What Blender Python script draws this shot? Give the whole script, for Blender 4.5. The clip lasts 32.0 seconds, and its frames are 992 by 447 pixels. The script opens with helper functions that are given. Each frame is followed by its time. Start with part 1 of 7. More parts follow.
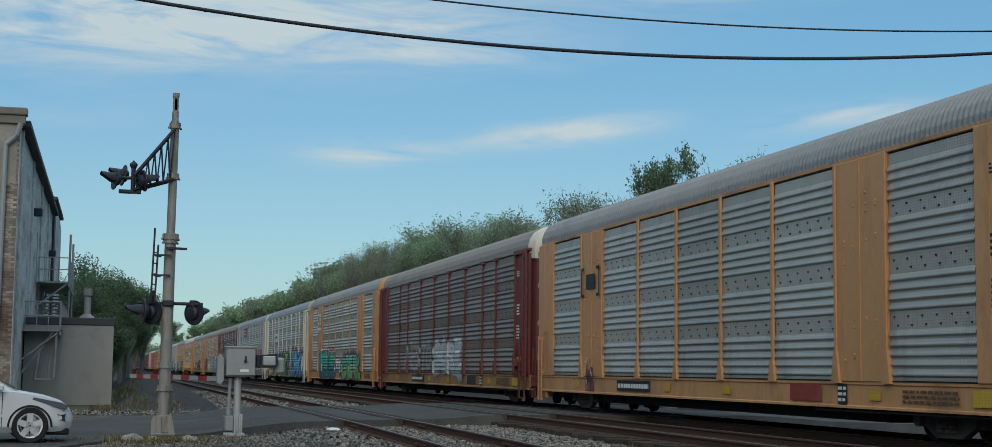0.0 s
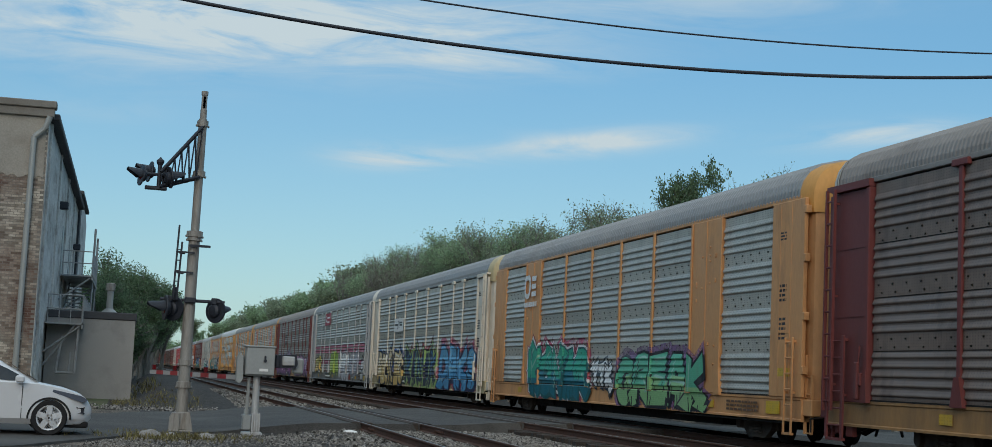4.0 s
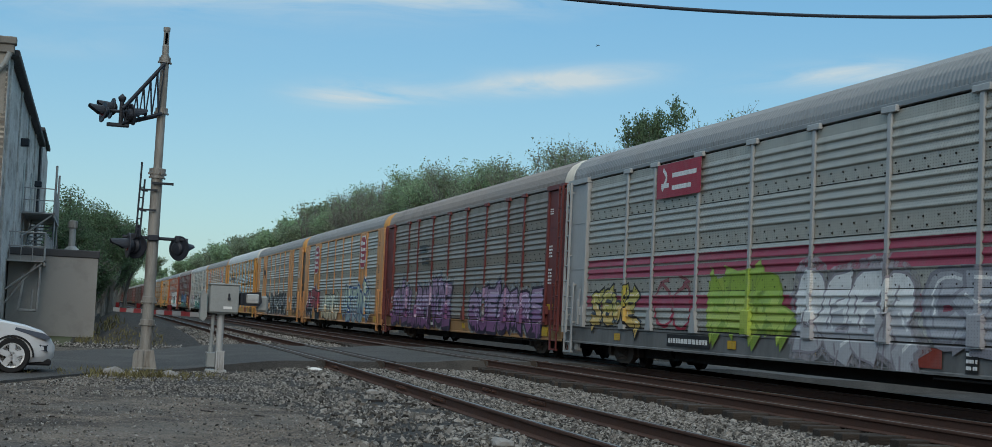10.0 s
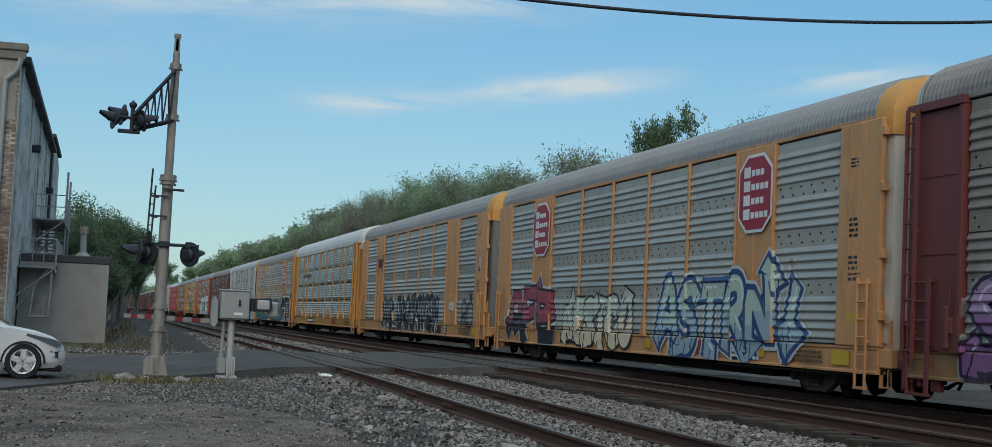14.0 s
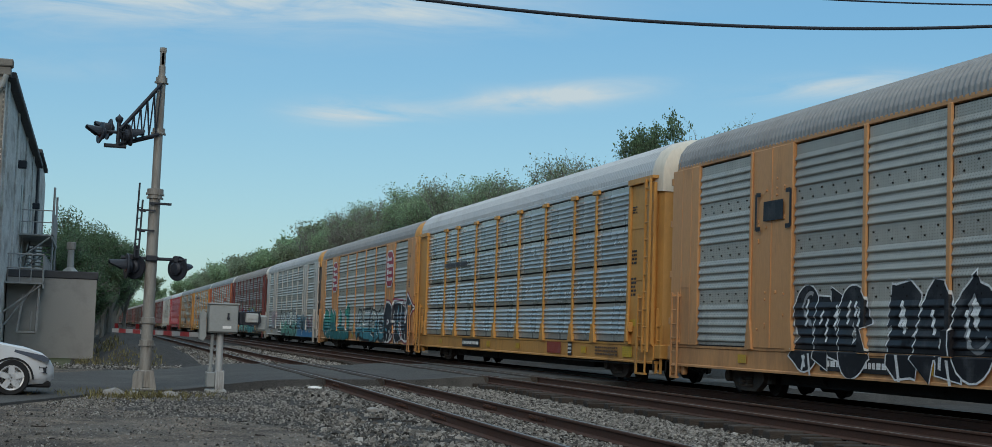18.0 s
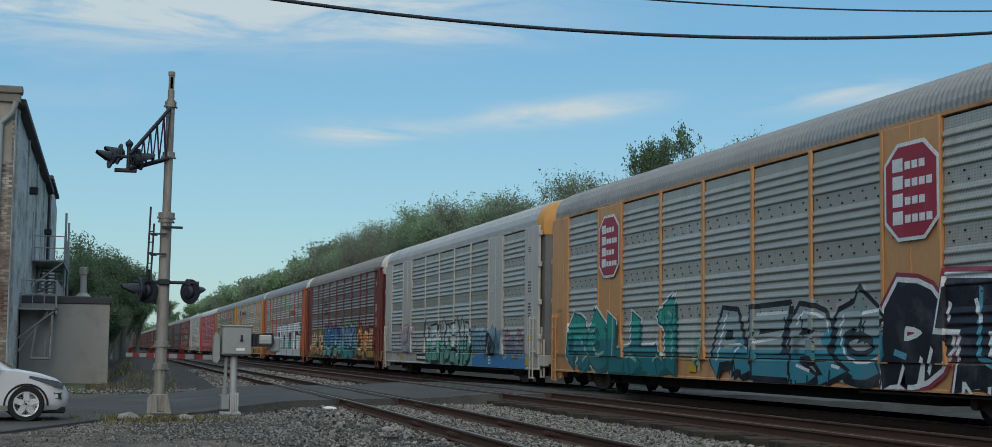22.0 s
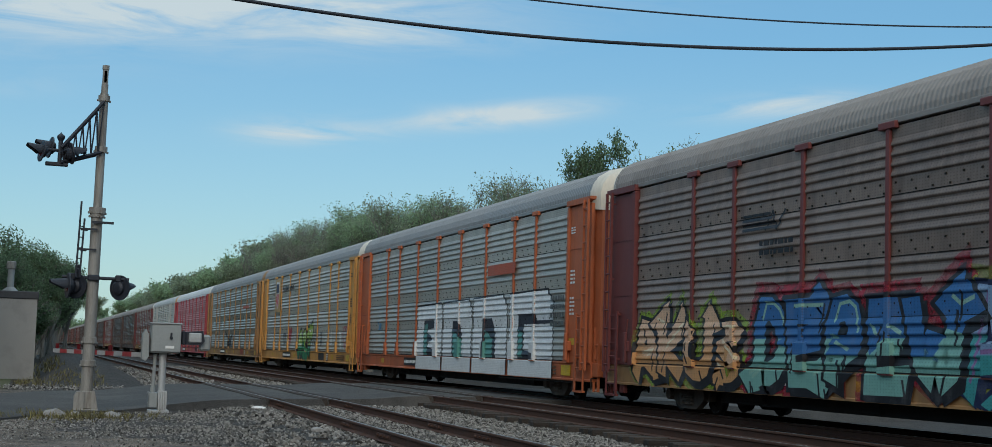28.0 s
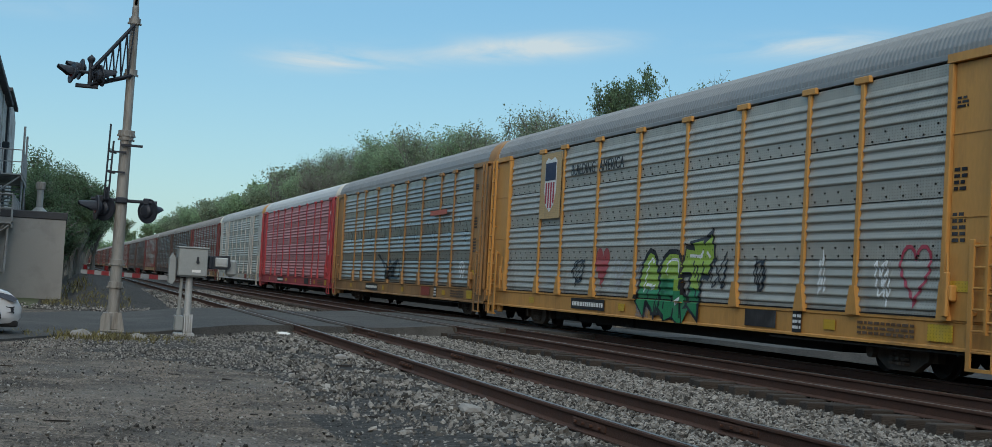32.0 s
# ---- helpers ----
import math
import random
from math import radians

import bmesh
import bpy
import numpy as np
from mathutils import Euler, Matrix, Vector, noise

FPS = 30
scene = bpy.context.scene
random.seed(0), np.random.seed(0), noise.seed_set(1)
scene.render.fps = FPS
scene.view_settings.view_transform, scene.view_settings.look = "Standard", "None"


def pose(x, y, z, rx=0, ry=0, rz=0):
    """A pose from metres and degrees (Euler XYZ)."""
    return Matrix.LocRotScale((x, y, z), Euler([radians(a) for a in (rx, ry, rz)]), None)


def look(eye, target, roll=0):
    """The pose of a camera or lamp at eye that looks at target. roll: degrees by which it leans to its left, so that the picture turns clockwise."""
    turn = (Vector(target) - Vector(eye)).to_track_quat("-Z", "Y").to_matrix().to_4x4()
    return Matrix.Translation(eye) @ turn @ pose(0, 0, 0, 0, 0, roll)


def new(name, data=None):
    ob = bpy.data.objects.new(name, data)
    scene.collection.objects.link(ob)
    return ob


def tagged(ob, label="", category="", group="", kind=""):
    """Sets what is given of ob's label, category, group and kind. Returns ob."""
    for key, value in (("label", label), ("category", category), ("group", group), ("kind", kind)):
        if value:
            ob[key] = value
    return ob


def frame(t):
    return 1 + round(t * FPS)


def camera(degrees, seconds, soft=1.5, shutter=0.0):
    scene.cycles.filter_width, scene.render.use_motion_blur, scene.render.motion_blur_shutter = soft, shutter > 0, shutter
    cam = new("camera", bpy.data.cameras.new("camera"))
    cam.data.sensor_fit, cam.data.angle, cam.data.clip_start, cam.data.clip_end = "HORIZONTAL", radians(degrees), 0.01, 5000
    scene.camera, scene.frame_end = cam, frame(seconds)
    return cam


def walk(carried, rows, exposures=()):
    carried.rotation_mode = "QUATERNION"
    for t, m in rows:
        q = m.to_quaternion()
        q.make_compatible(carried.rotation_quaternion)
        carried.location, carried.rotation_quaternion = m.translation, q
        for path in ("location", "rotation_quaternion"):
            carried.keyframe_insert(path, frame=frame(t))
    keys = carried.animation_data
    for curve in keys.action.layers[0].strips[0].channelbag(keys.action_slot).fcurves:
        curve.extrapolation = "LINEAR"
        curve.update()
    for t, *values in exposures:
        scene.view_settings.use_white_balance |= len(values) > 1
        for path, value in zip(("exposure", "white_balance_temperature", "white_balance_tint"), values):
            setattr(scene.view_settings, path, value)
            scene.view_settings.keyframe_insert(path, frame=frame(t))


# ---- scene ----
EYE_Z = 1.155
ROWS = [
    (0.0, -14.31, 5.54, 0.64),
    (0.5, -14.33, 5.62, 0.74),
    (1.0, -14.31, 5.66, 0.82),
    (1.5, -14.36, 5.70, 0.74),
    (2.0, -14.32, 5.77, 0.94),
    (2.5, -14.14, 5.80, 1.26),
    (4.5, -13.34, 5.63, 2.76),
    (5.0, -13.53, 2.94, 2.97),
    (5.5, -13.75, 3.04, 3.00),
    (6.0, -14.10, 3.10, 2.96),
    (6.5, -14.35, 3.01, 2.72),
    (7.0, -14.42, 3.07, 2.77),
    (7.5, -14.56, 3.08, 2.77),
    (8.0, -14.73, 3.15, 2.73),
    (8.5, -14.86, 3.21, 2.64),
    (9.0, -14.91, 3.33, 2.60),
    (9.5, -14.90, 3.47, 2.61),
    (10.0, -14.86, 3.53, 2.58),
    (10.5, -14.80, 3.53, 2.59),
    (11.0, -14.69, 3.53, 2.58),
    (11.5, -14.66, 3.60, 2.60),
    (12.0, -14.62, 3.63, 2.61),
    (12.5, -14.57, 3.64, 2.60),
    (13.0, -14.56, 3.66, 2.65),
    (13.5, -14.50, 3.71, 2.57),
    (14.0, -14.46, 3.74, 2.57),
    (14.5, -14.46, 3.78, 2.54),
    (16.5, -14.67, 4.00, 2.21),
    (17.0, -14.78, 4.03, 2.05),
    (17.5, -14.85, 4.09, 1.92),
    (18.0, -14.90, 4.14, 1.86),
    (18.5, -14.99, 4.19, 1.77),
    (19.0, -14.99, 4.24, 1.55),
    (19.5, -14.91, 4.33, 1.58),
    (20.0, -14.77, 4.39, 1.43),
    (20.5, -14.67, 4.51, 1.26),
    (21.0, -14.57, 4.63, 1.09),
    (21.5, -14.50, 4.68, 1.04),
    (22.0, -14.47, 4.76, 0.71),
    (22.5, -14.47, 4.86, 0.47),
    (23.0, -14.47, 4.98, 0.27),
    (23.5, -14.58, 5.06, 0.29),
    (24.0, -14.76, 5.14, 0.17),
    (24.5, -15.01, 5.07, 0.47),
    (25.0, -15.36, 5.00, 0.72),
    (25.5, -15.57, 5.01, 0.83),
    (27.5, -16.84, 5.17, 1.32),
    (28.0, -16.95, 4.92, 1.71),
    (28.5, -16.81, 4.35, 2.27),
    (29.0, -15.63, 3.72, 3.20),
    (29.5, -15.72, 2.72, 3.82),
    (30.0, -15.78, 2.24, 3.85),
    (30.5, -15.88, 2.03, 3.56),
    (31.0, -15.96, 1.95, 3.56),
    (31.5, -15.94, 1.90, 3.57),
    (32.0, -16.05, 2.33, 3.21),
]


def cam_pose(yaw, pitch, lean):
    return pose(0, 0, EYE_Z, 90 + pitch, 0, yaw) @ pose(0, 0, 0, 0, 0, lean)


cam = camera(36.2, 32.0, soft=0.3, shutter=0.02)
walk(cam, [(t, cam_pose(a, b, c)) for t, a, b, c in ROWS],
     [(0, 0.05), (2.5, 0.05), (5, 0.14), (14, 0.14), (20, 0.08), (25, 0.08), (28, 0.14), (30, 0.26), (32, 0.2)])

# ---- light ----
SUN_AZ, SUN_EL = radians(197), radians(26)      # veiled sun behind the yard
world = bpy.data.worlds.new("sky")
scene.world = world
world.use_nodes = True
scene.view_settings.exposure = 0.0


def build_world():
    nt = world.node_tree
    nt.nodes.clear()
    N, L = nt.nodes.new, nt.links.new
    out = N("ShaderNodeOutputWorld")
    bg = N("ShaderNodeBackground")
    bg.inputs[1].default_value = 0.15
    sky = N("ShaderNodeTexSky")
    sky.sky_type, sky.sun_disc = "NISHITA", False
    sky.sun_elevation, sky.sun_rotation = SUN_EL, SUN_AZ
    sky.air_density, sky.dust_density, sky.ozone_density = 1.0, 0.6, 2.2
    tc = N("ShaderNodeTexCoord")
    sep = N("ShaderNodeSeparateXYZ")
    L(tc.outputs["Generated"], sep.inputs[0])

    def mth(op, a, b=None, clamp=False):
        n = N("ShaderNodeMath")
        n.operation, n.use_clamp = op, clamp
        for i, v in enumerate((a, b)):
            if v is None:
                continue
            if isinstance(v, (int, float)):
                n.inputs[i].default_value = v
            else:
                L(v, n.inputs[i])
        return n.outputs[0]

    el = mth("ARCSINE", sep.outputs[2])
    az = mth("ARCTAN2", sep.outputs[0], sep.outputs[1])
    flat = N("ShaderNodeCombineXYZ")
    L(mth("MULTIPLY", az, 1.0), flat.inputs[0])
    L(mth("MULTIPLY", el, 5.5), flat.inputs[1])
    no = N("ShaderNodeTexNoise")
    no.inputs["Scale"].default_value, no.inputs["Detail"].default_value = 9.0, 9.0
    no.inputs["Roughness"].default_value, no.inputs["Distortion"].default_value = 0.62, 1.1
    L(flat.outputs[0], no.inputs["Vector"])
    wisp = N("ShaderNodeTexNoise")
    wisp.inputs["Scale"].default_value, wisp.inputs["Detail"].default_value = 2.6, 5.0
    L(flat.outputs[0], wisp.inputs["Vector"])

    def streak(a0, e0, wa, we, tilt=0.0, amount=1.0):
        da = mth("DIVIDE", mth("SUBTRACT", az, radians(a0)), radians(wa))
        de = mth("SUBTRACT", el, radians(e0))
        de = mth("DIVIDE", mth("SUBTRACT", de, mth("MULTIPLY", mth("SUBTRACT", az, radians(a0)), tilt)), radians(we))
        r = mth("ADD", mth("MULTIPLY", da, da), mth("MULTIPLY", de, de))
        g = mth("EXPONENT", mth("MULTIPLY", r, -1.0))
        return mth("MULTIPLY", g, amount)

    total = None
    for s in STREAKS:
        g = streak(*s)
        total = g if total is None else mth("ADD", total, g)
    high = mth("MULTIPLY", mth("SUBTRACT", el, radians(18)), 2.0, True)
    total = mth("ADD", total, mth("MULTIPLY", high, 1.5))
    n1 = mth("MULTIPLY", mth("SUBTRACT", no.outputs[0], 0.3), 2.9, True)
    n2 = mth("ADD", mth("MULTIPLY", wisp.outputs[0], 0.8), 0.45)
    cover = mth("MULTIPLY", mth("MULTIPLY", total, n1), n2, True)
    bright = mth("ADD", 1.0, mth("MULTIPLY", mth("MULTIPLY", mth("SUBTRACT", el, radians(20)), 1.4, True), OVERHEAD - 1))
    mix = N("ShaderNodeMix")
    mix.data_type = "RGBA"
    L(cover, mix.inputs["Factor"])
    tint = N("ShaderNodeMix")
    tint.data_type, tint.blend_type = "RGBA", "MULTIPLY"
    tint.inputs["Factor"].default_value = 1.0
    tint.inputs["B"].default_value = (*SKY_TINT, 1)
    L(sky.outputs[0], tint.inputs["A"])
    ramp = N("ShaderNodeValToRGB")
    L(mth("MULTIPLY", el, 1 / radians(60), True), ramp.inputs[0])
    ramp.color_ramp.elements[0].color = (*[c / 8 for c in HORIZON], 1)
    ramp.color_ramp.elements[1].color = (*[c / 8 for c in ZENITH], 1)
    e = ramp.color_ramp.elements.new(0.2)
    e.color = (*[c / 8 for c in MIDDLE], 1)
    haze = N("ShaderNodeMix")
    haze.data_type, haze.clamp_result = "RGBA", False
    haze.inputs["Factor"].default_value = 0.7
    L(tint.outputs["Result"], haze.inputs["A"])
    up = N("ShaderNodeVectorMath")
    up.operation = "SCALE"
    up.inputs["Scale"].default_value = 8.0
    L(ramp.outputs[0], up.inputs[0])
    L(up.outputs[0], haze.inputs["B"])
    L(haze.outputs["Result"], mix.inputs["A"])
    cl = N("ShaderNodeVectorMath")
    cl.operation = "SCALE"
    cl.inputs[0].default_value = CLOUD
    L(bright, cl.inputs["Scale"])
    L(cl.outputs[0], mix.inputs["B"])
    L(mix.outputs["Result"], bg.inputs[0])
    L(bg.outputs[0], out.inputs[0])


# azimuth, elevation, half widths in degrees, tilt, amount
STREAKS = [(16.6, 8.95, 3.4, 0.42, 0.11, 1.9), (9.6, 8.15, 2.1, 0.45, 0.05, 1.9), (27.4, 9.5, 2.6, 0.38, 0.085, 1.7),
           (-1.0, 12.3, 8.0, 1.5, 0.0, 1.45), (8.0, 12.9, 8.0, 1.25, 0.0, 1.4), (13.0, 12.0, 4.5, 0.55, 0.0, 0.6), (21.0, 14.6, 7.0, 1.0, 0.03, 0.7), (-2.0, 9.1, 2.5, 0.4, 0.0, 0.35)]
OVERHEAD = 1.7      # the cloud sheet overhead is brighter than its edge
SKY_TINT, CLOUD = (0.85, 0.97, 1.0), (3.35, 4.0, 4.3)
HORIZON, MIDDLE, ZENITH = (1.62, 2.75, 3.0), (0.66, 2.0, 3.22), (0.75, 1.85, 3.4)
build_world()
sun = new("sun", bpy.data.lights.new("sun", "SUN"))
sun.data.energy, sun.data.angle, sun.data.color = 1.0, radians(40), (1.0, 0.86, 0.68)
sun.matrix_basis = look((60 * math.sin(SUN_AZ), 60 * math.cos(SUN_AZ), 60 * math.tan(SUN_EL)), (0, 0, 0))


# ---- materials ----
def mat(name, color, rough=0.7, metal=0.0, var=0.25, scale=6.0, fine=60.0, bump=0.15, dirt=None, dirt_amount=0.0,
        dirt_scale=1.5, stretch=(1, 1, 1), spread=0.0, glow=0.0, island=0.0, wave=None, perf=0.0, tight=0.4, speck=None):
    """Paint, metal, stone or earth: two scales of noise in colour and roughness, dirt patches, fine relief.
    spread: how far one object's shade differs from the next; island: the same between pieces of one mesh."""
    m = bpy.data.materials.new(name)
    m.use_nodes = True
    nt = m.node_tree
    b = nt.nodes["Principled BSDF"]
    N, L = nt.nodes.new, nt.links.new
    tc, mp = N("ShaderNodeTexCoord"), N("ShaderNodeMapping")
    mp.inputs["Scale"].default_value = stretch
    L(tc.outputs["Object"], mp.inputs[0])
    big, small = N("ShaderNodeTexNoise"), N("ShaderNodeTexNoise")
    for n, s in ((big, scale), (small, fine)):
        n.inputs["Scale"].default_value, n.inputs["Detail"].default_value = s, 4.0
        L(mp.outputs[0], n.inputs["Vector"])
    add = N("ShaderNodeMath")
    add.operation = "ADD"
    L(big.outputs[0], add.inputs[0])
    L(small.outputs[0], add.inputs[1])
    val = N("ShaderNodeMapRange")
    val.inputs[1].default_value, val.inputs[2].default_value = 1 - tight, 1 + tight
    val.inputs[3].default_value, val.inputs[4].default_value = 1 - var, 1 + var
    L(add.outputs[0], val.inputs[0])
    value = val.outputs[0]
    if spread or island:
        src = N("ShaderNodeNewGeometry") if island else N("ShaderNodeObjectInfo")
        k = island or spread
        vr = N("ShaderNodeMapRange")
        vr.inputs[3].default_value, vr.inputs[4].default_value = 1 - k, 1 + k
        L(src.outputs["Random Per Island" if island else "Random"], vr.inputs[0])
        mul = N("ShaderNodeMath")
        mul.operation = "MULTIPLY"
        L(value, mul.inputs[0])
        L(vr.outputs[0], mul.inputs[1])
        value = mul.outputs[0]
    if speck:
        vo, sep, sr, mul = N("ShaderNodeTexVoronoi"), N("ShaderNodeSeparateColor"), N("ShaderNodeMapRange"), N("ShaderNodeMath")
        vo.inputs["Scale"].default_value = speck[0]
        L(tc.outputs["Object"], vo.inputs["Vector"])
        L(vo.outputs["Color"], sep.inputs[0])
        sr.inputs[3].default_value, sr.inputs[4].default_value = 1 - speck[1], 1 + speck[1]
        L(sep.outputs[0], sr.inputs[0])
        mul.operation = "MULTIPLY"
        L(value, mul.inputs[0])
        L(sr.outputs[0], mul.inputs[1])
        value = mul.outputs[0]
    hsv = N("ShaderNodeHueSaturation")
    hsv.inputs["Color"].default_value = (*color, 1)
    L(value, hsv.inputs["Value"])
    col = hsv.outputs[0]
    if dirt:
        dn = N("ShaderNodeTexNoise")
        dn.inputs["Scale"].default_value, dn.inputs["Detail"].default_value = dirt_scale, 6.0
        dn.inputs["Roughness"].default_value = 0.65
        L(mp.outputs[0], dn.inputs["Vector"])
        dr = N("ShaderNodeMapRange")
        dr.inputs[1].default_value, dr.inputs[2].default_value = 0.62 - 0.3 * dirt_amount, 0.78 - 0.2 * dirt_amount
        dr.inputs[4].default_value = min(1.0, 0.5 + dirt_amount * 0.5)
        L(dn.outputs[0], dr.inputs[0])
        mx = N("ShaderNodeMix")
        mx.data_type = "RGBA"
        L(dr.outputs[0], mx.inputs["Factor"])
        L(col, mx.inputs["A"])
        mx.inputs["B"].default_value = (*dirt, 1)
        col = mx.outputs["Result"]
    if perf:
        pv = None
        for way, pitch in (("Y", 0.085), ("Z", 0.05)):
            wv = N("ShaderNodeTexWave")
            wv.bands_direction = way
            wv.inputs["Scale"].default_value = 0.314 / pitch
            L(tc.outputs["Object"], wv.inputs["Vector"])
            if pv is None:
                pv = wv.outputs[1]
            else:
                mm = N("ShaderNodeMath")
                mm.operation = "MULTIPLY"
                L(pv, mm.inputs[0])
                L(wv.outputs[1], mm.inputs[1])
                pv = mm.outputs[0]
        pr = N("ShaderNodeMapRange")
        pr.inputs[1].default_value, pr.inputs[2].default_value, pr.inputs[4].default_value = 0.54, 0.74, perf
        L(pv, pr.inputs[0])
        mx = N("ShaderNodeMix")
        mx.data_type = "RGBA"
        L(pr.outputs[0], mx.inputs["Factor"])
        L(col, mx.inputs["A"])
        mx.inputs["B"].default_value = (*[c * 0.18 for c in color], 1)
        col = mx.outputs["Result"]
    L(col, b.inputs["Base Color"])
    b.inputs["Metallic"].default_value = metal
    b.inputs["Specular IOR Level"].default_value = 0.5 if rough < 0.35 else 0.3
    rr = N("ShaderNodeMapRange")
    rr.inputs[1].default_value, rr.inputs[2].default_value = 0.3, 0.7
    rr.inputs[3].default_value, rr.inputs[4].default_value = max(0.02, rough - 0.1), min(1, rough + 0.1)
    L(big.outputs[0], rr.inputs[0])
    L(rr.outputs[0], b.inputs["Roughness"])
    if bump:
        bp = N("ShaderNodeBump")
        bp.inputs["Strength"].default_value, bp.inputs["Distance"].default_value = bump, 0.02
        L(small.outputs[0], bp.inputs["Height"])
        L(bp.outputs[0], b.inputs["Normal"])
        if wave:
            wv = N("ShaderNodeTexWave")
            wv.bands_direction = "Z"
            wv.inputs["Scale"].default_value = 0.314 / wave
            L(tc.outputs["Object"], wv.inputs["Vector"])
            b2 = N("ShaderNodeBump")
            b2.inputs["Strength"].default_value, b2.inputs["Distance"].default_value = 0.3, 0.03
            L(wv.outputs[1], b2.inputs["Height"])
            L(bp.outputs[0], b2.inputs["Normal"])
            L(b2.outputs[0], b.inputs["Normal"])
    if glow:
        L(col, b.inputs["Emission Color"])
        b.inputs["Emission Strength"].default_value = glow
    return m


RUST = (0.10, 0.045, 0.025)
GRIME = (0.05, 0.045, 0.04)
asphalt = mat("asphalt", (0.07, 0.067, 0.064), 0.95, speck=(70, 0.35), tight=0.2, var=0.3, scale=0.5, fine=60, bump=0.25, dirt=(0.125, 0.12, 0.112), dirt_amount=0.35, dirt_scale=0.35)
dirt_mat = mat("packed_dirt", (0.125, 0.101, 0.081), 0.95, speck=(34, 0.55), tight=0.16, var=0.6, scale=1.3, fine=42, bump=1.0, dirt=(0.16, 0.147, 0.132), dirt_amount=0.45, dirt_scale=0.45)
grass_mat = mat("rough_grass", (0.075, 0.085, 0.035), 0.95, var=0.4, scale=0.4, fine=12, bump=0.7, dirt=(0.12, 0.1, 0.075), dirt_amount=0.5, dirt_scale=0.2)
ballast_bed = mat("ballast_bed", (0.042, 0.039, 0.036), 0.95, speck=(26, 0.5), tight=0.2, var=0.6, scale=6, fine=30, bump=0.9, dirt=(0.06, 0.055, 0.05), dirt_amount=0.4, dirt_scale=0.8)
# creosote-dark ballast, with the shade under train and trees put into its colour
dark_shade_bed = mat("dark_shade_ballast", (0.04, 0.034, 0.03), 0.95, var=0.45, scale=6, fine=30, bump=0.9, dirt=(0.075, 0.062, 0.052), dirt_amount=0.3, dirt_scale=0.8)
stone = mat("ballast_stone", (0.185, 0.175, 0.16), 0.92, var=0.3, scale=9, fine=60, bump=0.3, island=0.88)
rail_rust = mat("rusty_rail", (0.095, 0.05, 0.036), 0.8, 0.3, var=0.3, scale=3, fine=50, bump=0.3)
rail_head = mat("worn_rail_head", (0.2, 0.19, 0.18), 0.42, 0.8, var=0.2, scale=2, fine=40, bump=0.05)
tie_mat = mat("weathered_tie", (0.055, 0.045, 0.038), 0.95, var=0.4, scale=3, fine=30, bump=0.7, stretch=(0.4, 3, 3), spread=0.35)
steel = mat("galvanised_mast", (0.3, 0.285, 0.26), 0.6, 0.2, var=0.22, scale=2, fine=30, bump=0.15, dirt=(0.12, 0.095, 0.075), dirt_amount=0.5, dirt_scale=2.5, stretch=(3, 3, 0.35))
grey_paint = mat("grey_enamel", (0.30, 0.315, 0.31), 0.45, 0.1, var=0.12, scale=3, fine=40, bump=0.06, dirt=(0.15, 0.14, 0.13), dirt_amount=0.15)
dark_paint = mat("black_enamel", (0.028, 0.032, 0.042), 0.45, 0.1, var=0.3, bump=0.05)
white_paint = mat("white_paint", (0.75, 0.75, 0.73), 0.5, var=0.08, bump=0.05, dirt=(0.4, 0.38, 0.35), dirt_amount=0.1)
red_paint = mat("red_reflective", (0.55, 0.03, 0.035), 0.4, var=0.1, bump=0.03)
under_mat = mat("under_gear", (0.02, 0.018, 0.016), 0.85, 0.2, var=0.4, scale=5, bump=0.3, dirt=(0.05, 0.036, 0.026), dirt_amount=0.35)
wheel_mat = mat("wheel_steel", (0.06, 0.05, 0.045), 0.6, 0.6, var=0.3, scale=4, bump=0.15)
mortar = mat("mortar", (0.2, 0.185, 0.165), 0.95, var=0.2, scale=2, fine=40, bump=0.3, dirt=(0.15, 0.13, 0.11), dirt_amount=0.4)
white_wall = mat("flaking_white_wall", (0.52, 0.51, 0.49), 0.85, var=0.3, scale=1.2, fine=14, bump=0.5, dirt=(0.15, 0.125, 0.1), dirt_amount=0.46, dirt_scale=1.5, stretch=(1, 0.3, 0.7))
block_wall = mat("painted_block", (0.315, 0.302, 0.285), 0.85, var=0.1, scale=0.8, fine=30, bump=0.2, dirt=(0.22, 0.21, 0.195), dirt_amount=0.35, dirt_scale=0.9)
roof_dark = mat("dark_coping", (0.06, 0.06, 0.065), 0.7, var=0.25, bump=0.2)
stair_mat = mat("grey_steel_stair", (0.36, 0.36, 0.355), 0.6, 0.4, var=0.2, bump=0.1, dirt=RUST, dirt_amount=0.3)
bark = mat("bark", (0.19, 0.18, 0.16), 0.95, var=0.35, scale=3, fine=30, bump=0.7, stretch=(3, 3, 0.5))
leaf_a = mat("spring_leaves", (0.255, 0.355, 0.21), 0.75, var=0.3, scale=0.35, fine=8, bump=0.0, island=0.4)
leaf_b = mat("deep_green_leaves", (0.13, 0.195, 0.11), 0.75, var=0.3, scale=0.35, fine=8, bump=0.0, island=0.45)
leaf_c = mat("olive_buds", (0.24, 0.295, 0.195), 0.8, var=0.3, scale=0.4, fine=8, bump=0.0, island=0.4)


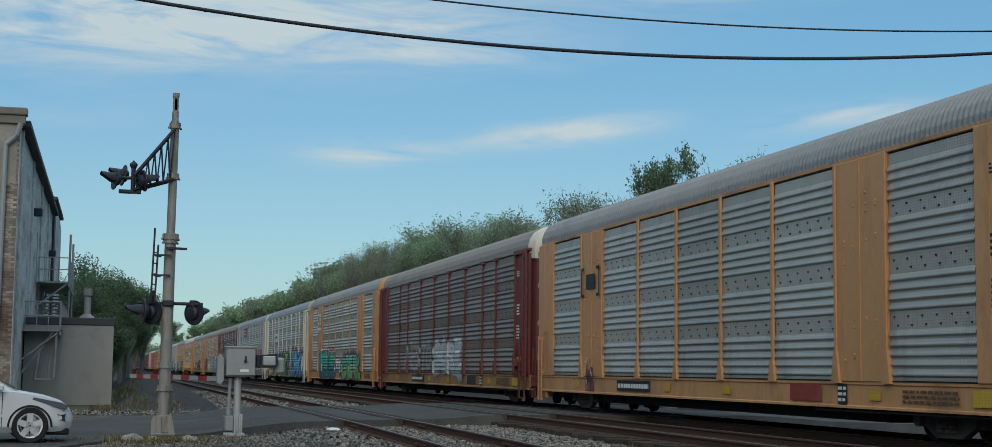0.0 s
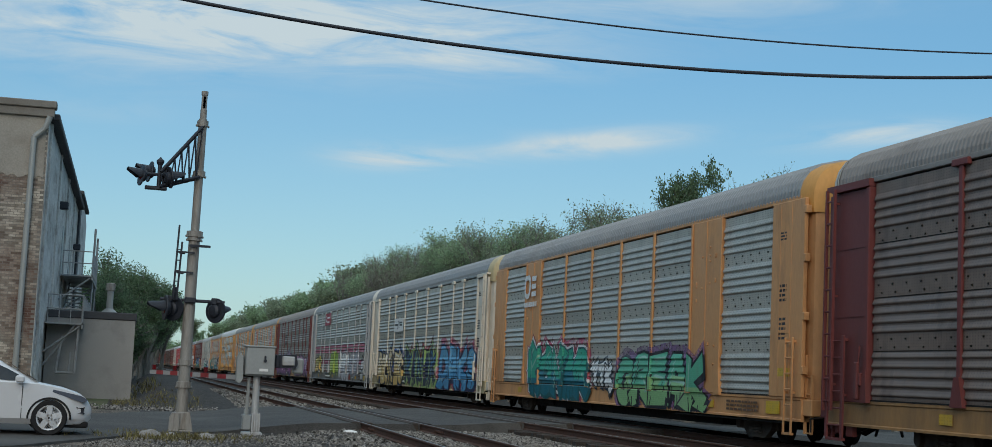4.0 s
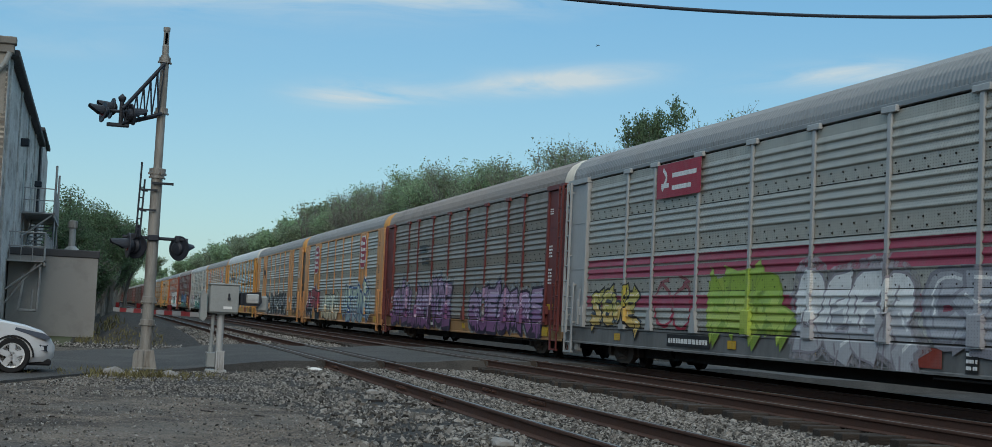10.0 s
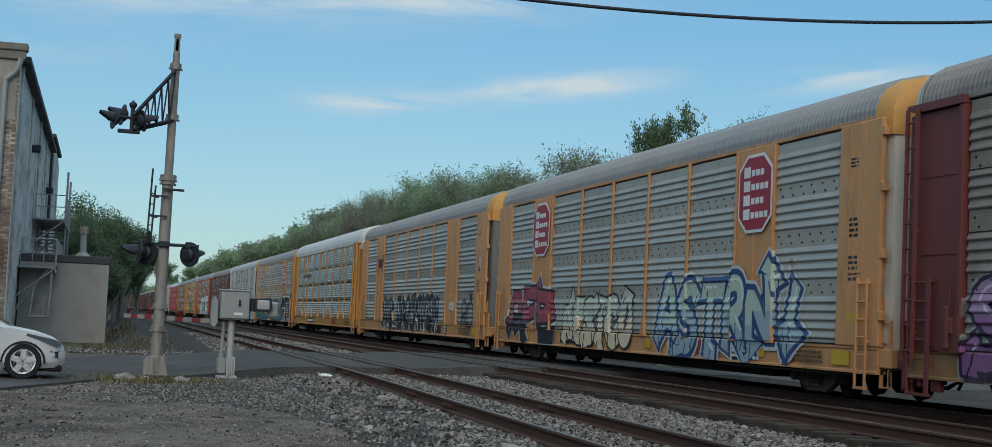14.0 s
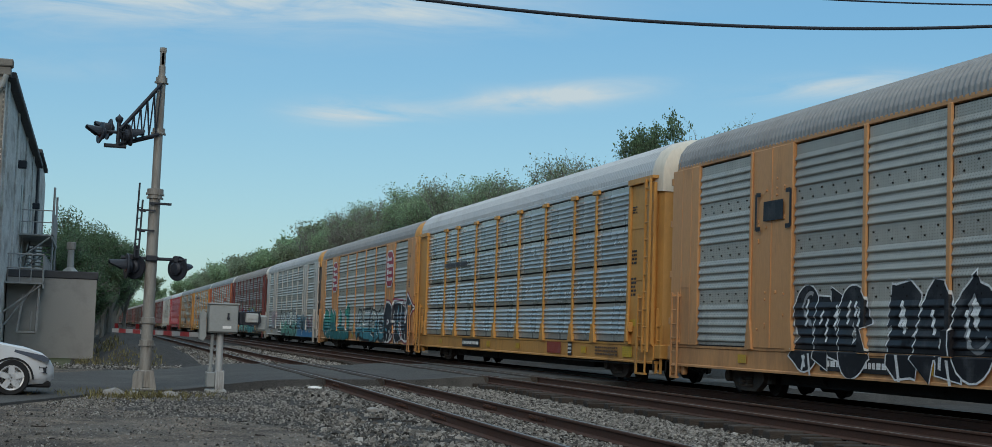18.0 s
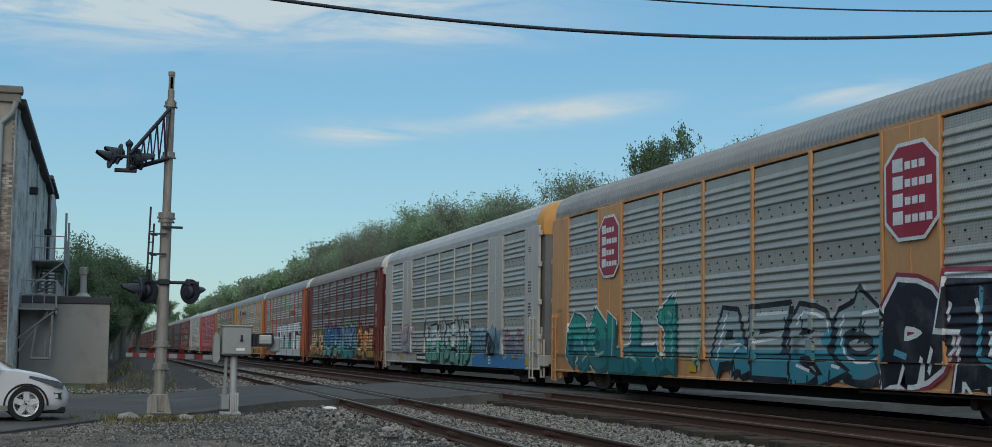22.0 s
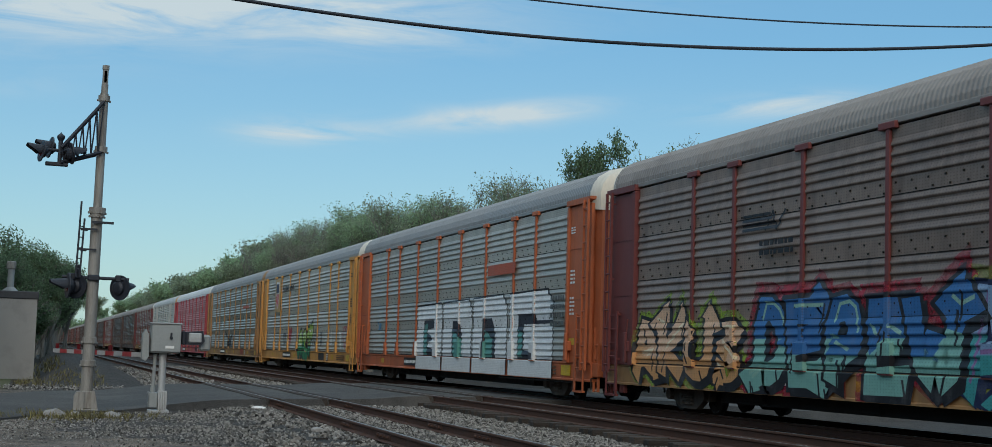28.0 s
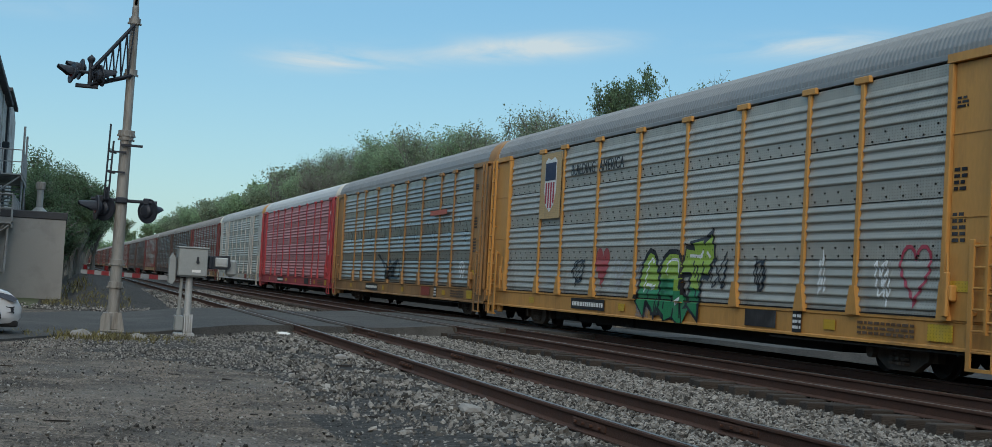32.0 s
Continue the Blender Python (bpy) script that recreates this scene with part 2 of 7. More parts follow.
def leafy(m, amount):
    """Thin leaves let part of the light through."""
    nt = m.node_tree
    b, out = nt.nodes["Principled BSDF"], nt.nodes["Material Output"]
    tr, mx = nt.nodes.new("ShaderNodeBsdfTranslucent"), nt.nodes.new("ShaderNodeMixShader")
    nt.links.new(b.inputs["Base Color"].links[0].from_socket, tr.inputs["Color"])
    mx.inputs[0].default_value = amount
    nt.links.new(b.outputs[0], mx.inputs[1])
    nt.links.new(tr.outputs[0], mx.inputs[2])
    nt.links.new(mx.outputs[0], out.inputs[0])


for _m in (leaf_a, leaf_b, leaf_c):
    leafy(_m, 0.45)


# ---- mesh tools ----
def bm_new():
    return bmesh.new()


def bx(bm, x0, x1, y0, y1, z0, z1, bev=0.0):
    """A box, its edges rounded by bev."""
    v = bmesh.ops.create_cube(bm, size=1.0)["verts"]
    for q in v:
        q.co = Vector((x0 + (q.co.x + 0.5) * (x1 - x0), y0 + (q.co.y + 0.5) * (y1 - y0), z0 + (q.co.z + 0.5) * (z1 - z0)))
    if bev:
        e = list({e for q in v for e in q.link_edges})
        bmesh.ops.bevel(bm, geom=e, offset=bev, segments=1, affect="EDGES")


def rod(bm, p, q, r, n=8, r2=None):
    """A round bar from p to q, tapering to r2."""
    p, q = Vector(p), Vector(q)
    d = q - p
    m = Matrix.Translation((p + q) / 2) @ d.to_track_quat("Z", "Y").to_matrix().to_4x4()
    bmesh.ops.create_cone(bm, cap_ends=True, segments=n, radius1=r, radius2=r if r2 is None else r2, depth=d.length, matrix=m)


def prism(bm, pts, axis, a, b):
    """A polygon in the plane across axis ('x': pts are y, z; 'y': x, z; 'z': x, y), drawn out from a to b."""
    def at(p, c):
        return {"x": (c, p[0], p[1]), "y": (p[0], c, p[1]), "z": (p[0], p[1], c)}[axis]
    lo = [bm.verts.new(at(p, a)) for p in pts]
    hi = [bm.verts.new(at(p, b)) for p in pts]
    n = len(pts)
    bm.faces.new(lo)
    bm.faces.new(hi)
    for i in range(n):
        bm.faces.new((lo[i], lo[(i + 1) % n], hi[(i + 1) % n], hi[i]))


def lathe(bm, prof, m, n=16):
    """A turned body: prof of (radius, height), about the z of m."""
    rings = []
    for r, z in prof:
        rings.append([bm.verts.new(m @ Vector((r * math.cos(2 * math.pi * i / n), r * math.sin(2 * math.pi * i / n), z))) for i in range(n)])
    for a, b in zip(rings, rings[1:]):
        for i in range(n):
            bm.faces.new((a[i], a[(i + 1) % n], b[(i + 1) % n], b[i]))
    bm.faces.new(rings[0])
    bm.faces.new(rings[-1])


def done(name, bm, smooth=False):
    bmesh.ops.recalc_face_normals(bm, faces=bm.faces)
    me = bpy.data.meshes.new(name)
    bm.to_mesh(me)
    bm.free()
    if smooth:
        me.shade_smooth()
        me.set_sharp_from_angle(angle=radians(35))
    return me


def put(name, me, material, parent=None, label="", m=None):
    """One object on a mesh, with the material on the object, under its thing."""
    if not me.materials:
        me.materials.append(None)
    ob = new(name, me)
    ob.material_slots[0].link = "OBJECT"
    ob.material_slots[0].material = material
    if parent:
        ob.parent = parent
    if m is not None:
        ob.matrix_basis = m
    if label:
        ob["label"] = label
    return ob


def part(name, bm, material, parent, label="", smooth=False, m=None):
    return put(name, done(name, bm, smooth), material, parent, label, m)


def thing(name, m, label, category, group="", kind=""):
    return tagged_at(new(name), m, label, category, group, kind)


def tagged_at(ob, m, label, category, group="", kind=""):
    ob.matrix_basis = m
    return tagged(ob, label, category, group, kind)


def from_arrays(name, verts, faces):
    me = bpy.data.meshes.new(name)
    me.from_pydata(verts.tolist() if hasattr(verts, "tolist") else verts, [], faces.tolist() if hasattr(faces, "tolist") else faces)
    me.update()
    return me

# ---- ground ----
def sm(a, b, x):
    t = min(1, max(0, (x - a) / (b - a)))
    return t * t * (3 - 2 * t)


def near_track_x(y):
    return 5.52 + 0.62 * sm(5, 40, y) + 0.3 * sm(40, 150, y)


def ground_z(x, y):
    """Height of the earth: flat yard, ballast shoulders, low berm beyond the road."""
    z = -0.27
    if -120 < y < 900:
        n = near_track_x(y)
        z += 0.09 * sm(n - 2.9, n - 1.5, x) + 0.09 * sm(9.35, 9.9, x) - 0.02 * sm(8.0, 8.9, x) + 0.02 * sm(9.2, 9.9, x) - 0.1 * sm(12.2, 13.4, x) - 0.5 * sm(17.0, 22.0, x)
        k = sm(50, 58, y) * (1 - sm(120, 160, y))
        z += k * 0.62 * sm(0.2, 1.6, x) * (1 - sm(2.8, 4.2, x))
    return z


def ground_sheet():
    xs = [-4000, -1500, -500, -150, -60, -30, -15, -10] + [-8 + 0.5 * i for i in range(62)] + [24, 26, 30, 40, 60, 120, 400, 1500, 4000]
    ys = [-4000, -1000, -200, -60, -20, -8, 0, 4, 7] + [8 + 0.5 * i for i in range(80)] + [48 + 2 * i for i in range(60)] + [170, 190, 220, 260, 320, 400, 520, 700, 900, 1400, 2400, 4500]
    v = []
    for y in ys:
        for x in xs:
            z = ground_z(x, y)
            if -10 < x < 24 and 6 < y < 170:
                z += 0.022 * noise.noise(Vector((x * 0.7, y * 0.7, 0))) + 0.012 * noise.noise(Vector((x * 2.1, y * 2.1, 3)))
            v.append((x, y, z))
    w = len(xs)
    f = [(j * w + i, j * w + i + 1, (j + 1) * w + i + 1, (j + 1) * w + i) for j in range(len(ys) - 1) for i in range(w - 1)]
    me = from_arrays("ground", v, f)
    me.shade_smooth()
    g = new("ground", me)
    for m in (dirt_mat, ballast_bed, grass_mat, dark_shade_bed):
        me.materials.append(m)
    for p in me.polygons:
        x, y = p.center.x, p.center.y
        e = 2.75 + 0.5 * noise.noise(Vector((y * 0.3, x * 0.3, 0))) - 2.4 * sm(21, 26, y)
        if y < 500 and y > -100 and e < x < 18:
            p.material_index = 1 if x < 9.4 else 3
        elif 46 < y < 170 and -1.5 < x < 5:
            p.material_index = 3 if x > -0.6 else 2
        # ground beyond the train, coloured dark for the shade beneath cars and trees
        elif 18 <= x < 60 and y < 500:
            p.material_index = 3
        elif y > 48 and x < 5 or x > 18 or abs(x) > 40:
            p.material_index = 2
    tagged(g, "packed dirt yard, grey ballast and rough grass", "ground", kind="structure")


ground_sheet()

ROAD_NEAR = [(-60, 3), (-1.6, 25.0), (0.6, 31.2), (2.7, 33.3), (5.6, 34.9), (8.6, 36.3), (12.2, 38.0), (17.5, 40.3), (60, 60)]
ROAD_FAR = [(-60, 24), (-1.0, 41.0), (1.2, 45.2), (3.5, 46.6), (5.6, 47.5), (8.6, 48.7), (12.2, 50.4), (17.5, 52.4), (60, 72)]


def road_z(x):
    return -0.235 + 0.215 * sm(1.5, 4.6, x) + 0.075 * sm(7.6, 9.3, x) - 0.08 * sm(12.0, 13.5, x) - 0.35 * sm(17, 24, x)


def edge_at(line, x):
    for (a, b), (c, d) in zip(line, line[1:]):
        if a <= x <= c:
            return b + (d - b) * (x - a) / (c - a)
    return line[-1][1]


def road():
    """The street with its hump over the rails, open in a slot beside each rail head."""
    bm = bm_new()
    xs = sorted(set([-60, -30, -15, -8] + [-6 + 0.25 * i for i in range(110)] + [25, 30, 40, 60]))
    rows = []
    for x in xs:
        a, b = edge_at(ROAD_NEAR, x), edge_at(ROAD_FAR, x)
        a += 0.12 * noise.noise(Vector((x * 1.3, 0, 0)))
        col = []
        for k in range(13):
            y = a + (b - a) * k / 12
            col.append(bm.verts.new((x, y, road_z(x) + 0.012 * noise.noise(Vector((x * 0.8, y * 0.4, 7))))))
        lo = [bm.verts.new((x, c.co.y + (-0.12 if c is col[0] else 0.12), c.co.z - 0.42)) for c in (col[0], col[-1])]
        rows.append([lo[0]] + col + [lo[1]])
    for p, q in zip(rows, rows[1:]):
        for i in range(len(p) - 1):
            bm.faces.new((p[i], q[i], q[i + 1], p[i + 1]))
    me = done("road", bm, True)
    me.materials.append(asphalt)
    r = new("road", me)
    tagged(r, "worn grey asphalt street humped over the rail tracks", "road", kind="structure")


road()


# ---- tracks ----
RAIL_PROF = [(-0.07, -0.17), (0.07, -0.17), (0.07, -0.158), (0.012, -0.135), (0.012, -0.045), (0.037, -0.03), (0.037, -0.006), (0.028, 0.0),
             (-0.028, 0.0), (-0.037, -0.006), (-0.037, -0.03), (-0.012, -0.045), (-0.012, -0.135), (-0.07, -0.158)]


def rail_mesh(name, fx, z, ys):
    bm = bm_new()
    rings = [[bm.verts.new((fx(y) + a, y, z + b)) for a, b in RAIL_PROF] for y in ys]
    n = len(RAIL_PROF)
    for p, q in zip(rings, rings[1:]):
        for i in range(n):
            bm.faces.new((p[i], p[(i + 1) % n], q[(i + 1) % n], q[i]))
    bm.faces.new(rings[0])
    bm.faces.new(rings[-1])
    me = done(name, bm)
    return me


YS = [-60, -20, 0] + [4 + 3 * i for i in range(30)] + [100, 130, 170, 230, 320, 450, 600, 900]


def tie_mesh():
    bm = bm_new()
    bx(bm, -1.3, 1.3, -0.115, 0.115, -0.18, 0.0, 0.012)
    return done("tie", bm)


tie_me = tie_mesh()


def track(name, fx, z, label, y0, y1, tie_top, shiny=True):
    t = thing(name, pose(0, 0, 0), label, "railway track", "tracks at the crossing", "structure")
    for s in (-1, 1):
        me = rail_mesh("rail", lambda y: fx(y) + s * 0.754, z, YS)
        r = put("rail", me, rail_rust, t, "rusty steel rail with a worn head")
        bm = bm_new()
        ring = [[bm.verts.new((fx(y) + s * 0.754 + a, y, z + 0.003)) for a in (-0.022, 0.022)] for y in YS]
        for p, q in zip(ring, ring[1:]):
            bm.faces.new((p[0], p[1], q[1], q[0]))
        part("running_band", bm, rail_head, r, "polished running band")
        if name == "near_track":
            for y in (13.3, 21.8, 24.9, 33.0):
                bm = bm_new()
                bx(bm, fx(y) + s * 0.754 - 0.035, fx(y) + s * 0.754 + 0.035, y - 0.45, y + 0.45, z - 0.12, z - 0.05, 0.008)
                for k in range(4):
                    yy = y - 0.33 + 0.22 * k
                    rod(bm, (fx(y) + s * 0.754 - 0.065, yy, z - 0.085), (fx(y) + s * 0.754 + 0.065, yy, z - 0.085), 0.016, 6)
                part("joint_bar", bm, rail_rust, r)
    y = y0
    while y < y1:
        c, d = edge_at(ROAD_NEAR, fx(y)), edge_at(ROAD_FAR, fx(y))
        if not (c - 0.4 < y < d + 0.4):
            put("tie", tie_me, tie_mat, t, m=pose(fx(y) + 0.1 * random.uniform(-1, 1), y, z - 0.165 + tie_top + 0.012 * random.uniform(-1, 1), 0, 0, random.uniform(-1.5, 1.5)))
        y += 0.55
    return t


track("near_track", near_track_x, 0.0, "rusty siding track half buried in grey ballast", 9, 75, -0.012)
track("middle_track", lambda y: 10.5, 0.08, "dark rusty main track on wooden ties and ballast", 14, 90, 0.005)
track("train_track", lambda y: 14.88, 0.0, "main track under the passing train", 16, 60, 0.0)


def crossing_strips():
    """Worn wooden and rubber flangeway strips beside the rails in the street."""
    for nm, fx, z in (("near", near_track_x, 0.0), ("mid", lambda y: 10.5, 0.08)):
        t = thing("crossing_panel", pose(0, 0, 0), "worn grey crossing strip beside the rails in the street", "crossing panel", "crossing strips", "structure")
        for s, w in ((-1, 1), (-1, -1), (1, 1), (1, -1)):
            bm = bm_new()
            xx = fx(40) + s * 0.754
            a, b = edge_at(ROAD_NEAR, xx) - 0.1, edge_at(ROAD_FAR, xx) + 0.1
            ya = a
            pts = []
            while ya < b - 0.2:
                yb = min(ya + 2.4, b)
                x0, x1 = fx(ya) + s * 0.754 + w * 0.085, fx(ya) + s * 0.754 + w * 0.24
                bx(bm, min(x0, x1), max(x0, x1), ya, yb - 0.02, z - 0.2, z + 0.006, 0.01)
                ya = yb
            part("strip", bm, tie_mat, t)


crossing_strips()


# ---- loose stones: counted by nobody ----
def stones():
    rs = np.random.RandomState(4)
    base = np.array([(-.8, -.5, -.5), (.8, -.6, -.4), (.7, .6, -.5), (-.7, .5, -.4), (-.6, -.5, .5), (.7, -.4, .4), (.5, .6, .5), (-.8, .4, .35)])
    tri = np.array([(0, 2, 1), (0, 3, 2), (4, 5, 6), (4, 6, 7), (0, 1, 5), (0, 5, 4), (1, 2, 6), (1, 6, 5), (2, 3, 7), (2, 7, 6), (3, 0, 4), (3, 4, 7)])
    P = []

    def scatter(n, fx, fy, size, keep=None):
        for _ in range(n):
            y = fy()
            x = fx(y)
            if edge_at(ROAD_NEAR, x) - 0.25 < y < edge_at(ROAD_FAR, x) + 0.25:
                continue
            if keep and rs.rand() > keep(x, y):
                continue
            P.append((x, y, ground_z(x, y), size * rs.uniform(0.55, 1.35)))
    near_y = lambda: 9.5 + 27 * rs.rand() ** 1.3

    def patchy(x, y):
        return sm(2.2, 3.9, x + 0.6 * noise.noise(Vector((y * .4, x * .4, 0)))) * (0.55 + 0.9 * noise.noise(Vector((x * 1.3, y * 1.3, 5))))
    scatter(20000, lambda y: near_track_x(y) - 3.3 + 2.45 * rs.rand() ** 0.7, near_y, 0.02, patchy)
    scatter(2600, lambda y: near_track_x(y) - 3.0 + 2.1 * rs.rand() ** 0.7, near_y, 0.042, patchy)
    scatter(9500, lambda y: near_track_x(y) - 0.66 + 1.32 * rs.rand(), near_y, 0.026)
    scatter(27000, lambda y: near_track_x(y) + 0.85 + 2.35 * rs.rand(), near_y, 0.026)
    scatter(1500, lambda y: near_track_x(y) + 0.85 + 2.6 * rs.rand(), near_y, 0.042)
    scatter(5200, lambda y: 9.7 + 1.6 * rs.rand(), near_y, 0.024)
    scatter(4500, lambda y: 8.7 + 0.75 * rs.rand(), near_y, 0.028)
    scatter(8500, lambda y: -0.6 + 4.2 * rs.rand(), lambda: 23.0 + 9.5 * rs.rand(), 0.02, lambda x, y: sm(22.5, 27, y + x) * 0.8)
    scatter(16000, lambda y: -5 + 8.5 * rs.rand(), lambda: 8.5 + 21 * rs.rand() ** 1.3, 0.01)
    scatter(2600, lambda y: -4 + 7.5 * rs.rand(), lambda: 10 + 16 * rs.rand(), 0.02)
    scatter(5200, lambda y: near_track_x(y) + 0.85 + 2.3 * rs.rand(), lambda: 47 + 50 * rs.rand() ** 1.5, 0.05)
    scatter(2600, lambda y: near_track_x(y) - 2.4 + 3.0 * rs.rand(), lambda: 47 + 40 * rs.rand() ** 1.5, 0.05)
    scatter(600, lambda y: -1.0 + 4 * rs.rand(), lambda: 46 + 5 * rs.rand(), 0.04)
    P = np.array(P)
    n = len(P)
    q = rs.normal(0, 1, (n, 3, 3))
    q[:, 2] += (0, 0, 0.6)
    turn = np.linalg.qr(q)[0]
    jit = (base[None] + 0.5 * (rs.rand(n, 8, 3) - 0.5)) * P[:, 3, None, None]
    jit[:, :, 2] *= rs.uniform(0.45, 1.0, (n, 1))
    v = np.einsum("nij,nkj->nki", turn, jit) + P[:, None, :3]
    v[:, :, 2] += P[:, 3, None] * 0.25
    f = (tri[None] + 8 * np.arange(n)[:, None, None]).reshape(-1, 3)
    me = from_arrays("ballast_stones", v.reshape(-1, 3), f)
    me.materials.append(stone)
    tagged(new("ballast_stones", me), "broken grey limestone ballast between the tracks", "ballast", kind="stuff")


stones()


# ---- crossing signal mast with cantilever ----
def signal_head(parent, m, label="black round flasher light with a long visor"):
    """Round back plate, lamp housing and a long hood; it looks along its own -y."""
    h = new("flasher")
    h.parent, h.matrix_basis = parent, m
    h["label"] = label
    q = pose(0, 0, 0, 90, 0, 0)
    bm = bm_new()
    lathe(bm, [(0.0, -0.02), (0.27, -0.02), (0.275, 0.0), (0.27, 0.015), (0.0, 0.015)], q, 24)
    part("backplate", bm, dark_paint, h)
    bm = bm_new()
    lathe(bm, [(0.0, -0.13), (0.1, -0.125), (0.15, -0.09), (0.155, -0.02), (0.0, -0.02)], q, 18)
    part("housing", bm, dark_paint, h)
    bm = bm_new()
    lathe(bm, [(0.0, 0.03), (0.13, 0.03), (0.135, 0.01), (0.0, 0.01)], q, 18)
    part("lens", bm, mat_lens, h, "dark red lens")
    bm = bm_new()
    n = 14
    ring = []
    for i in range(n):
        a = radians(-20 + 220 * i / (n - 1))
        tip = 0.08 + 0.3 * min(1.0, max(0.0, 0.35 + 1.2 * math.sin(a)))
        ring.append([bm.verts.new((r * math.cos(a), -y, r * math.sin(a) + dz)) for r, y, dz in ((0.155, 0.015, 0), (0.15, tip, -0.03), (0.142, tip, -0.03), (0.148, 0.015, 0))])
    for p, r in zip(ring, ring[1:]):
        for i in range(4):
            bm.faces.new((p[i], p[(i + 1) % 4], r[(i + 1) % 4], r[i]))
    part("visor", bm, dark_paint, h, "black visor")
    return h


mat_lens = mat("red_lens", (0.12, 0.01, 0.012), 0.15, var=0.1, bump=0.0)
concrete = mat("concrete", (0.3, 0.29, 0.275), 0.9, var=0.2, scale=3, fine=40, bump=0.3, dirt=(0.14, 0.125, 0.11), dirt_amount=0.35)


def crossing_mast():
    t = thing("crossing_signal", pose(1.2, 32.5, -0.26, 0, 0.45, 0), "galvanised crossing signal mast with a short truss and dark flashers", "crossing signal")
    bm = bm_new()
    lathe(bm, [(0.122, 0.38), (0.12, 2.2), (0.116, 4.1)], pose(0, 0, 0), 20)
    part("lower_tube", bm, steel, t, smooth=True)
    bm = bm_new()
    lathe(bm, [(0.09, 4.1), (0.088, 6.6)], pose(0, 0, 0), 18)
    part("upper_tube", bm, steel, t, smooth=True)
    bm = bm_new()
    lathe(bm, [(0.07, 6.6), (0.07, 6.8), (0.06, 6.82), (0.06, 7.1), (0.072, 7.12), (0.072, 7.2)], pose(0, 0, 0), 16)
    for a in range(4):
        bx(bm, -0.025, 0.025, -0.075, 0.075, 6.84, 7.08)
    part("slotted_top", bm, steel, t)
    for z, r in ((4.14, 0.17), (4.06, 0.15), (6.5, 0.12), (5.42, 0.13), (1.45, 0.15), (0.98, 0.155)):
        bm = bm_new()
        lathe(bm, [(r - 0.05, -0.07), (r, -0.06), (r, 0.06), (r - 0.05, 0.07)], pose(0, 0, z), 18)
        for i in range(4):
            a = i * math.pi / 2 + 0.4
            rod(bm, (r * math.cos(a), r * math.sin(a), z - 0.05), ((r + 0.03) * math.cos(a), (r + 0.03) * math.sin(a), z - 0.05), 0.025, 6)
        part("collar", bm, steel, t)
    # bell bracket and ladder stub
    for z in (3.72, 3.3):
        bm = bm_new()
        bx(bm, -0.34, 0.02, -0.2, -0.16, z, z + 0.035)
        rod(bm, (-0.3, -0.18, z), (-0.18, 0, z), 0.018, 6)
        part("step_bracket", bm, dark_paint, t)
    bm = bm_new()
    bx(bm, -0.1, 0.34, -0.19, -0.15, 3.86, 3.91)
    rod(bm, (0.0, -0.18, 3.88), (0.33, -0.17, 3.88), 0.022, 6)
    part("side_step", bm, dark_paint, t)
    bm = bm_new()
    for x in (-0.36, -0.28):
        rod(bm, (x, -0.18, 2.75), (x + 0.03, -0.18, 4.3 if x < -0.3 else 3.95), 0.02, 6)
    for k in range(5):
        z = 2.9 + 0.22 * k
        rod(bm, (-0.36, -0.18, z), (-0.27, -0.18, z), 0.012, 6)
    part("ladder_rail", bm, dark_paint, t)
    # base casting
    bm = bm_new()
    for y in (-0.2, 0.17):
        prism(bm, [(0.1, 0.42), (0.16, 0.42), (0.24, 0.03), (0.1, 0.03)], "y", y, y + 0.03)
    bx(bm, -0.13, 0.13, -0.13, 0.13, 0.05, 0.42, 0.02)
    bx(bm, -0.25, 0.24, -0.24, 0.24, 0.0, 0.05, 0.012)
    part("base_casting", bm, steel, t)
    bm = bm_new()
    prism(bm, [(-0.25, 0.04), (-0.05, 0.04), (-0.05, 0.4), (-0.2, 0.4), (-0.25, 0.3)], "y", -0.2, 0.05)
    part("junction_box", bm, steel, t, "grey cast junction box")
    bm = bm_new()
    bx(bm, -0.36, 0.36, -0.34, 0.34, -0.35, -0.012, 0.03)
    part("footing", bm, concrete, t)
    # cantilever truss: it reaches to the left of the mast and towards the street
    ex, ey = -0.80, -0.35
    def bar(name, p, q, r, n=6):
        bm = bm_new()
        rod(bm, p, q, r, n)
        part(name, bm, dark_paint, t)

    for s in (-0.13, 0.13):
        bar("upper_chord", (0, s, 6.42), (ex, ey + s, 5.35), 0.035, 8)
        bar("lower_chord", (0, s, 5.35), (ex, ey + s, 5.05), 0.035, 8)
        top = lambda f: (ex * f, ey * f + s, 6.42 + (5.35 - 6.42) * f)
        low = lambda f: (ex * f, ey * f + s, 5.35 + (5.05 - 5.35) * f)
        for k in range(6):
            f0, f1 = k / 6, (k + 0.5) / 6
            bar("truss_brace", top(f0), low(f1), 0.014)
            bar("truss_brace", low(f1), top(f0 + 1 / 6), 0.014)
    for k in range(5):
        f = k / 4
        z = 5.35 - 0.3 * f
        bar("cross_tie", (ex * f, ey * f - 0.13, z), (ex * f, ey * f + 0.13, z), 0.02)
    bm = bm_new()
    rod(bm, (ex - 0.02, ey, 4.98), (ex - 0.02, ey, 5.52), 0.045, 12)
    lathe(bm, [(0.0, 5.68), (0.025, 5.65), (0.08, 5.6), (0.08, 5.56), (0.05, 5.5)], pose(ex - 0.02, ey, 0), 12)
    rod(bm, (ex - 0.55, ey - 0.02, 5.3), (ex + 0.5, ey + 0.02, 5.3), 0.035, 8)
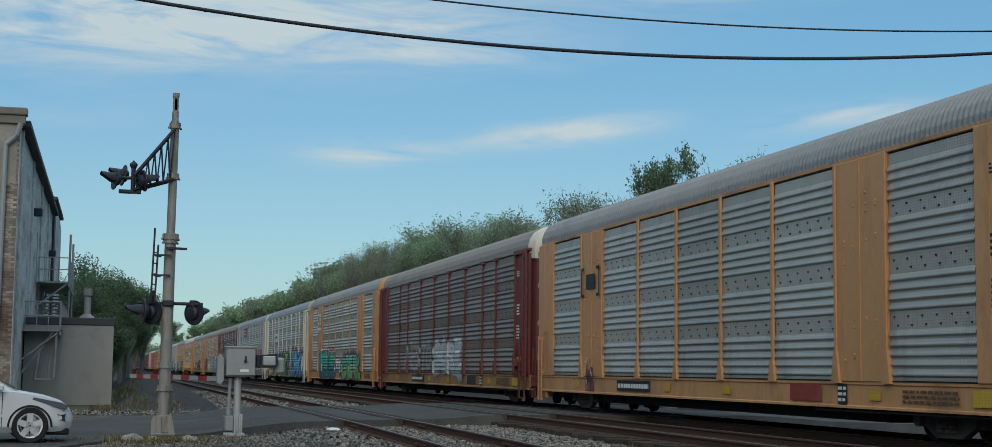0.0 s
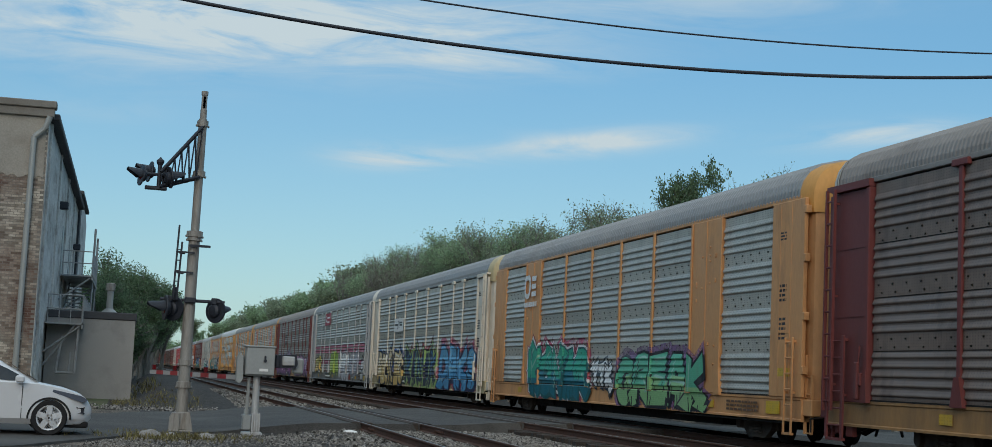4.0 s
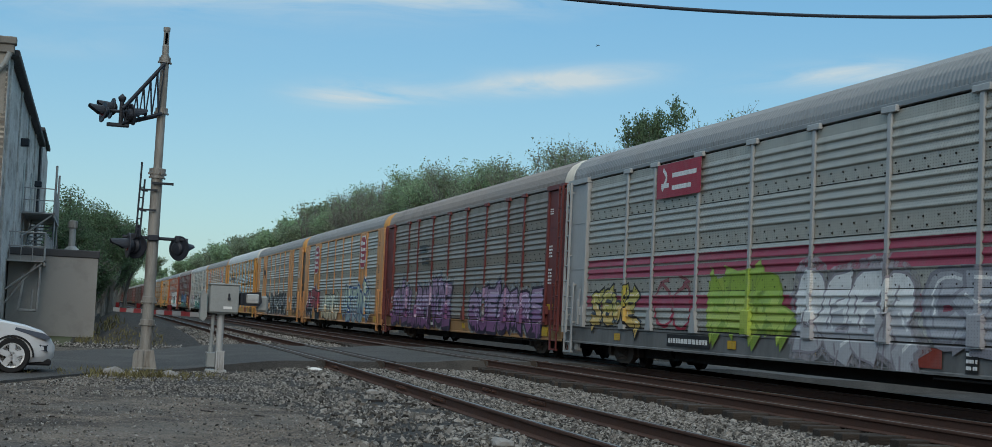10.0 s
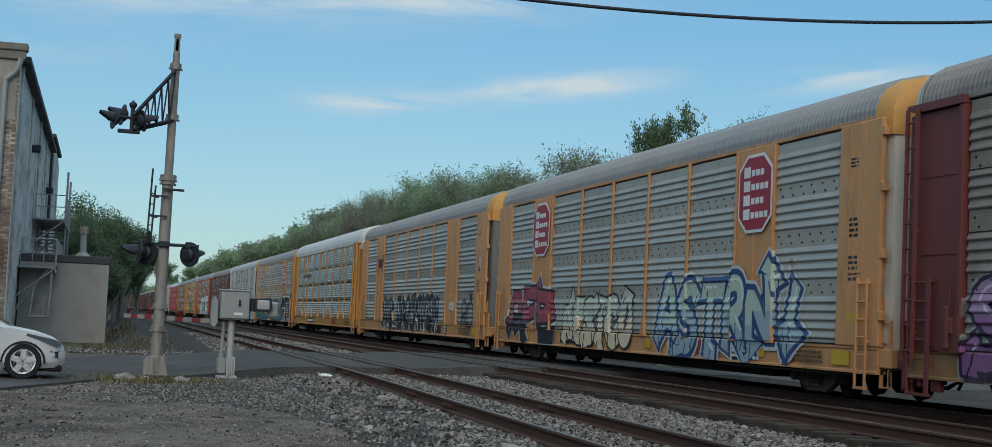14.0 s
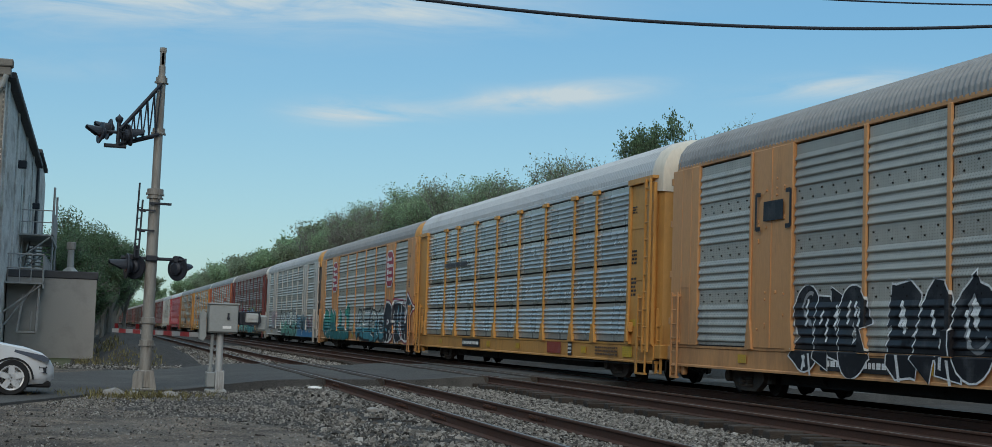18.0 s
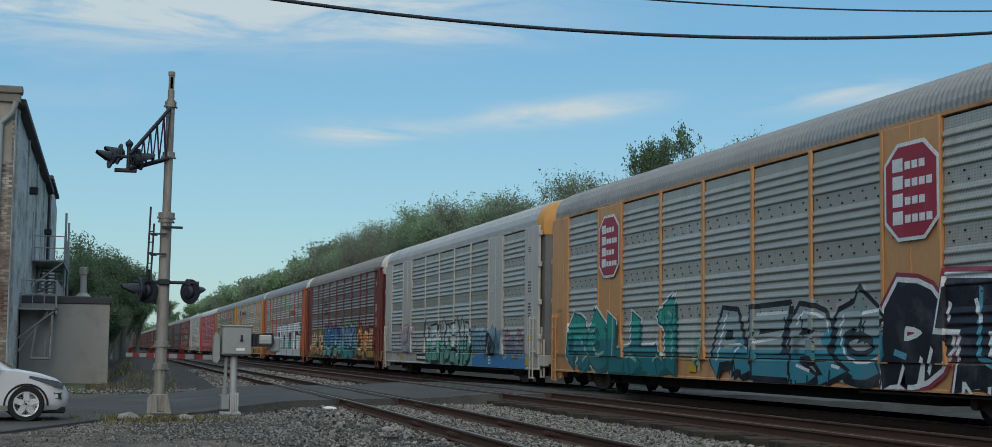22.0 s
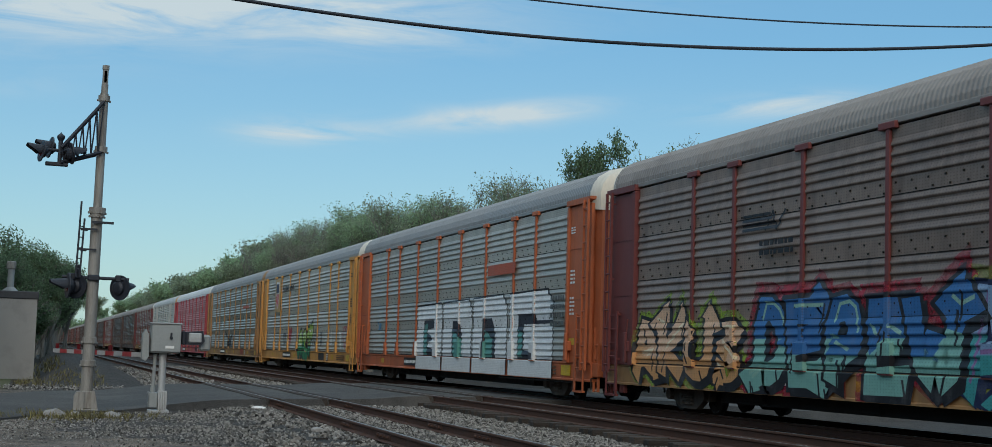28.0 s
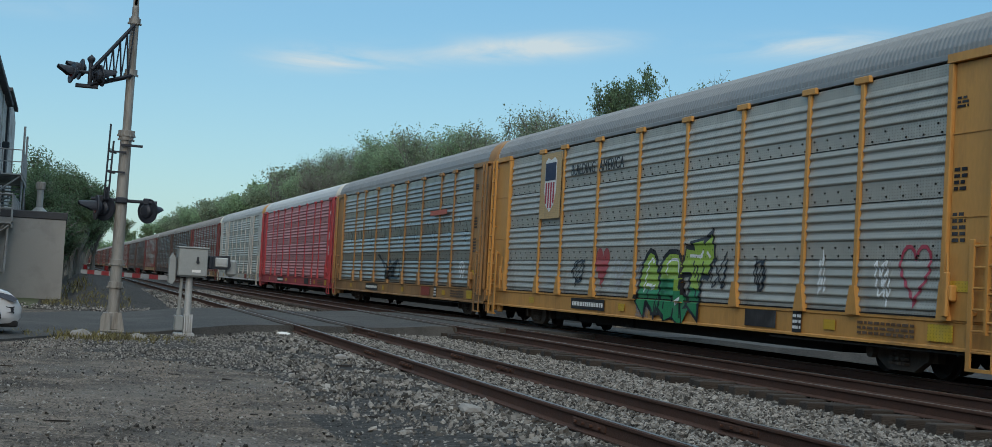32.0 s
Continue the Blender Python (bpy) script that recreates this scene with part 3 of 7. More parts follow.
    bx(bm, ex - 0.3, ex + 0.15, ey - 0.09, ey + 0.09, 4.98, 5.05, 0.01)
    part("light_post", bm, dark_paint, t)
    for x, y, z, rz in ((ex - 0.38, ey - 0.2, 5.24, -74), (ex - 0.22, ey + 0.25, 5.38, -76), (ex + 0.12, ey + 0.3, 5.3, 108), (ex + 0.2, ey - 0.14, 5.24, 104)):
        signal_head(t, pose(x, y, z, -9, 0, rz) @ Matrix.Scale(0.82, 4))
    bm = bm_new()
    rod(bm, (-0.62, 0.02, 2.74), (0.72, -0.05, 2.74), 0.035, 10)
    bx(bm, -0.12, 0.12, -0.2, 0.2, 2.68, 2.8, 0.02)
    rod(bm, (-0.3, 0.0, 2.74), (-0.3, -0.02, 3.0), 0.05, 8)
    part("cross_arm", bm, dark_paint, t)
    for x, y, z, turn in ((0.55, 0.03, 2.56, 136), (-0.5, -0.08, 2.56, -80), (-0.33, 0.06, 2.56, 142)):
        signal_head(t, pose(x, y, z, 0, 0, turn) @ Matrix.Scale(0.96, 4))
    for x in (0.5, -0.42):
        bm = bm_new()
        bx(bm, x - 0.06, x + 0.06, -0.08, 0.06, 2.68, 2.82, 0.02)
        part("arm_box", bm, dark_paint, t)
    return t


crossing_mast()


pale_steel = mat("pale_galvanised", (0.45, 0.46, 0.46), 0.5, 0.3, var=0.15, scale=3, fine=40, bump=0.1, dirt=(0.2, 0.18, 0.16), dirt_amount=0.3)


arm_white = mat("dusty_white_band", (0.42, 0.4, 0.385), 0.6, var=0.15, bump=0.05, dirt=(0.25, 0.23, 0.21), dirt_amount=0.3)
arm_red = mat("dusty_red_band", (0.36, 0.035, 0.04), 0.5, var=0.15, bump=0.05)


def gate_mechanism():
    t = thing("crossing_gate", pose(2.66, 32.6, -0.26), "grey crossing gate on a post with lowered red and white arm", "crossing gate")
    bm = bm_new()
    rod(bm, (0.06, 0, 0.42), (0.06, 0, 1.24), 0.075, 16)
    part("post", bm, pale_steel, t, "pale grey steel post")
    bm = bm_new()
    rod(bm, (-0.12, -0.02, 0.4), (-0.1, -0.02, 1.2), 0.035, 10)
    rod(bm, (-0.12, -0.02, 0.42), (-0.12, -0.02, 0.52), 0.055, 10)
    part("conduit", bm, grey_paint, t)
    bm = bm_new()
    bx(bm, -0.2, -0.025, -0.22, 0.12, 0.1, 0.41, 0.015)
    for z in (0.16, 0.38):
        bx(bm, -0.213, -0.195, -0.12, 0.06, z, z + 0.04)
    part("junction_box", bm, grey_paint, t, "pale grey junction box")
    bm = bm_new()
    for k in range(4):
        x = -0.015 + 0.05 * k
        prism(bm, [(-0.2, 0.45), (-0.15, 0.45), (-0.13, 0.02), (-0.24, 0.02)], "x", x, x + 0.025)
    bx(bm, -0.015, 0.155, -0.16, 0.16, 0.03, 0.44, 0.02)
    bx(bm, -0.2, 0.22, -0.24, 0.24, -0.02, 0.05, 0.015)
    part("base_casting", bm, pale_steel, t)
    bm = bm_new()
    bx(bm, -0.21, 0.4, -0.24, 0.3, 1.23, 1.85, 0.03)
    bx(bm, -0.2, 0.39, -0.265, -0.24, 1.26, 1.82, 0.01)
    bx(bm, -0.23, 0.42, -0.28, 0.31, 1.83, 1.865, 0.01)
    part("housing", bm, grey_paint, t, "square grey metal gate motor housing")
    bm = bm_new()
    bx(bm, 0.17, 0.21, -0.29, -0.265, 1.52, 1.66, 0.005)
    rod(bm, (0.19, -0.3, 1.55), (0.19, -0.27, 1.55), 0.035, 8)
    part("hasp", bm, dark_paint, t)
    bm = bm_new()
    bx(bm, 0.08, 0.26, -0.272, -0.266, 1.33, 1.385)
    part("name_plate", bm, white_paint, t, "white plate")
    # counterweight side
    bm = bm_new()
    bx(bm, 0.42, 0.5, -0.2, 0.3, 1.42, 1.7, 0.02)
    prism(bm, [(0.48, 1.69), (0.86, 1.72), (0.9, 1.5), (0.84, 1.42), (0.48, 1.42)], "y", -0.12, -0.05)
    part("pivot_arm", bm, dark_paint, t)
    bm = bm_new()
    bx(bm, 0.56, 0.83, -0.17, -0.12, 1.47, 1.67, 0.02)
    for k in range(3):
        rod(bm, (0.62 + 0.08 * k, -0.2, 1.57), (0.62 + 0.08 * k, -0.16, 1.57), 0.025, 8)
    part("counterweight_bolts", bm, pale_steel, t)
    bm = bm_new()
    bx(bm, 0.8, 1.04, 0.0, 0.14, 1.3, 1.64, 0.04)
    part("counterweight", bm, grey_paint, t)
    bm = bm_new()
    bx(bm, -0.36, -0.24, -0.1, 0.2, 1.16, 1.66, 0.04)
    prism(bm, [(-0.38, 1.1), (-0.3, 1.06), (-0.24, 1.16), (-0.26, 1.62), (-0.32, 1.72), (-0.38, 1.6)], "y", -0.14, 0.22)
    part("arm_bracket", bm, grey_paint, t)
    # lowered arm across the lane
    d = Vector((-1.83, 7.6, 0)).normalized()
    p0 = Vector((-0.36, 0.3, 1.18))
    for k in range(11):
        bm = bm_new()
        a, b = p0 + d * (0.65 * k), p0 + d * (0.65 * k + 0.64)
        n = Vector((d.y, -d.x, 0)) * 0.02
        pts = [a - n, b - n, b + n, a + n]
        lo = [bm.verts.new((q.x, q.y, q.z - 0.05)) for q in pts]
        hi = [bm.verts.new((q.x, q.y, q.z + 0.05)) for q in pts]
        bm.faces.new(lo)
        bm.faces.new(hi)
        for i in range(4):
            bm.faces.new((lo[i], lo[(i + 1) % 4], hi[(i + 1) % 4], hi[i]))
        part("arm_band", bm, arm_red if k % 2 else arm_white, t, "red band" if k % 2 else "white band")
    for k in (3, 7, 10):
        bm = bm_new()
        c = p0 + d * (0.65 * k + 0.3)
        rod(bm, (c.x, c.y, c.z + 0.06), (c.x, c.y, c.z + 0.18), 0.05, 8)
        part("arm_lamp", bm, mat_lens, t, "small red arm lamp")


gate_mechanism()


# ---- brick works building, side wall and shed ----
render_mat = mat("tan_render", (0.31, 0.285, 0.25), 0.9, var=0.2, scale=1.2, fine=20, bump=0.25, dirt=(0.2, 0.175, 0.15), dirt_amount=0.4, dirt_scale=0.7)


def building():
    t = thing("brick_building", pose(0, 0, -0.3), "old buff brick works building with a flaking white side wall", "building")
    X, Y0, Y1, H = -2.95, 51.4, 82.5, 9.6
    bm = bm_new()
    bx(bm, X - 0.4, X, Y0 + 0.012, Y1, 0, H - 0.35)
    part("side_wall", bm, white_wall, t, "flaking white painted side wall")
    bm = bm_new()
    bx(bm, X - 25, X - 0.02, Y0, Y0 + 0.4, 0, H - 0.3)
    part("front_wall", bm, mortar, t, "buff brick front wall")
    rs = random.Random(8)
    bm = bm_new()
    edge = [(X - 0.08 - 0.16 * k, 7.35 + 0.5 * noise.noise(Vector((k * 0.23, 0, 2))) + rs.uniform(-0.09, 0.09)) for k in range(150)]
    prism(bm, [(X - 0.08, H - 0.3)] + edge + [(edge[-1][0], H - 0.3)], "y", Y0 - 0.035, Y0)
    part("render_coat", bm, render_mat, t, "smooth tan render flaking off the brickwork")
    bm = bm_new()
    bx(bm, X - 25, X - 0.4, Y0 + 0.4, Y1, H - 0.6, H - 0.5)
    part("roof", bm, roof_dark, t)
    bm = bm_new()
    bx(bm, X - 25, X - 24.6, Y0, Y1, 0, H - 0.4)
    bx(bm, X - 25, X, Y1 - 0.4, Y1, 0, H - 0.4)
    part("back_wall", bm, mortar, t)
    bm = bm_new()
    bx(bm, X - 25.1, X + 0.14, Y0 - 0.16, Y0 + 0.3, H - 0.3, H - 0.02, 0.02)
    bx(bm, X - 25.1, X + 0.2, Y0 - 0.24, Y0 + 0.3, H - 0.02, H + 0.22, 0.03)
    part("cornice", bm, mortar, t, "stone cornice")
    bm = bm_new()
    bx(bm, X - 0.3, X + 0.3, Y0 + 0.3, Y1 - 0.2, H - 0.34, H - 0.12, 0.03)
    part("eave_gutter", bm, roof_dark, t, "dark metal eave and gutter")
    for k in range(4):
        bm = bm_new()
        y = Y0 + 0.9 + k * 7.9
        bx(bm, X, X + 0.07, y, y + 0.55, 0, H - 0.36, 0.01)
        part("pilaster", bm, white_wall, t)
    bm = bm_new()
    pts = [(X + 0.02, Y0 - 0.25, H - 0.3), (X - 0.12, Y0 - 0.2, H - 0.7), (X - 0.45, Y0 - 0.14, H - 1.0), (X - 0.5, Y0 - 0.14, 0.3)]
    for a, b in zip(pts, pts[1:]):
        rod(bm, a, b, 0.095, 10)
    for z in (2, 4.2, 6.4):
        bx(bm, X - 0.62, X - 0.38, Y0 - 0.16, Y0, z, z + 0.05)
    part("downspout", bm, grey_paint, t, "pale metal downspout")
    # far, taller end of the works
    bm = bm_new()
    prism(bm, [(X - 6, 0), (X + 0.05, 0), (X + 0.05, 9.6), (X - 0.05, 10.35), (X - 0.5, 10.35), (X - 0.6, 9.9), (X - 6, 9.9)], "y", 84.5, 96)
    part("end_block", bm, white_wall, t)
    bm = bm_new()
    bx(bm, X - 0.6, X + 0.16, 84.3, 96.1, 10.3, 10.5, 0.03)
    bx(bm, X - 1.6, X + 0.1, 82.5, 84.5, 0.0, 9.4)
    part("parapet", bm, roof_dark, t)
    # doors, lamps, steel stair
    for y, z in ((66.0, 4.9), (74.0, 5.1)):
        bm = bm_new()
        bx(bm, X - 0.02, X + 0.03, y, y + 1.1, z, z + 2.1, 0.01)
        part("fire_door", bm, grey_paint, t)
    for y, z in ((62.0, 7.3), (79.0, 6.9)):
        bm = bm_new()
        bx(bm, X, X + 0.35, y - 0.25, y + 0.25, z, z + 0.3, 0.04)
        part("wall_lamp", bm, dark_paint, t, "dark boxy wall lamp")
    return t


building()


def brick_face():
    """The front's buff bricks, each proud of its joints."""
    X, Y0 = -2.95, 51.4
    rs = random.Random(5)
    verts, faces = [], []
    for r in range(116):
        z = -0.25 + r * 0.081
        off = 0.11 if r % 2 else 0.0
        for k in range(9):
            x1 = X - 0.03 - k * 0.222 - off
            x0 = x1 - 0.205
            d = 0.006 + 0.012 * rs.random()
            i = len(verts)
            verts += [(x0, Y0 - d, z), (x1, Y0 - d, z), (x1, Y0 - d, z + 0.068), (x0, Y0 - d, z + 0.068),
                      (x0, Y0 + 0.02, z), (x1, Y0 + 0.02, z), (x1, Y0 + 0.02, z + 0.068), (x0, Y0 + 0.02, z + 0.068)]
            faces += [(i, i + 1, i + 2, i + 3), (i, i + 4, i + 5, i + 1), (i + 1, i + 5, i + 6, i + 2), (i + 2, i + 6, i + 7, i + 3), (i + 3, i + 7, i + 4, i)]
    me = from_arrays("brick_facing", verts, faces)
    me.materials.append(brick_courses_mat)
    o = new("brick_facing", me)
    o.parent = bpy.data.objects["brick_building"]
    o.matrix_basis = pose(0, 0, 0.3)
    tagged(o, "buff and brown bricks in running courses", kind="stuff")


brick_courses_mat = mat("brick_courses", (0.36, 0.325, 0.275), 0.9, var=0.3, scale=4, fine=40, bump=0.3, island=0.5, dirt=(0.115, 0.06, 0.047), dirt_amount=0.85, dirt_scale=0.55)
brick_face()


def fire_stair():
    X = -2.95
    t = thing("fire_escape", pose(X, 0, -0.3), "rusty grey steel fire escape landing and stairs on the side wall", "fire escape")

    def landing(y0, y1, z, w):
        bm = bm_new()
        bx(bm, 0.0, w, y0, y1, z - 0.06, z)
        bx(bm, w - 0.05, w, y0, y1, z - 0.2, z)
        for y in (y0 + 0.1, y1 - 0.1):
            rod(bm, (0, y, z - 1.1), (w - 0.1, y, z - 0.1), 0.04, 6)
        part("landing", bm, stair_mat, t)
        for xx, ya, yb in ((w - 0.03, y0, y1),):
            bm = bm_new()
            for zz in (0.5, 1.0):
                rod(bm, (xx, ya, z + zz), (xx, yb, z + zz), 0.022, 6)
                rod(bm, (0.05, ya, z + zz), (xx, ya, z + zz), 0.022, 6)
            n = int((yb - ya) / 0.6)
            for k in range(n + 1):
                y = ya + (yb - ya) * k / n
                rod(bm, (xx, y, z), (xx, y, z + 1.0), 0.02, 6)
            for k in range(4):
                rod(bm, (0.1 + (w - 0.15) * k / 3, ya, z), (0.1 + (w - 0.15) * k / 3, ya, z + 1.0), 0.02, 6)
            part("railing", bm, stair_mat, t)

    landing(57.0, 66.0, 2.75, 1.35)
    landing(66.5, 75.5, 5.0, 1.35)
    bm = bm_new()
    for x in (0.15, 1.2):
        prism(bm, [(66.0, 2.7), (66.0, 2.95), (73.5, 5.05), (73.5, 4.8)], "x", x, x + 0.05)
    for k in range(12):
        y = 66.2 + 7.2 * k / 12
        z = 2.85 + 2.1 * k / 12
        bx(bm, 0.15, 1.25, y, y + 0.5, z, z + 0.04)
    part("stair_flight", bm, stair_mat, t)
    for y in (69.0, 74.5):
        bm = bm_new()
        rod(bm, (1.28, y, 2.2), (1.28, y, 7.2), 0.05, 8)
        part("support_post", bm, stair_mat, t)
    bm = bm_new()
    rod(bm, (0.05, 57.2, 1.2), (1.1, 57.2, 2.7), 0.045, 6)
    rod(bm, (0.5, 57.2, 0.95), (1.15, 57.2, 0.95), 0.05, 6)
    rod(bm, (0.5, 57.2, 0.95), (0.65, 57.2, 2.3), 0.05, 6)
    rod(bm, (1.15, 57.2, 0.95), (1.2, 57.2, 2.7), 0.05, 6)
    rod(bm, (0.95, 57.2, 0.95), (0.98, 57.2, 1.7), 0.035, 6)
    part("lower_frame", bm, stair_mat, t)
    bm = bm_new()
    rod(bm, (0.05, 58.2, 1.2), (1.1, 58.2, 2.7), 0.04, 6)
    rod(bm, (0.05, 58.2, 0.95), (0.8, 58.2, 0.95), 0.05, 6)
    rod(bm, (0.75, 58.2, 0.8), (0.75, 58.2, 2.6), 0.04, 6)
    part("support_frame", bm, stair_mat, t)
    bm = bm_new()
    for k in range(8):
        rod(bm, (1.25, 76.0 + 0.05 * k, 4.4 + 0.06 * k), (1.25, 84 + 0.05 * k, 2.9 + 0.06 * k), 0.018, 5)
    part("cable_bundle", bm, dark_paint, t)


fire_stair()


def shed():
    t = thing("block_shed", pose(0, 0, -0.3), "low painted concrete block shed with a roof vent", "shed")
    x0, x1, y0, y1, h = -2.9, 0.25, 58.0, 66.0, 2.95
    bm = bm_new()
    bx(bm, x0, x1, y0, y1, -0.2, h)
    part("wall", bm, block_wall, t, "painted block wall")
    bm = bm_new()
    bx(bm, x0, x1 + 0.05, y0 - 0.05, y1 + 0.05, h, h + 0.28, 0.03)
    part("coping", bm, roof_dark, t, "dark roof edge")
    v = new("roof_vent")
    v.parent = t
    bm = bm_new()
    lathe(bm, [(0.36, 3.2), (0.34, 3.27), (0.13, 3.45), (0.12, 4.2)], pose(-0.75, 60.5, 0), 14)
    part("flue", bm, grey_paint, v)
    bm = bm_new()
    lathe(bm, [(0.14, 4.12), (0.17, 4.16), (0.17, 4.4), (0.13, 4.43)], pose(-0.75, 60.5, 0), 14)
    part("cowl", bm, steel, v)


shed()


# ---- overhead cables ----
def cable(name, pts, r, label):
    cu = bpy.data.curves.new(name, "CURVE")
    cu.dimensions, cu.bevel_depth, cu.bevel_resolution = "3D", r, 2
    sp = cu.splines.new("POLY")
    sp.points.add(len(pts) - 1)
    for p, c in zip(sp.points, pts):
        p.co = (*c, 1)
    cu.materials.append(dark_paint)
    tagged(new(name, cu), label, "cable")


def sagging(a, b, c, x0, x1, n=40):
    """A wire across the yard at one distance: height a x^2 + b x + c."""
    return [(x, 28.0, a * x * x + b * x + c) for x in [x0 + (x1 - x0) * i / n for i in range(n + 1)]]


cable("utility_cable", sagging(0.0063, -0.109, 7.88, -9, 24), 0.036, "thick black overhead utility cable")
cable("service_wire", sagging(0.00495, -0.1015, 8.65, -8, 30), 0.018, "thin dark overhead wire")


# ---- weeds, splinters and far boxes ----
def weeds():
    """Low dry and green tufts round the signal base and on the bank beyond the street."""
    rs = np.random.RandomState(9)
    spots = []
    for _ in range(380):
        spots.append((0.9 + rs.normal(0, 0.75), 29.9 + rs.normal(0, 0.7), 0.07 + 0.1 * rs.rand()))
    for _ in range(260):
        spots.append((-0.4 + 2.9 * rs.rand(), 49.5 + 6 * rs.rand(), 0.06 + 0.18 * rs.rand()))
    for _ in range(90):
        spots.append((0.2 + 1.2 * rs.rand(), 57 + 25 * rs.rand(), 0.12 + 0.3 * rs.rand()))
    v, f = [], []
    for x, y, h in spots:
        z = ground_z(x, y)
        for _ in range(3):
            a, l = rs.rand() * 6.28, h * (0.5 + 0.6 * rs.rand())
            c, s = math.cos(a), math.sin(a)
            w = 0.012 + 0.02 * h
            i = len(v)
            v += [(x - s * w, y + c * w, z - 0.02), (x + s * w, y - c * w, z - 0.02), (x + c * l * 0.6 + 0.05 * rs.randn(), y + s * l * 0.6, z + l)]
            f.append((i, i + 1, i + 2))
    me = from_arrays("weeds", v, f)
    me.materials.append(weed_mat)
    tagged(new("weeds", me), "dry and green weeds at the base of the signal", "weeds", kind="stuff")


weed_mat = mat("dry_weeds", (0.16, 0.14, 0.06), 0.9, var=0.3, scale=0.6, fine=4, bump=0.0, island=0.6)
weeds()
wood_mat = mat("splintered_wood", (0.035, 0.03, 0.027), 0.95, var=0.4, scale=4, fine=40, bump=0.6, spread=0.3)


def splinters():
    rs = random.Random(31)
    for k in range(26):
        y = 10.5 + 15 * rs.random() ** 1.3
        x = 2.0 + 2.3 * rs.random() if k > 6 else -1.0 + 3.0 * rs.random()
        l = rs.uniform(0.06, 0.24)
        bm = bm_new()
        prism(bm, [(-l / 2, -0.012), (-l * 0.1, -0.025), (l / 2, -0.004), (l * 0.4, 0.015), (-l * 0.3, 0.02)], "z", 0, rs.uniform(0.008, 0.022))
        o = part("wood_splinter", bm, wood_mat, None, m=pose(x, y, ground_z(x, y) + 0.004, rs.uniform(-6, 6), rs.uniform(-6, 6), rs.uniform(-30, 30)))
        tagged(o, "dark splinter of old tie wood on the ballast", "wood debris", "splinters beside the track")


splinters()


def litter():
    bm = bm_new()
    bmesh.ops.create_icosphere(bm, subdivisions=2, radius=0.1)
    for v in bm.verts:
        v.co *= 1 + 0.35 * noise.noise(v.co * 9)
        v.co.z *= 0.5
        v.co.x *= 1.7
    o = part("plastic_bag", bm, white_paint, None, m=pose(4.85, 33.1, -0.16))
    tagged(o, "crumpled white plastic bag beside the rail", "litter")
    for x, y, s in ((0.55, 30.2, 0.2), (1.6, 30.1, 0.16), (0.95, 30.6, 0.12), (4.2, 15.2, 0.13), (4.55, 24.5, 0.1)):
        bm = bm_new()
        bmesh.ops.create_icosphere(bm, subdivisions=2, radius=s)
        for v in bm.verts:
            v.co *= 1 + 0.4 * noise.noise(v.co * 7 + Vector((x, y, 0)))
            v.co.z *= 0.55
        o = part("loose_rock", bm, concrete, None, m=pose(x, y, ground_z(x, y) + s * 0.2))
        tagged(o, "pale loose rock in the yard", "rock", "loose rocks")


litter()


def relay_box():
    t = thing("relay_cabinet", pose(3.2, 215, -0.27), "white relay cabinet beside the far tracks", "relay cabinet")
    bm = bm_new()
    bx(bm, -0.55, 0.55, -0.5, 0.5, 0.1, 2.3, 0.03)
    part("cabinet", bm, white_paint, t)
    bm = bm_new()
    bx(bm, -0.62, 0.62, -0.57, 0.57, 2.3, 2.38, 0.02)
    part("roof", bm, grey_paint, t)
    bm = bm_new()
    bx(bm, -0.6, 0.6, -0.55, 0.55, -0.1, 0.1, 0.02)
    part("plinth", bm, concrete, t)


relay_box()


def unseen_walls():
    """Unseen plain brick walls, added west and behind the camera to darken the panels' reflections."""
    for name, a in (("unseen_wall_west", (-24.4, -24.0, -34.0, 51.0)), ("unseen_wall_south", (-24.4, 40.0, -34.4, -34.0))):
        bm = bm_new()
        bx(bm, *a, -0.6, 9.5)
        tagged(part(name, bm, mortar, None), "unseen plain brick wall added to darken the panels' reflections", "wall", kind="structure")


unseen_walls()

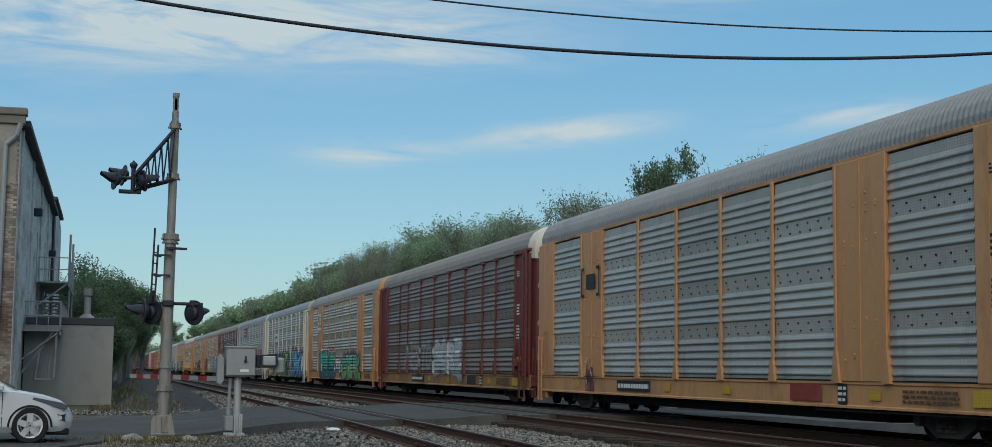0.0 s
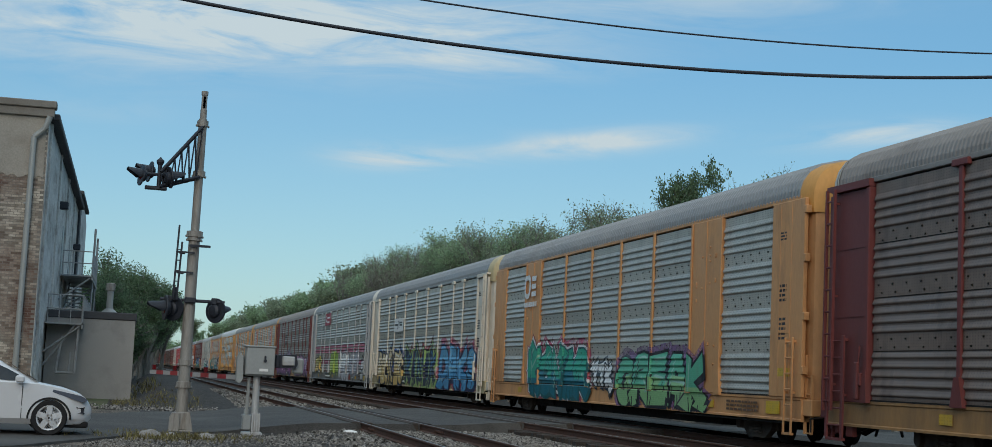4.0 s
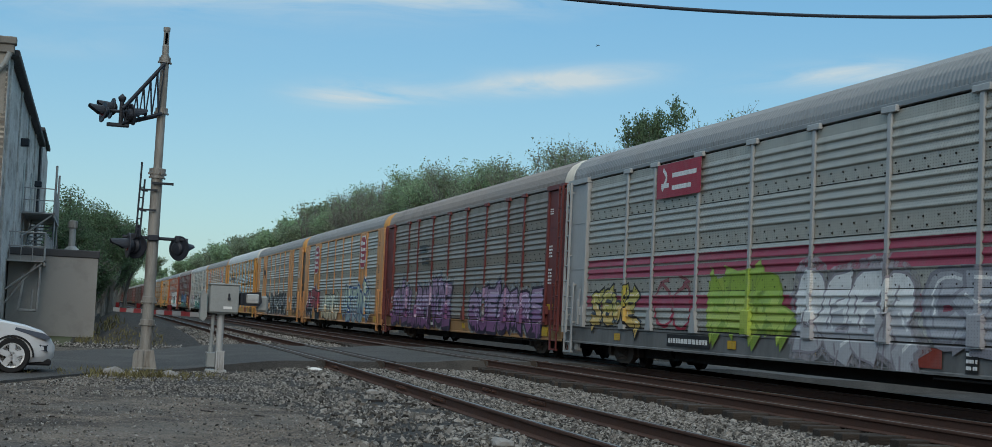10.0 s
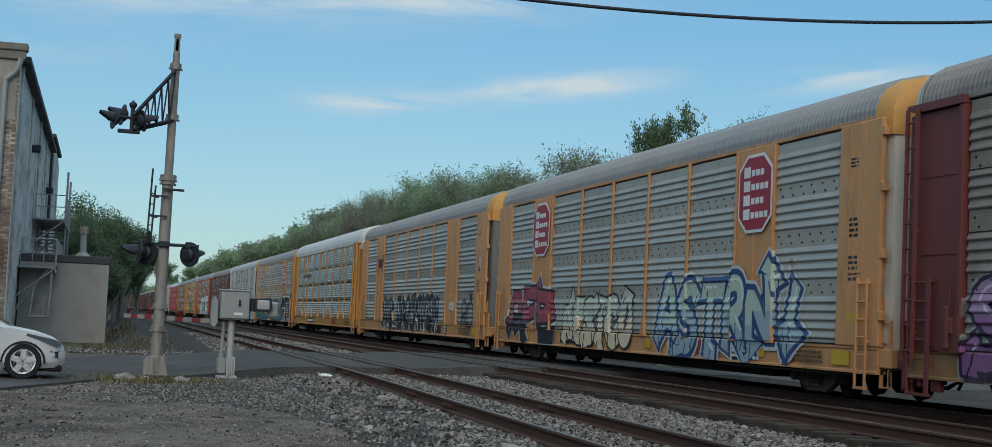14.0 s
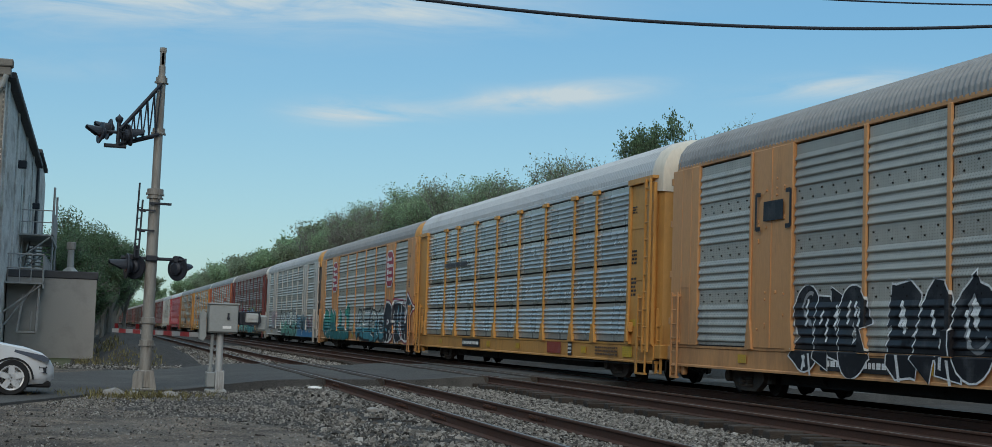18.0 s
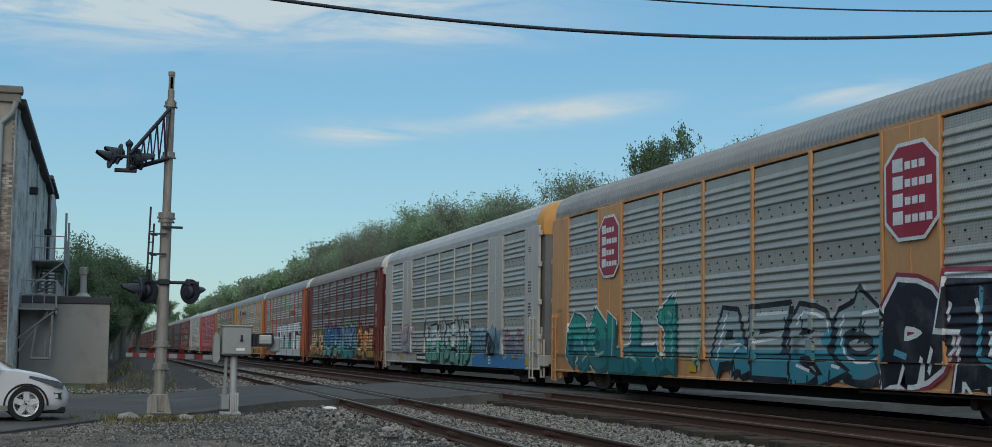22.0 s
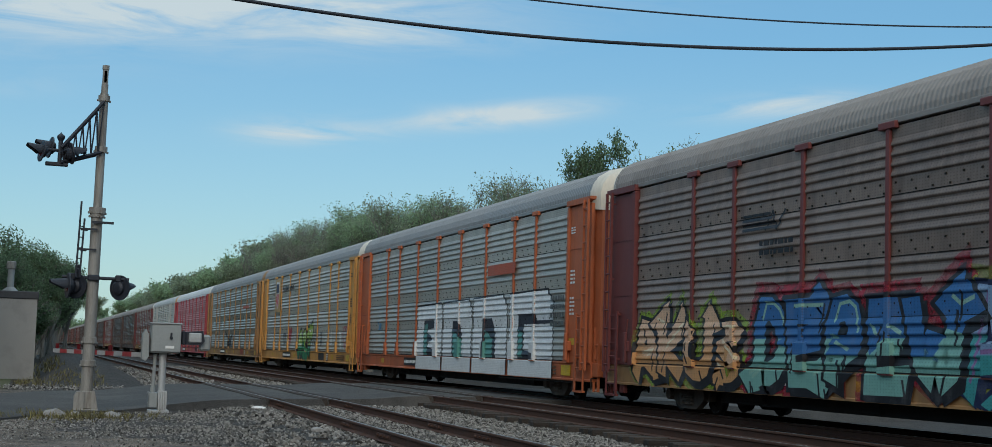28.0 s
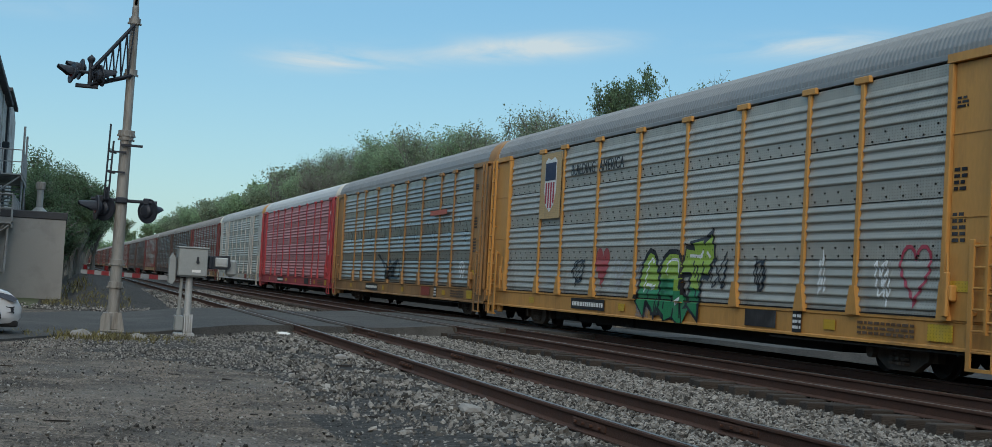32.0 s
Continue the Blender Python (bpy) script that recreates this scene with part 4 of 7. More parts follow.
# ---- trees ----
def tree_meshes(seed, height, spread, leaves, leaf, bare=0.0, deep=5, stem=0.3, loose=0.018, twigs=3):
    """A trunk with forked limbs and fine arching twigs as one mesh, and a crown of small leaves held along the twigs."""
    rs = random.Random(seed)
    bm = bm_new()
    tips = []

    def grow(p, d, length, r, depth):
        q = p + d * length
        rod(bm, p, q, r, 6 if depth < 2 else 4 if depth < 4 else 3, r * 0.62)
        if depth >= 2:
            tips.append((p.lerp(q, 0.6), depth))
            tips.append((q, depth))
        if depth == deep or r < 0.008:
            for _ in range(twigs):
                e = (d * 0.7 + Vector((rs.uniform(-1, 1), rs.uniform(-1, 1), rs.uniform(-0.2, 0.9))) * 0.8).normalized()
                l = height * rs.uniform(0.03, 0.075)
                mid = q + e * l * 0.55
                end = mid + (e + Vector((0, 0, rs.uniform(-0.5, 0.3)))).normalized() * l * 0.5
                rod(bm, q, mid, 0.016, 3, 0.012)
                rod(bm, mid, end, 0.012, 3, 0.006)
                tips.append((mid, depth + 1))
                tips.append((end, depth + 1))
            return
        for k in range(3 if depth < 3 else 2):
            a = rs.uniform(0, 6.283)
            tilt = rs.uniform(0.35, 0.85) * spread
            e = Vector((math.cos(a) * tilt, math.sin(a) * tilt, 1.0)).normalized()
            e = (d * 0.55 + e * 0.75).normalized()
            grow(q, e, length * rs.uniform(0.58, 0.82), r * 0.58, depth + 1)

    grow(Vector((0, 0, -0.3)), Vector((rs.uniform(-.08, .08), rs.uniform(-.08, .08), 1)).normalized(), height * stem, height * 0.016, 0)
    k = height / max(p.z for p, _ in tips)
    for v in bm.verts:
        v.co *= k
    tips = [(p * k, d) for p, d in tips]
    trunk = done("trunk", bm)
    nr = np.random.RandomState(seed)
    c = np.array([tuple(p) for p, _ in tips])
    keep = c[nr.rand(len(c)) > bare]
    n = leaves
    idx = nr.randint(0, len(keep), n)
    cen = keep[idx] + np.clip(nr.normal(0, 1, (n, 3)), -1.6, 1.6) * height * loose
    a = nr.normal(0, 1, (n, 3))
    a /= np.linalg.norm(a, axis=1)[:, None]
    b = np.cross(a, nr.normal(0, 1, (n, 3)))
    b /= np.linalg.norm(b, axis=1)[:, None]
    s = leaf * nr.uniform(0.6, 1.4, (n, 1))
    v = np.stack([cen - a * s, cen + b * s * 0.6, cen + a * s, cen - b * s * 0.6], 1)
    f = np.arange(4 * n).reshape(n, 4)
    crown = from_arrays("crown", v.reshape(-1, 3), f)
    return trunk, crown


TREES = {
    "spring": (tree_meshes(11, 17, 1.1, 12000, 0.1, 0.04, 5, 0.2, 0.017), leaf_a),
    "olive": (tree_meshes(12, 17, 1.1, 8000, 0.095, 0.12, 5, 0.2, 0.014, 4), leaf_c),
    "thin": (tree_meshes(13, 17.5, 1.0, 1500, 0.08, 0.45, 6, 0.24, 0.012), leaf_c),
    "dense": (tree_meshes(14, 13, 1.25, 17000, 0.115, 0.0, 5, 0.13, 0.024), leaf_b),
    "tall": (tree_meshes(18, 17, 1.0, 8000, 0.12, 0.15, 5, 0.3, 0.012), leaf_b),
    "far_spring": (tree_meshes(11, 17, 1.0, 4500, 0.22, 0.05, 4, 0.2, 0.022), leaf_a),
    "far_olive": (tree_meshes(12, 17, 1.1, 3600, 0.2, 0.1, 4, 0.2, 0.02), leaf_c),
    "far_dense": (tree_meshes(14, 13, 1.15, 4500, 0.22, 0.0, 4, 0.16, 0.03), leaf_b),
    "far_bush": (tree_meshes(16, 7, 1.5, 3600, 0.18, 0.0, 4, 0.06, 0.05), leaf_a),
    "far_thin": (tree_meshes(13, 17.5, 1.0, 900, 0.14, 0.4, 5), leaf_c),
    "bush": (tree_meshes(16, 7, 1.5, 8000, 0.1, 0.0, 4, 0.08, 0.035), leaf_a),
}
TREES["hedge"] = (TREES["bush"][0], leaf_b)
TREES["far_hedge"] = (TREES["far_bush"][0], leaf_b)


def tree(kind, x, y, s, rz, label, slim=1.0):
    if y > 210 and "far_" + kind in TREES:
        kind = "far_" + kind
    (trunk, crown), lm = TREES[kind]
    t = thing("tree", Matrix.LocRotScale((x, y, ground_z(x, y)), Euler((0, 0, rz)), (s * slim, s * slim, s)), label, "tree", "trees along the line")
    put("trunk", trunk, bark, t)
    put("crown", crown, lm, t)


def woods():
    rs = random.Random(21)
    lab = {"spring": "tree in fresh light green spring leaf", "olive": "tree with olive green opening buds", "thin": "nearly bare tree with fine grey twigs",
           "dense": "full dark green tree in leaf", "tall": "tall dark green tree standing over the wood", "bush": "broad green bush beside the line", "hedge": "dark green scrub beside the line"}
    y = 62.0
    while y < 520:
        for row in range(2 if y < 260 else 1):
            k = rs.choices(["spring", "olive", "thin", "dense"], [2, 3, 4, 0.2] if 99 < y < 118 else [5, 3, 1.4, 0.3])[0]
            hgt = rs.uniform(0.9, 1.06) * (0.7 + 0.17 * sm(88, 104, y) + 0.13 * sm(110, 180, y))
            tree(k, 33 + 6 * row + rs.uniform(-2, 2), y + rs.uniform(-2, 2), hgt, rs.uniform(0, 6.28), lab[k])
        if rs.random() < 0.8:
            tree("bush", 29 + rs.uniform(-1, 1), y + rs.uniform(-2, 2), rs.uniform(0.8, 1.2), rs.uniform(0, 6.28), lab["bush"])
        y += 4.6 + y * 0.01
    tree("tall", 36, 95.5, 1.0, 1.0, lab["tall"], 0.62)
    tree("olive", 34, 99, 0.8, 2.4, lab["olive"])
    tree("dense", 35.2, 97.5, 1.02, 0.7, lab["dense"], 0.62)
    tree("thin", 40.5, 95, 0.98, 0.4, lab["thin"])
    for x, yy, s, k in ((-0.2, 106, 0.75, "dense"), (-2.7, 104, 0.66, "dense"), (-5.0, 107, 0.62, "dense"), (-7.6, 110, 0.62, "dense"), (-10, 105, 0.58, "dense"), (1.4, 109, 0.64, "dense"), (2.5, 113, 0.52, "dense"),
                        (-1.3, 101, 0.6, "dense"), (-3.6, 100, 0.56, "dense"), (0.9, 102, 0.46, "dense"), (-6.2, 101, 0.6, "dense"), (-3, 120, 0.5, "spring"), (2.0, 124, 0.55, "dense"), (2.4, 138, 0.6, "dense"), (3.0, 170, 0.7, "dense"), (1.0, 180, 0.75, "dense"), (2.2, 205, 0.8, "dense"),
                        (-1.0, 96, 0.75, "bush"), (1.2, 112, 0.8, "bush"), (-5, 98, 0.9, "bush"), (-0.5, 140, 0.7, "dense"), (0.8, 160, 0.62, "spring"), (-3, 190, 0.8, "dense")):
        tree(k, x, yy, s * 0.9, rs.uniform(0, 6.28), lab[k])
    for k in range(26):
        yy = 84 + 6.2 * k
        tree("hedge", 0.0213 * yy - 2.2 + rs.uniform(-0.5, 0.3), yy, rs.uniform(0.5, 0.7), rs.uniform(0, 6.28), lab["hedge"])
        if k % 2:
            tree("dense", 0.0213 * yy - 3.2, yy + 3, rs.uniform(0.42, 0.55), rs.uniform(0, 6.28), lab["dense"])
    for k in range(26):
        tree("bush", 0.5 + 2.2 * rs.random() - 4 * (k % 3 == 2), 130 + 14 * k, rs.uniform(0.7, 1.1), rs.uniform(0, 6.28), lab["bush"])
    for k in range(14):
        tree("dense" if k % 3 else "spring", -2.5 - 3 * (k % 2) + rs.uniform(-1, 1), 210 + 30 * k, rs.uniform(0.7, 1.0), rs.uniform(0, 6.28), lab["dense" if k % 3 else "spring"])
    for k in range(34):
        tree("hedge", 0.0213 * (240 + 11 * k) - 5 + rs.uniform(-1, 1), 240 + 11 * k, rs.uniform(0.8, 1.1), rs.uniform(0, 6.28), lab["hedge"])
    for k in range(18):
        tree("bush", -45 + 6 * k + rs.uniform(-1, 1), 640 + rs.uniform(-8, 8), rs.uniform(1.6, 2.0), rs.uniform(0, 6.28), lab["bush"])
    for k in range(16):
        kk = rs.choice(["spring", "olive", "dense"])
        tree(kk, -6 + 4.5 * k, 760 + rs.uniform(-30, 30), rs.uniform(1.0, 1.4), rs.uniform(0, 6.28), lab[kk])


woods()


# ---- parked car ----
glass = mat("dark_glass", (0.02, 0.024, 0.028), 0.06, var=0.05, bump=0.0)
car_white = mat("white_car_paint", (0.62, 0.63, 0.645), 0.22, var=0.03, scale=2, bump=0.0)
tyre_mat = mat("tyre_rubber", (0.02, 0.02, 0.021), 0.85, var=0.2, bump=0.2)
alloy = mat("alloy_rim", (0.68, 0.69, 0.7), 0.35, 0.45, var=0.1, bump=0.0)
lamp_glass = mat("headlamp_glass", (0.12, 0.14, 0.18), 0.08, 0.2, var=0.1, bump=0.0)


def sedan():
    """A white five-door hatch: x forward, y to its left; its right side faces the yard."""
    t = thing("white_car", pose(-2.72, 29.55, -0.25, 0, 0, 6), "white five-door hatchback waiting at the lowered gate", "car")
    st = [  # x, half width low, half width belt, sill z, belt z, roof z, roof half width
        (-2.22, 0.72, 0.74, 0.42, 0.92, 0.96, 0.6), (-2.05, 0.84, 0.85, 0.3, 1.0, 1.12, 0.62), (-1.5, 0.88, 0.88, 0.24, 0.98, 1.33, 0.62),
        (-0.8, 0.89, 0.89, 0.2, 0.96, 1.43, 0.62), (-0.1, 0.89, 0.89, 0.2, 0.95, 1.44, 0.62), (0.45, 0.89, 0.89, 0.2, 0.94, 1.33, 0.63),
        (0.95, 0.89, 0.88, 0.2, 0.93, 1.06, 0.7), (1.15, 0.89, 0.87, 0.2, 0.92, 0.955, 0.72), (1.6, 0.88, 0.84, 0.2, 0.84, 0.875, 0.68),
        (1.9, 0.82, 0.78, 0.22, 0.74, 0.78, 0.6), (2.05, 0.7, 0.68, 0.26, 0.6, 0.66, 0.5), (2.12, 0.55, 0.54, 0.32, 0.5, 0.54, 0.42)]
    bm = bm_new()
    rings = []
    for x, wl, wb, zs, zb, zr, wr in st:
        half = [(0, zs), (wl * 0.9, zs), (wl, zs + 0.1), (wl + 0.01, zs + 0.35 * (zb - zs) + 0.05), (wb, zb), (wb - 0.035, zb + 0.02), (wr + 0.05, zr - 0.06), (wr - 0.05, zr - 0.012), (0, zr)]
        ring = [bm.verts.new((x, -y, z)) for y, z in half] + [bm.verts.new((x, y, z)) for y, z in half[-2:0:-1]]
        rings.append(ring)
    n = len(rings[0])
    for p, q in zip(rings, rings[1:]):
        for i in range(n):
            bm.faces.new((p[i], p[(i + 1) % n], q[(i + 1) % n], q[i]))
    bm.faces.new(rings[0])
    bm.faces.new(rings[-1])
    part("body", bm, car_white, t, "glossy white body", smooth=True)
    for s in (-1, 1):
        for a, b, nm in ((-1.35, -0.42, "rear_window"), (-0.36, 0.78, "front_window")):
            bm = bm_new()
            def side(x, f):
                for p, q in zip(st, st[1:]):
                    if p[0] <= x <= q[0]:
                        k = (x - p[0]) / (q[0] - p[0])
                        g = [u + (w - u) * k for u, w in zip(p, q)]
                        lo, hi = (g[2] - 0.035, g[4] + 0.02), (g[6] + 0.05, g[5] - 0.06)
                        return s * (lo[0] + (hi[0] - lo[0]) * f + 0.006), lo[1] + (hi[1] - lo[1]) * f
            cols = []
            for i in range(7):
                x = a + (b - a) * i / 6
                cols.append([bm.verts.new((x, *side(x, f))) for f in (0.08, 0.92)])
            for p, q in zip(cols, cols[1:]):
                bm.faces.new((p[0], q[0], q[1], p[1]))
            part(nm, bm, glass, t, "dark side window")
    bm = bm_new()
    c = [bm.verts.new(p) for p in ((1.12, -0.74, 0.965), (1.12, 0.74, 0.965), (0.5, 0.6, 1.335), (0.5, -0.6, 1.335))]
    bm.faces.new(c)
    bmesh.ops.translate(bm, verts=bm.verts, vec=(0.012, 0, 0.012))
    part("windshield", bm, glass, t)
    for s in (-1, 1):
        for x in (-1.35, 1.35):
            w = new("wheel")
            w.parent, w.matrix_basis = t, pose(x, s * 0.80, 0.325)
            q = pose(0, 0, 0, -90 * s, 0, 0)
            bm = bm_new()
            lathe(bm, [(0.215, -0.1), (0.3, -0.11), (0.325, -0.08), (0.325, 0.08), (0.3, 0.11), (0.215, 0.1)], q, 28)
            part("tyre", bm, tyre_mat, w, "black tyre", smooth=True)
            bm = bm_new()
            lathe(bm, [(0.0, 0.02), (0.2, 0.02), (0.22, 0.1), (0.2, 0.1), (0.19, 0.03), (0.0, 0.03)], q, 28)
            part("wheel_well_disc", bm, dark_paint, w)
            bm = bm_new()
            for i in range(5):
                a = 2 * math.pi * i / 5 + 0.3
                c1, s1 = math.cos(a), math.sin(a)
                pts = [(0.02 * c1 - 0.055 * s1, 0.02 * s1 + 0.055 * c1), (0.02 * c1 + 0.055 * s1, 0.02 * s1 - 0.055 * c1),
                       (0.225 * c1 + 0.05 * s1, 0.225 * s1 - 0.05 * c1), (0.225 * c1 - 0.05 * s1, 0.225 * s1 + 0.05 * c1)]
                prism(bm, pts, "y", s * 0.075, s * 0.118)
            lathe(bm, [(0.19, 0.06), (0.215, 0.05), (0.225, 0.105), (0.2, 0.1)], q, 28)
            part("rim", bm, alloy, w, "five-spoke silver alloy rim")
            bm = bm_new()
            m = 18
            arch = []
            for i in range(m + 1):
                a = math.pi * i / m
                arch.append([bm.verts.new((x + r * math.cos(a), s * yy, 0.3 + r * math.sin(a))) for r, yy in ((0.36, 0.905), (0.395, 0.9), (0.36, 0.6))])
            for p, q2 in zip(arch, arch[1:]):
                bm.faces.new((p[0], q2[0], q2[1], p[1]))
                bm.faces.new((p[0], p[2], q2[2], q2[0]))
            part("wheel_arch", bm, tyre_mat, t)
        bm = bm_new()
        prism(bm, [(1.38, 0.79), (1.92, 0.62), (2.03, 0.66), (1.9, 0.735), (1.4, 0.835)], "y", s * 0.62, s * 0.862)
        part("headlight", bm, lamp_glass, t, "clear headlight")
        bm = bm_new()
        bx(bm, 1.84, 1.96, s * 0.72, s * 0.82, 0.42, 0.52, 0.02)
        part("fog_lamp", bm, dark_paint, t)
        bm = bm_new()
        bx(bm, 0.72, 0.88, min(s * 0.9, s * 1.06), max(s * 0.9, s * 1.06), 0.94, 1.07, 0.03)
        part("mirror", bm, car_white, t)
        for x in (-0.39, 0.86):
            bm = bm_new()
            bx(bm, x - 0.006, x + 0.006, s * 0.895 - 0.004, s * 0.895 + 0.004, 0.3, 0.93)
            part("door_gap", bm, dark_paint, t)
    bm = bm_new()
    bx(bm, 1.6, 2.06, -0.72, 0.72, 0.15, 0.27, 0.03)
    part("bumper_skirt", bm, tyre_mat, t)


sedan()

# ---- autorack train ----
HALF = 13.65       # half a car's body
# centres of the cars at the start, with the slack in their couplers, then evenly spaced
CENTRES = [33.15, 61.4, 89.63, 118.05, 146.35, 174.15, 202.2, 230.7, 259.0, 286.95, 315.25, 343.55, 372.15, 400.25]
CENTRES += [400.25 + 28.2 * k for k in range(1, 26)]
TRACK_X = 14.88
SIDE = 1.55
T2_POSTS = [11.94 - d for d in (3.07, 5.02, 7.84, 10.71, 13.54, 16.4, 19.25, 21.2)]
T2_EDGES = [11.94] + T2_POSTS + [-11.94]
T1_PANELS = [(11.75, 8.95), (6.95, 4.15), (4.05, 1.4), (1.3, -1.35), (-1.45, -4.1), (-4.2, -6.95), (-8.95, -11.75)]
T1_WIDE = [(8.95, 6.95), (-6.95, -8.95), (13.0, 11.75), (-11.75, -13.0)]


def sheet_profile(z0, z1, tops=(4.86, 3.93, 2.92, 1.94), counts=(4, 4, 4, 5), pitch=0.17, depth=0.036):
    """Heights and depths down a pressed sheet: groups of ridges, each swelling out and tucked in below."""
    out = [(z1, 0.0)]
    for top, n in zip(tops, counts):
        for k in range(n):
            z = top - k * pitch
            out += [(z, 0.0), (z - 0.3 * pitch, 0.55 * depth), (z - 0.5 * pitch, 0.95 * depth), (z - 0.58 * pitch, depth), (z - 0.66 * pitch, 0.9 * depth), (z - 0.82 * pitch, 0.0)]
        out.append((top - n * pitch, 0.0))
    out.append((z0, 0.0))
    return out


PROFILE = sheet_profile(1.06, 5.06)
SLOT_PROFILE = sheet_profile(1.06, 5.06, (4.93, 3.94, 2.95, 1.96), (6, 6, 6, 6), 0.128, 0.042)


def slotted(pr):
    """The same sheet with a deep open slot along each flat."""
    out = [pr[0]]
    for a, b in zip(pr, pr[1:]):
        if a[0] - b[0] > 0.12 and a[1] == b[1] == 0 and a[0] < 4.9 and b[0] > 1.2:
            m = (a[0] + b[0]) / 2
            out += [(m + 0.029, 0.0), (m + 0.028, -0.09), (m - 0.028, -0.09), (m - 0.029, 0.0)]
        out.append(b)
    return out


_cache = {}


def panel_mesh(w, kind):
    key = ("panel", round(w, 2), kind)
    if key not in _cache:
        bm = bm_new()
        pr = PROFILE if kind != "slot" else slotted(SLOT_PROFILE)
        h = w / 2 - 0.02
        l = [bm.verts.new((-d, -h, z)) for z, d in pr]
        r = [bm.verts.new((-d, h, z)) for z, d in pr]
        bl = [bm.verts.new((0.1, y, z)) for y, z in ((-h, pr[0][0]), (h, pr[0][0]), (h, pr[-1][0]), (-h, pr[-1][0]))]
        for i in range(len(pr) - 1):
            bm.faces.new((l[i], r[i], r[i + 1], l[i + 1]))
        bm.faces.new((bl[0], bl[1], r[0], l[0]))
        bm.faces.new((bl[3], l[-1], r[-1], bl[2]))
        bm.faces.new([bl[0]] + l + [bl[3]])
        bm.faces.new([bl[1], bl[2]] + r[::-1])
        _cache[key] = done("side_panel", bm)
    return _cache[key]


def mesh_of(key, build, smooth=False):
    if key not in _cache:
        bm = bm_new()
        build(bm)
        _cache[key] = done(key, bm, smooth)
    return _cache[key]


ROOF = [(-1.53, 5.16), (-1.53, 5.3), (-1.47, 5.5), (-1.33, 5.7), (-1.05, 5.87), (-0.6, 5.98), (0.0, 6.02)]
ROOF = ROOF + [(-x, z) for x, z in ROOF[-2::-1]]


LONG = 0.42        # how much further the sides of the framed cars reach


def roof_build(rib, amp, y1=13.1):
    def f(bm):
        n = int(2 * y1 / rib)
        rings = []
        for i in range(n + 1):
            y = -y1 + 2 * y1 * i / n
            k = amp if (i // 2) % 2 else 0.0
            rings.append([bm.verts.new((x * (1 + k / 1.5), y, z + (k if 0 < j < len(ROOF) - 1 else 0))) for j, (x, z) in enumerate(ROOF)])
        for p, q in zip(rings, rings[1:]):
            for i in range(len(ROOF) - 1):
                bm.faces.new((p[i], q[i], q[i + 1], p[i + 1]))
        bm.faces.new(rings[0])
        bm.faces.new(rings[-1])
    return f


def core_build(bm):
    bx(bm, -SIDE + 0.1, SIDE - 0.07, -12.6, 12.6, 0.95, 5.2)


def sill_build(bm):
    s = [(-SIDE, 1.03), (-SIDE, 0.98), (-SIDE + 0.02, 0.96), (-SIDE + 0.02, 0.6), (-SIDE - 0.01, 0.58), (-SIDE - 0.01, 0.54), (-SIDE + 0.2, 0.54), (-SIDE + 0.2, 1.03)]
    prism(bm, s, "y", -13.3, 13.3)


def foot_gap_build(bm):
    """The dark joint between the side sheets and the sill."""
    bx(bm, -SIDE - 0.006, -SIDE + 0.04, -13.1, 13.1, 1.032, 1.056)


def header_build(bm):
    bx(bm, -SIDE - 0.005, -SIDE + 0.1, -13.1, 13.1, 5.1, 5.2, 0.01)


def post2_build(bm):
    bx(bm, -SIDE - 0.038, -SIDE + 0.02, -0.065, 0.065, 1.45, 5.06, 0.012)
    bx(bm, -SIDE - 0.065, -SIDE + 0.02, -0.26, 0.26, 5.02, 5.14, 0.012)
    prism(bm, [(-0.08, 1.5), (0.08, 1.5), (0.2, 1.0), (-0.2, 1.0)], "x", -SIDE - 0.075, -SIDE + 0.02)


def post1_build(bm):
    bx(bm, -SIDE - 0.035, -SIDE + 0.02, -0.065, 0.065, 1.3, 5.12, 0.012)
    prism(bm, [(-0.075, 1.42), (0.075, 1.42), (0.15, 1.0), (-0.15, 1.0)], "x", -SIDE - 0.06, -SIDE + 0.02)


def wide_build(w):
    def f(bm):
        bx(bm, -SIDE - 0.02, -SIDE + 0.06, -w / 2 + 0.02, w / 2 - 0.02, 1.03, 5.12, 0.012)
        bx(bm, -SIDE - 0.036, -SIDE - 0.02, -0.012, 0.012, 1.04, 5.1)
        for y in (-w / 2 + 0.05, w / 2 - 0.05):
            bx(bm, -SIDE - 0.055, -SIDE - 0.02, y - 0.05, y + 0.05, 1.3, 5.12, 0.01)
            prism(bm, [(y - 0.06, 1.6), (y + 0.06, 1.6), (y + 0.16, 1.0), (y - 0.16, 1.0)], "x", -SIDE - 0.065, -SIDE + 0.02)
        rs = random.Random(3)
        for k in range(26):
            y, z = rs.choice((-1, 1)) * w * rs.choice((0.12, 0.3)), rs.choice((1.5, 1.75, 2.1, 3.2, 3.6, 4.2, 4.5)) + rs.uniform(-.1, .1)
            rod(bm, (-SIDE - 0.045, y, z), (-SIDE - 0.02, y, z), 0.025, 6)
    return f


def longer(bm, build):
    """The same end set further out, for the framed cars."""
    build(bm)
    for v in bm.verts:
        if v.co.y > 12.6:
            v.co.y += LONG * min(1.0, (v.co.y - 12.6) / 0.3)
        elif v.co.y < -12.6:
            v.co.y -= LONG * min(1.0, (-12.6 - v.co.y) / 0.3)


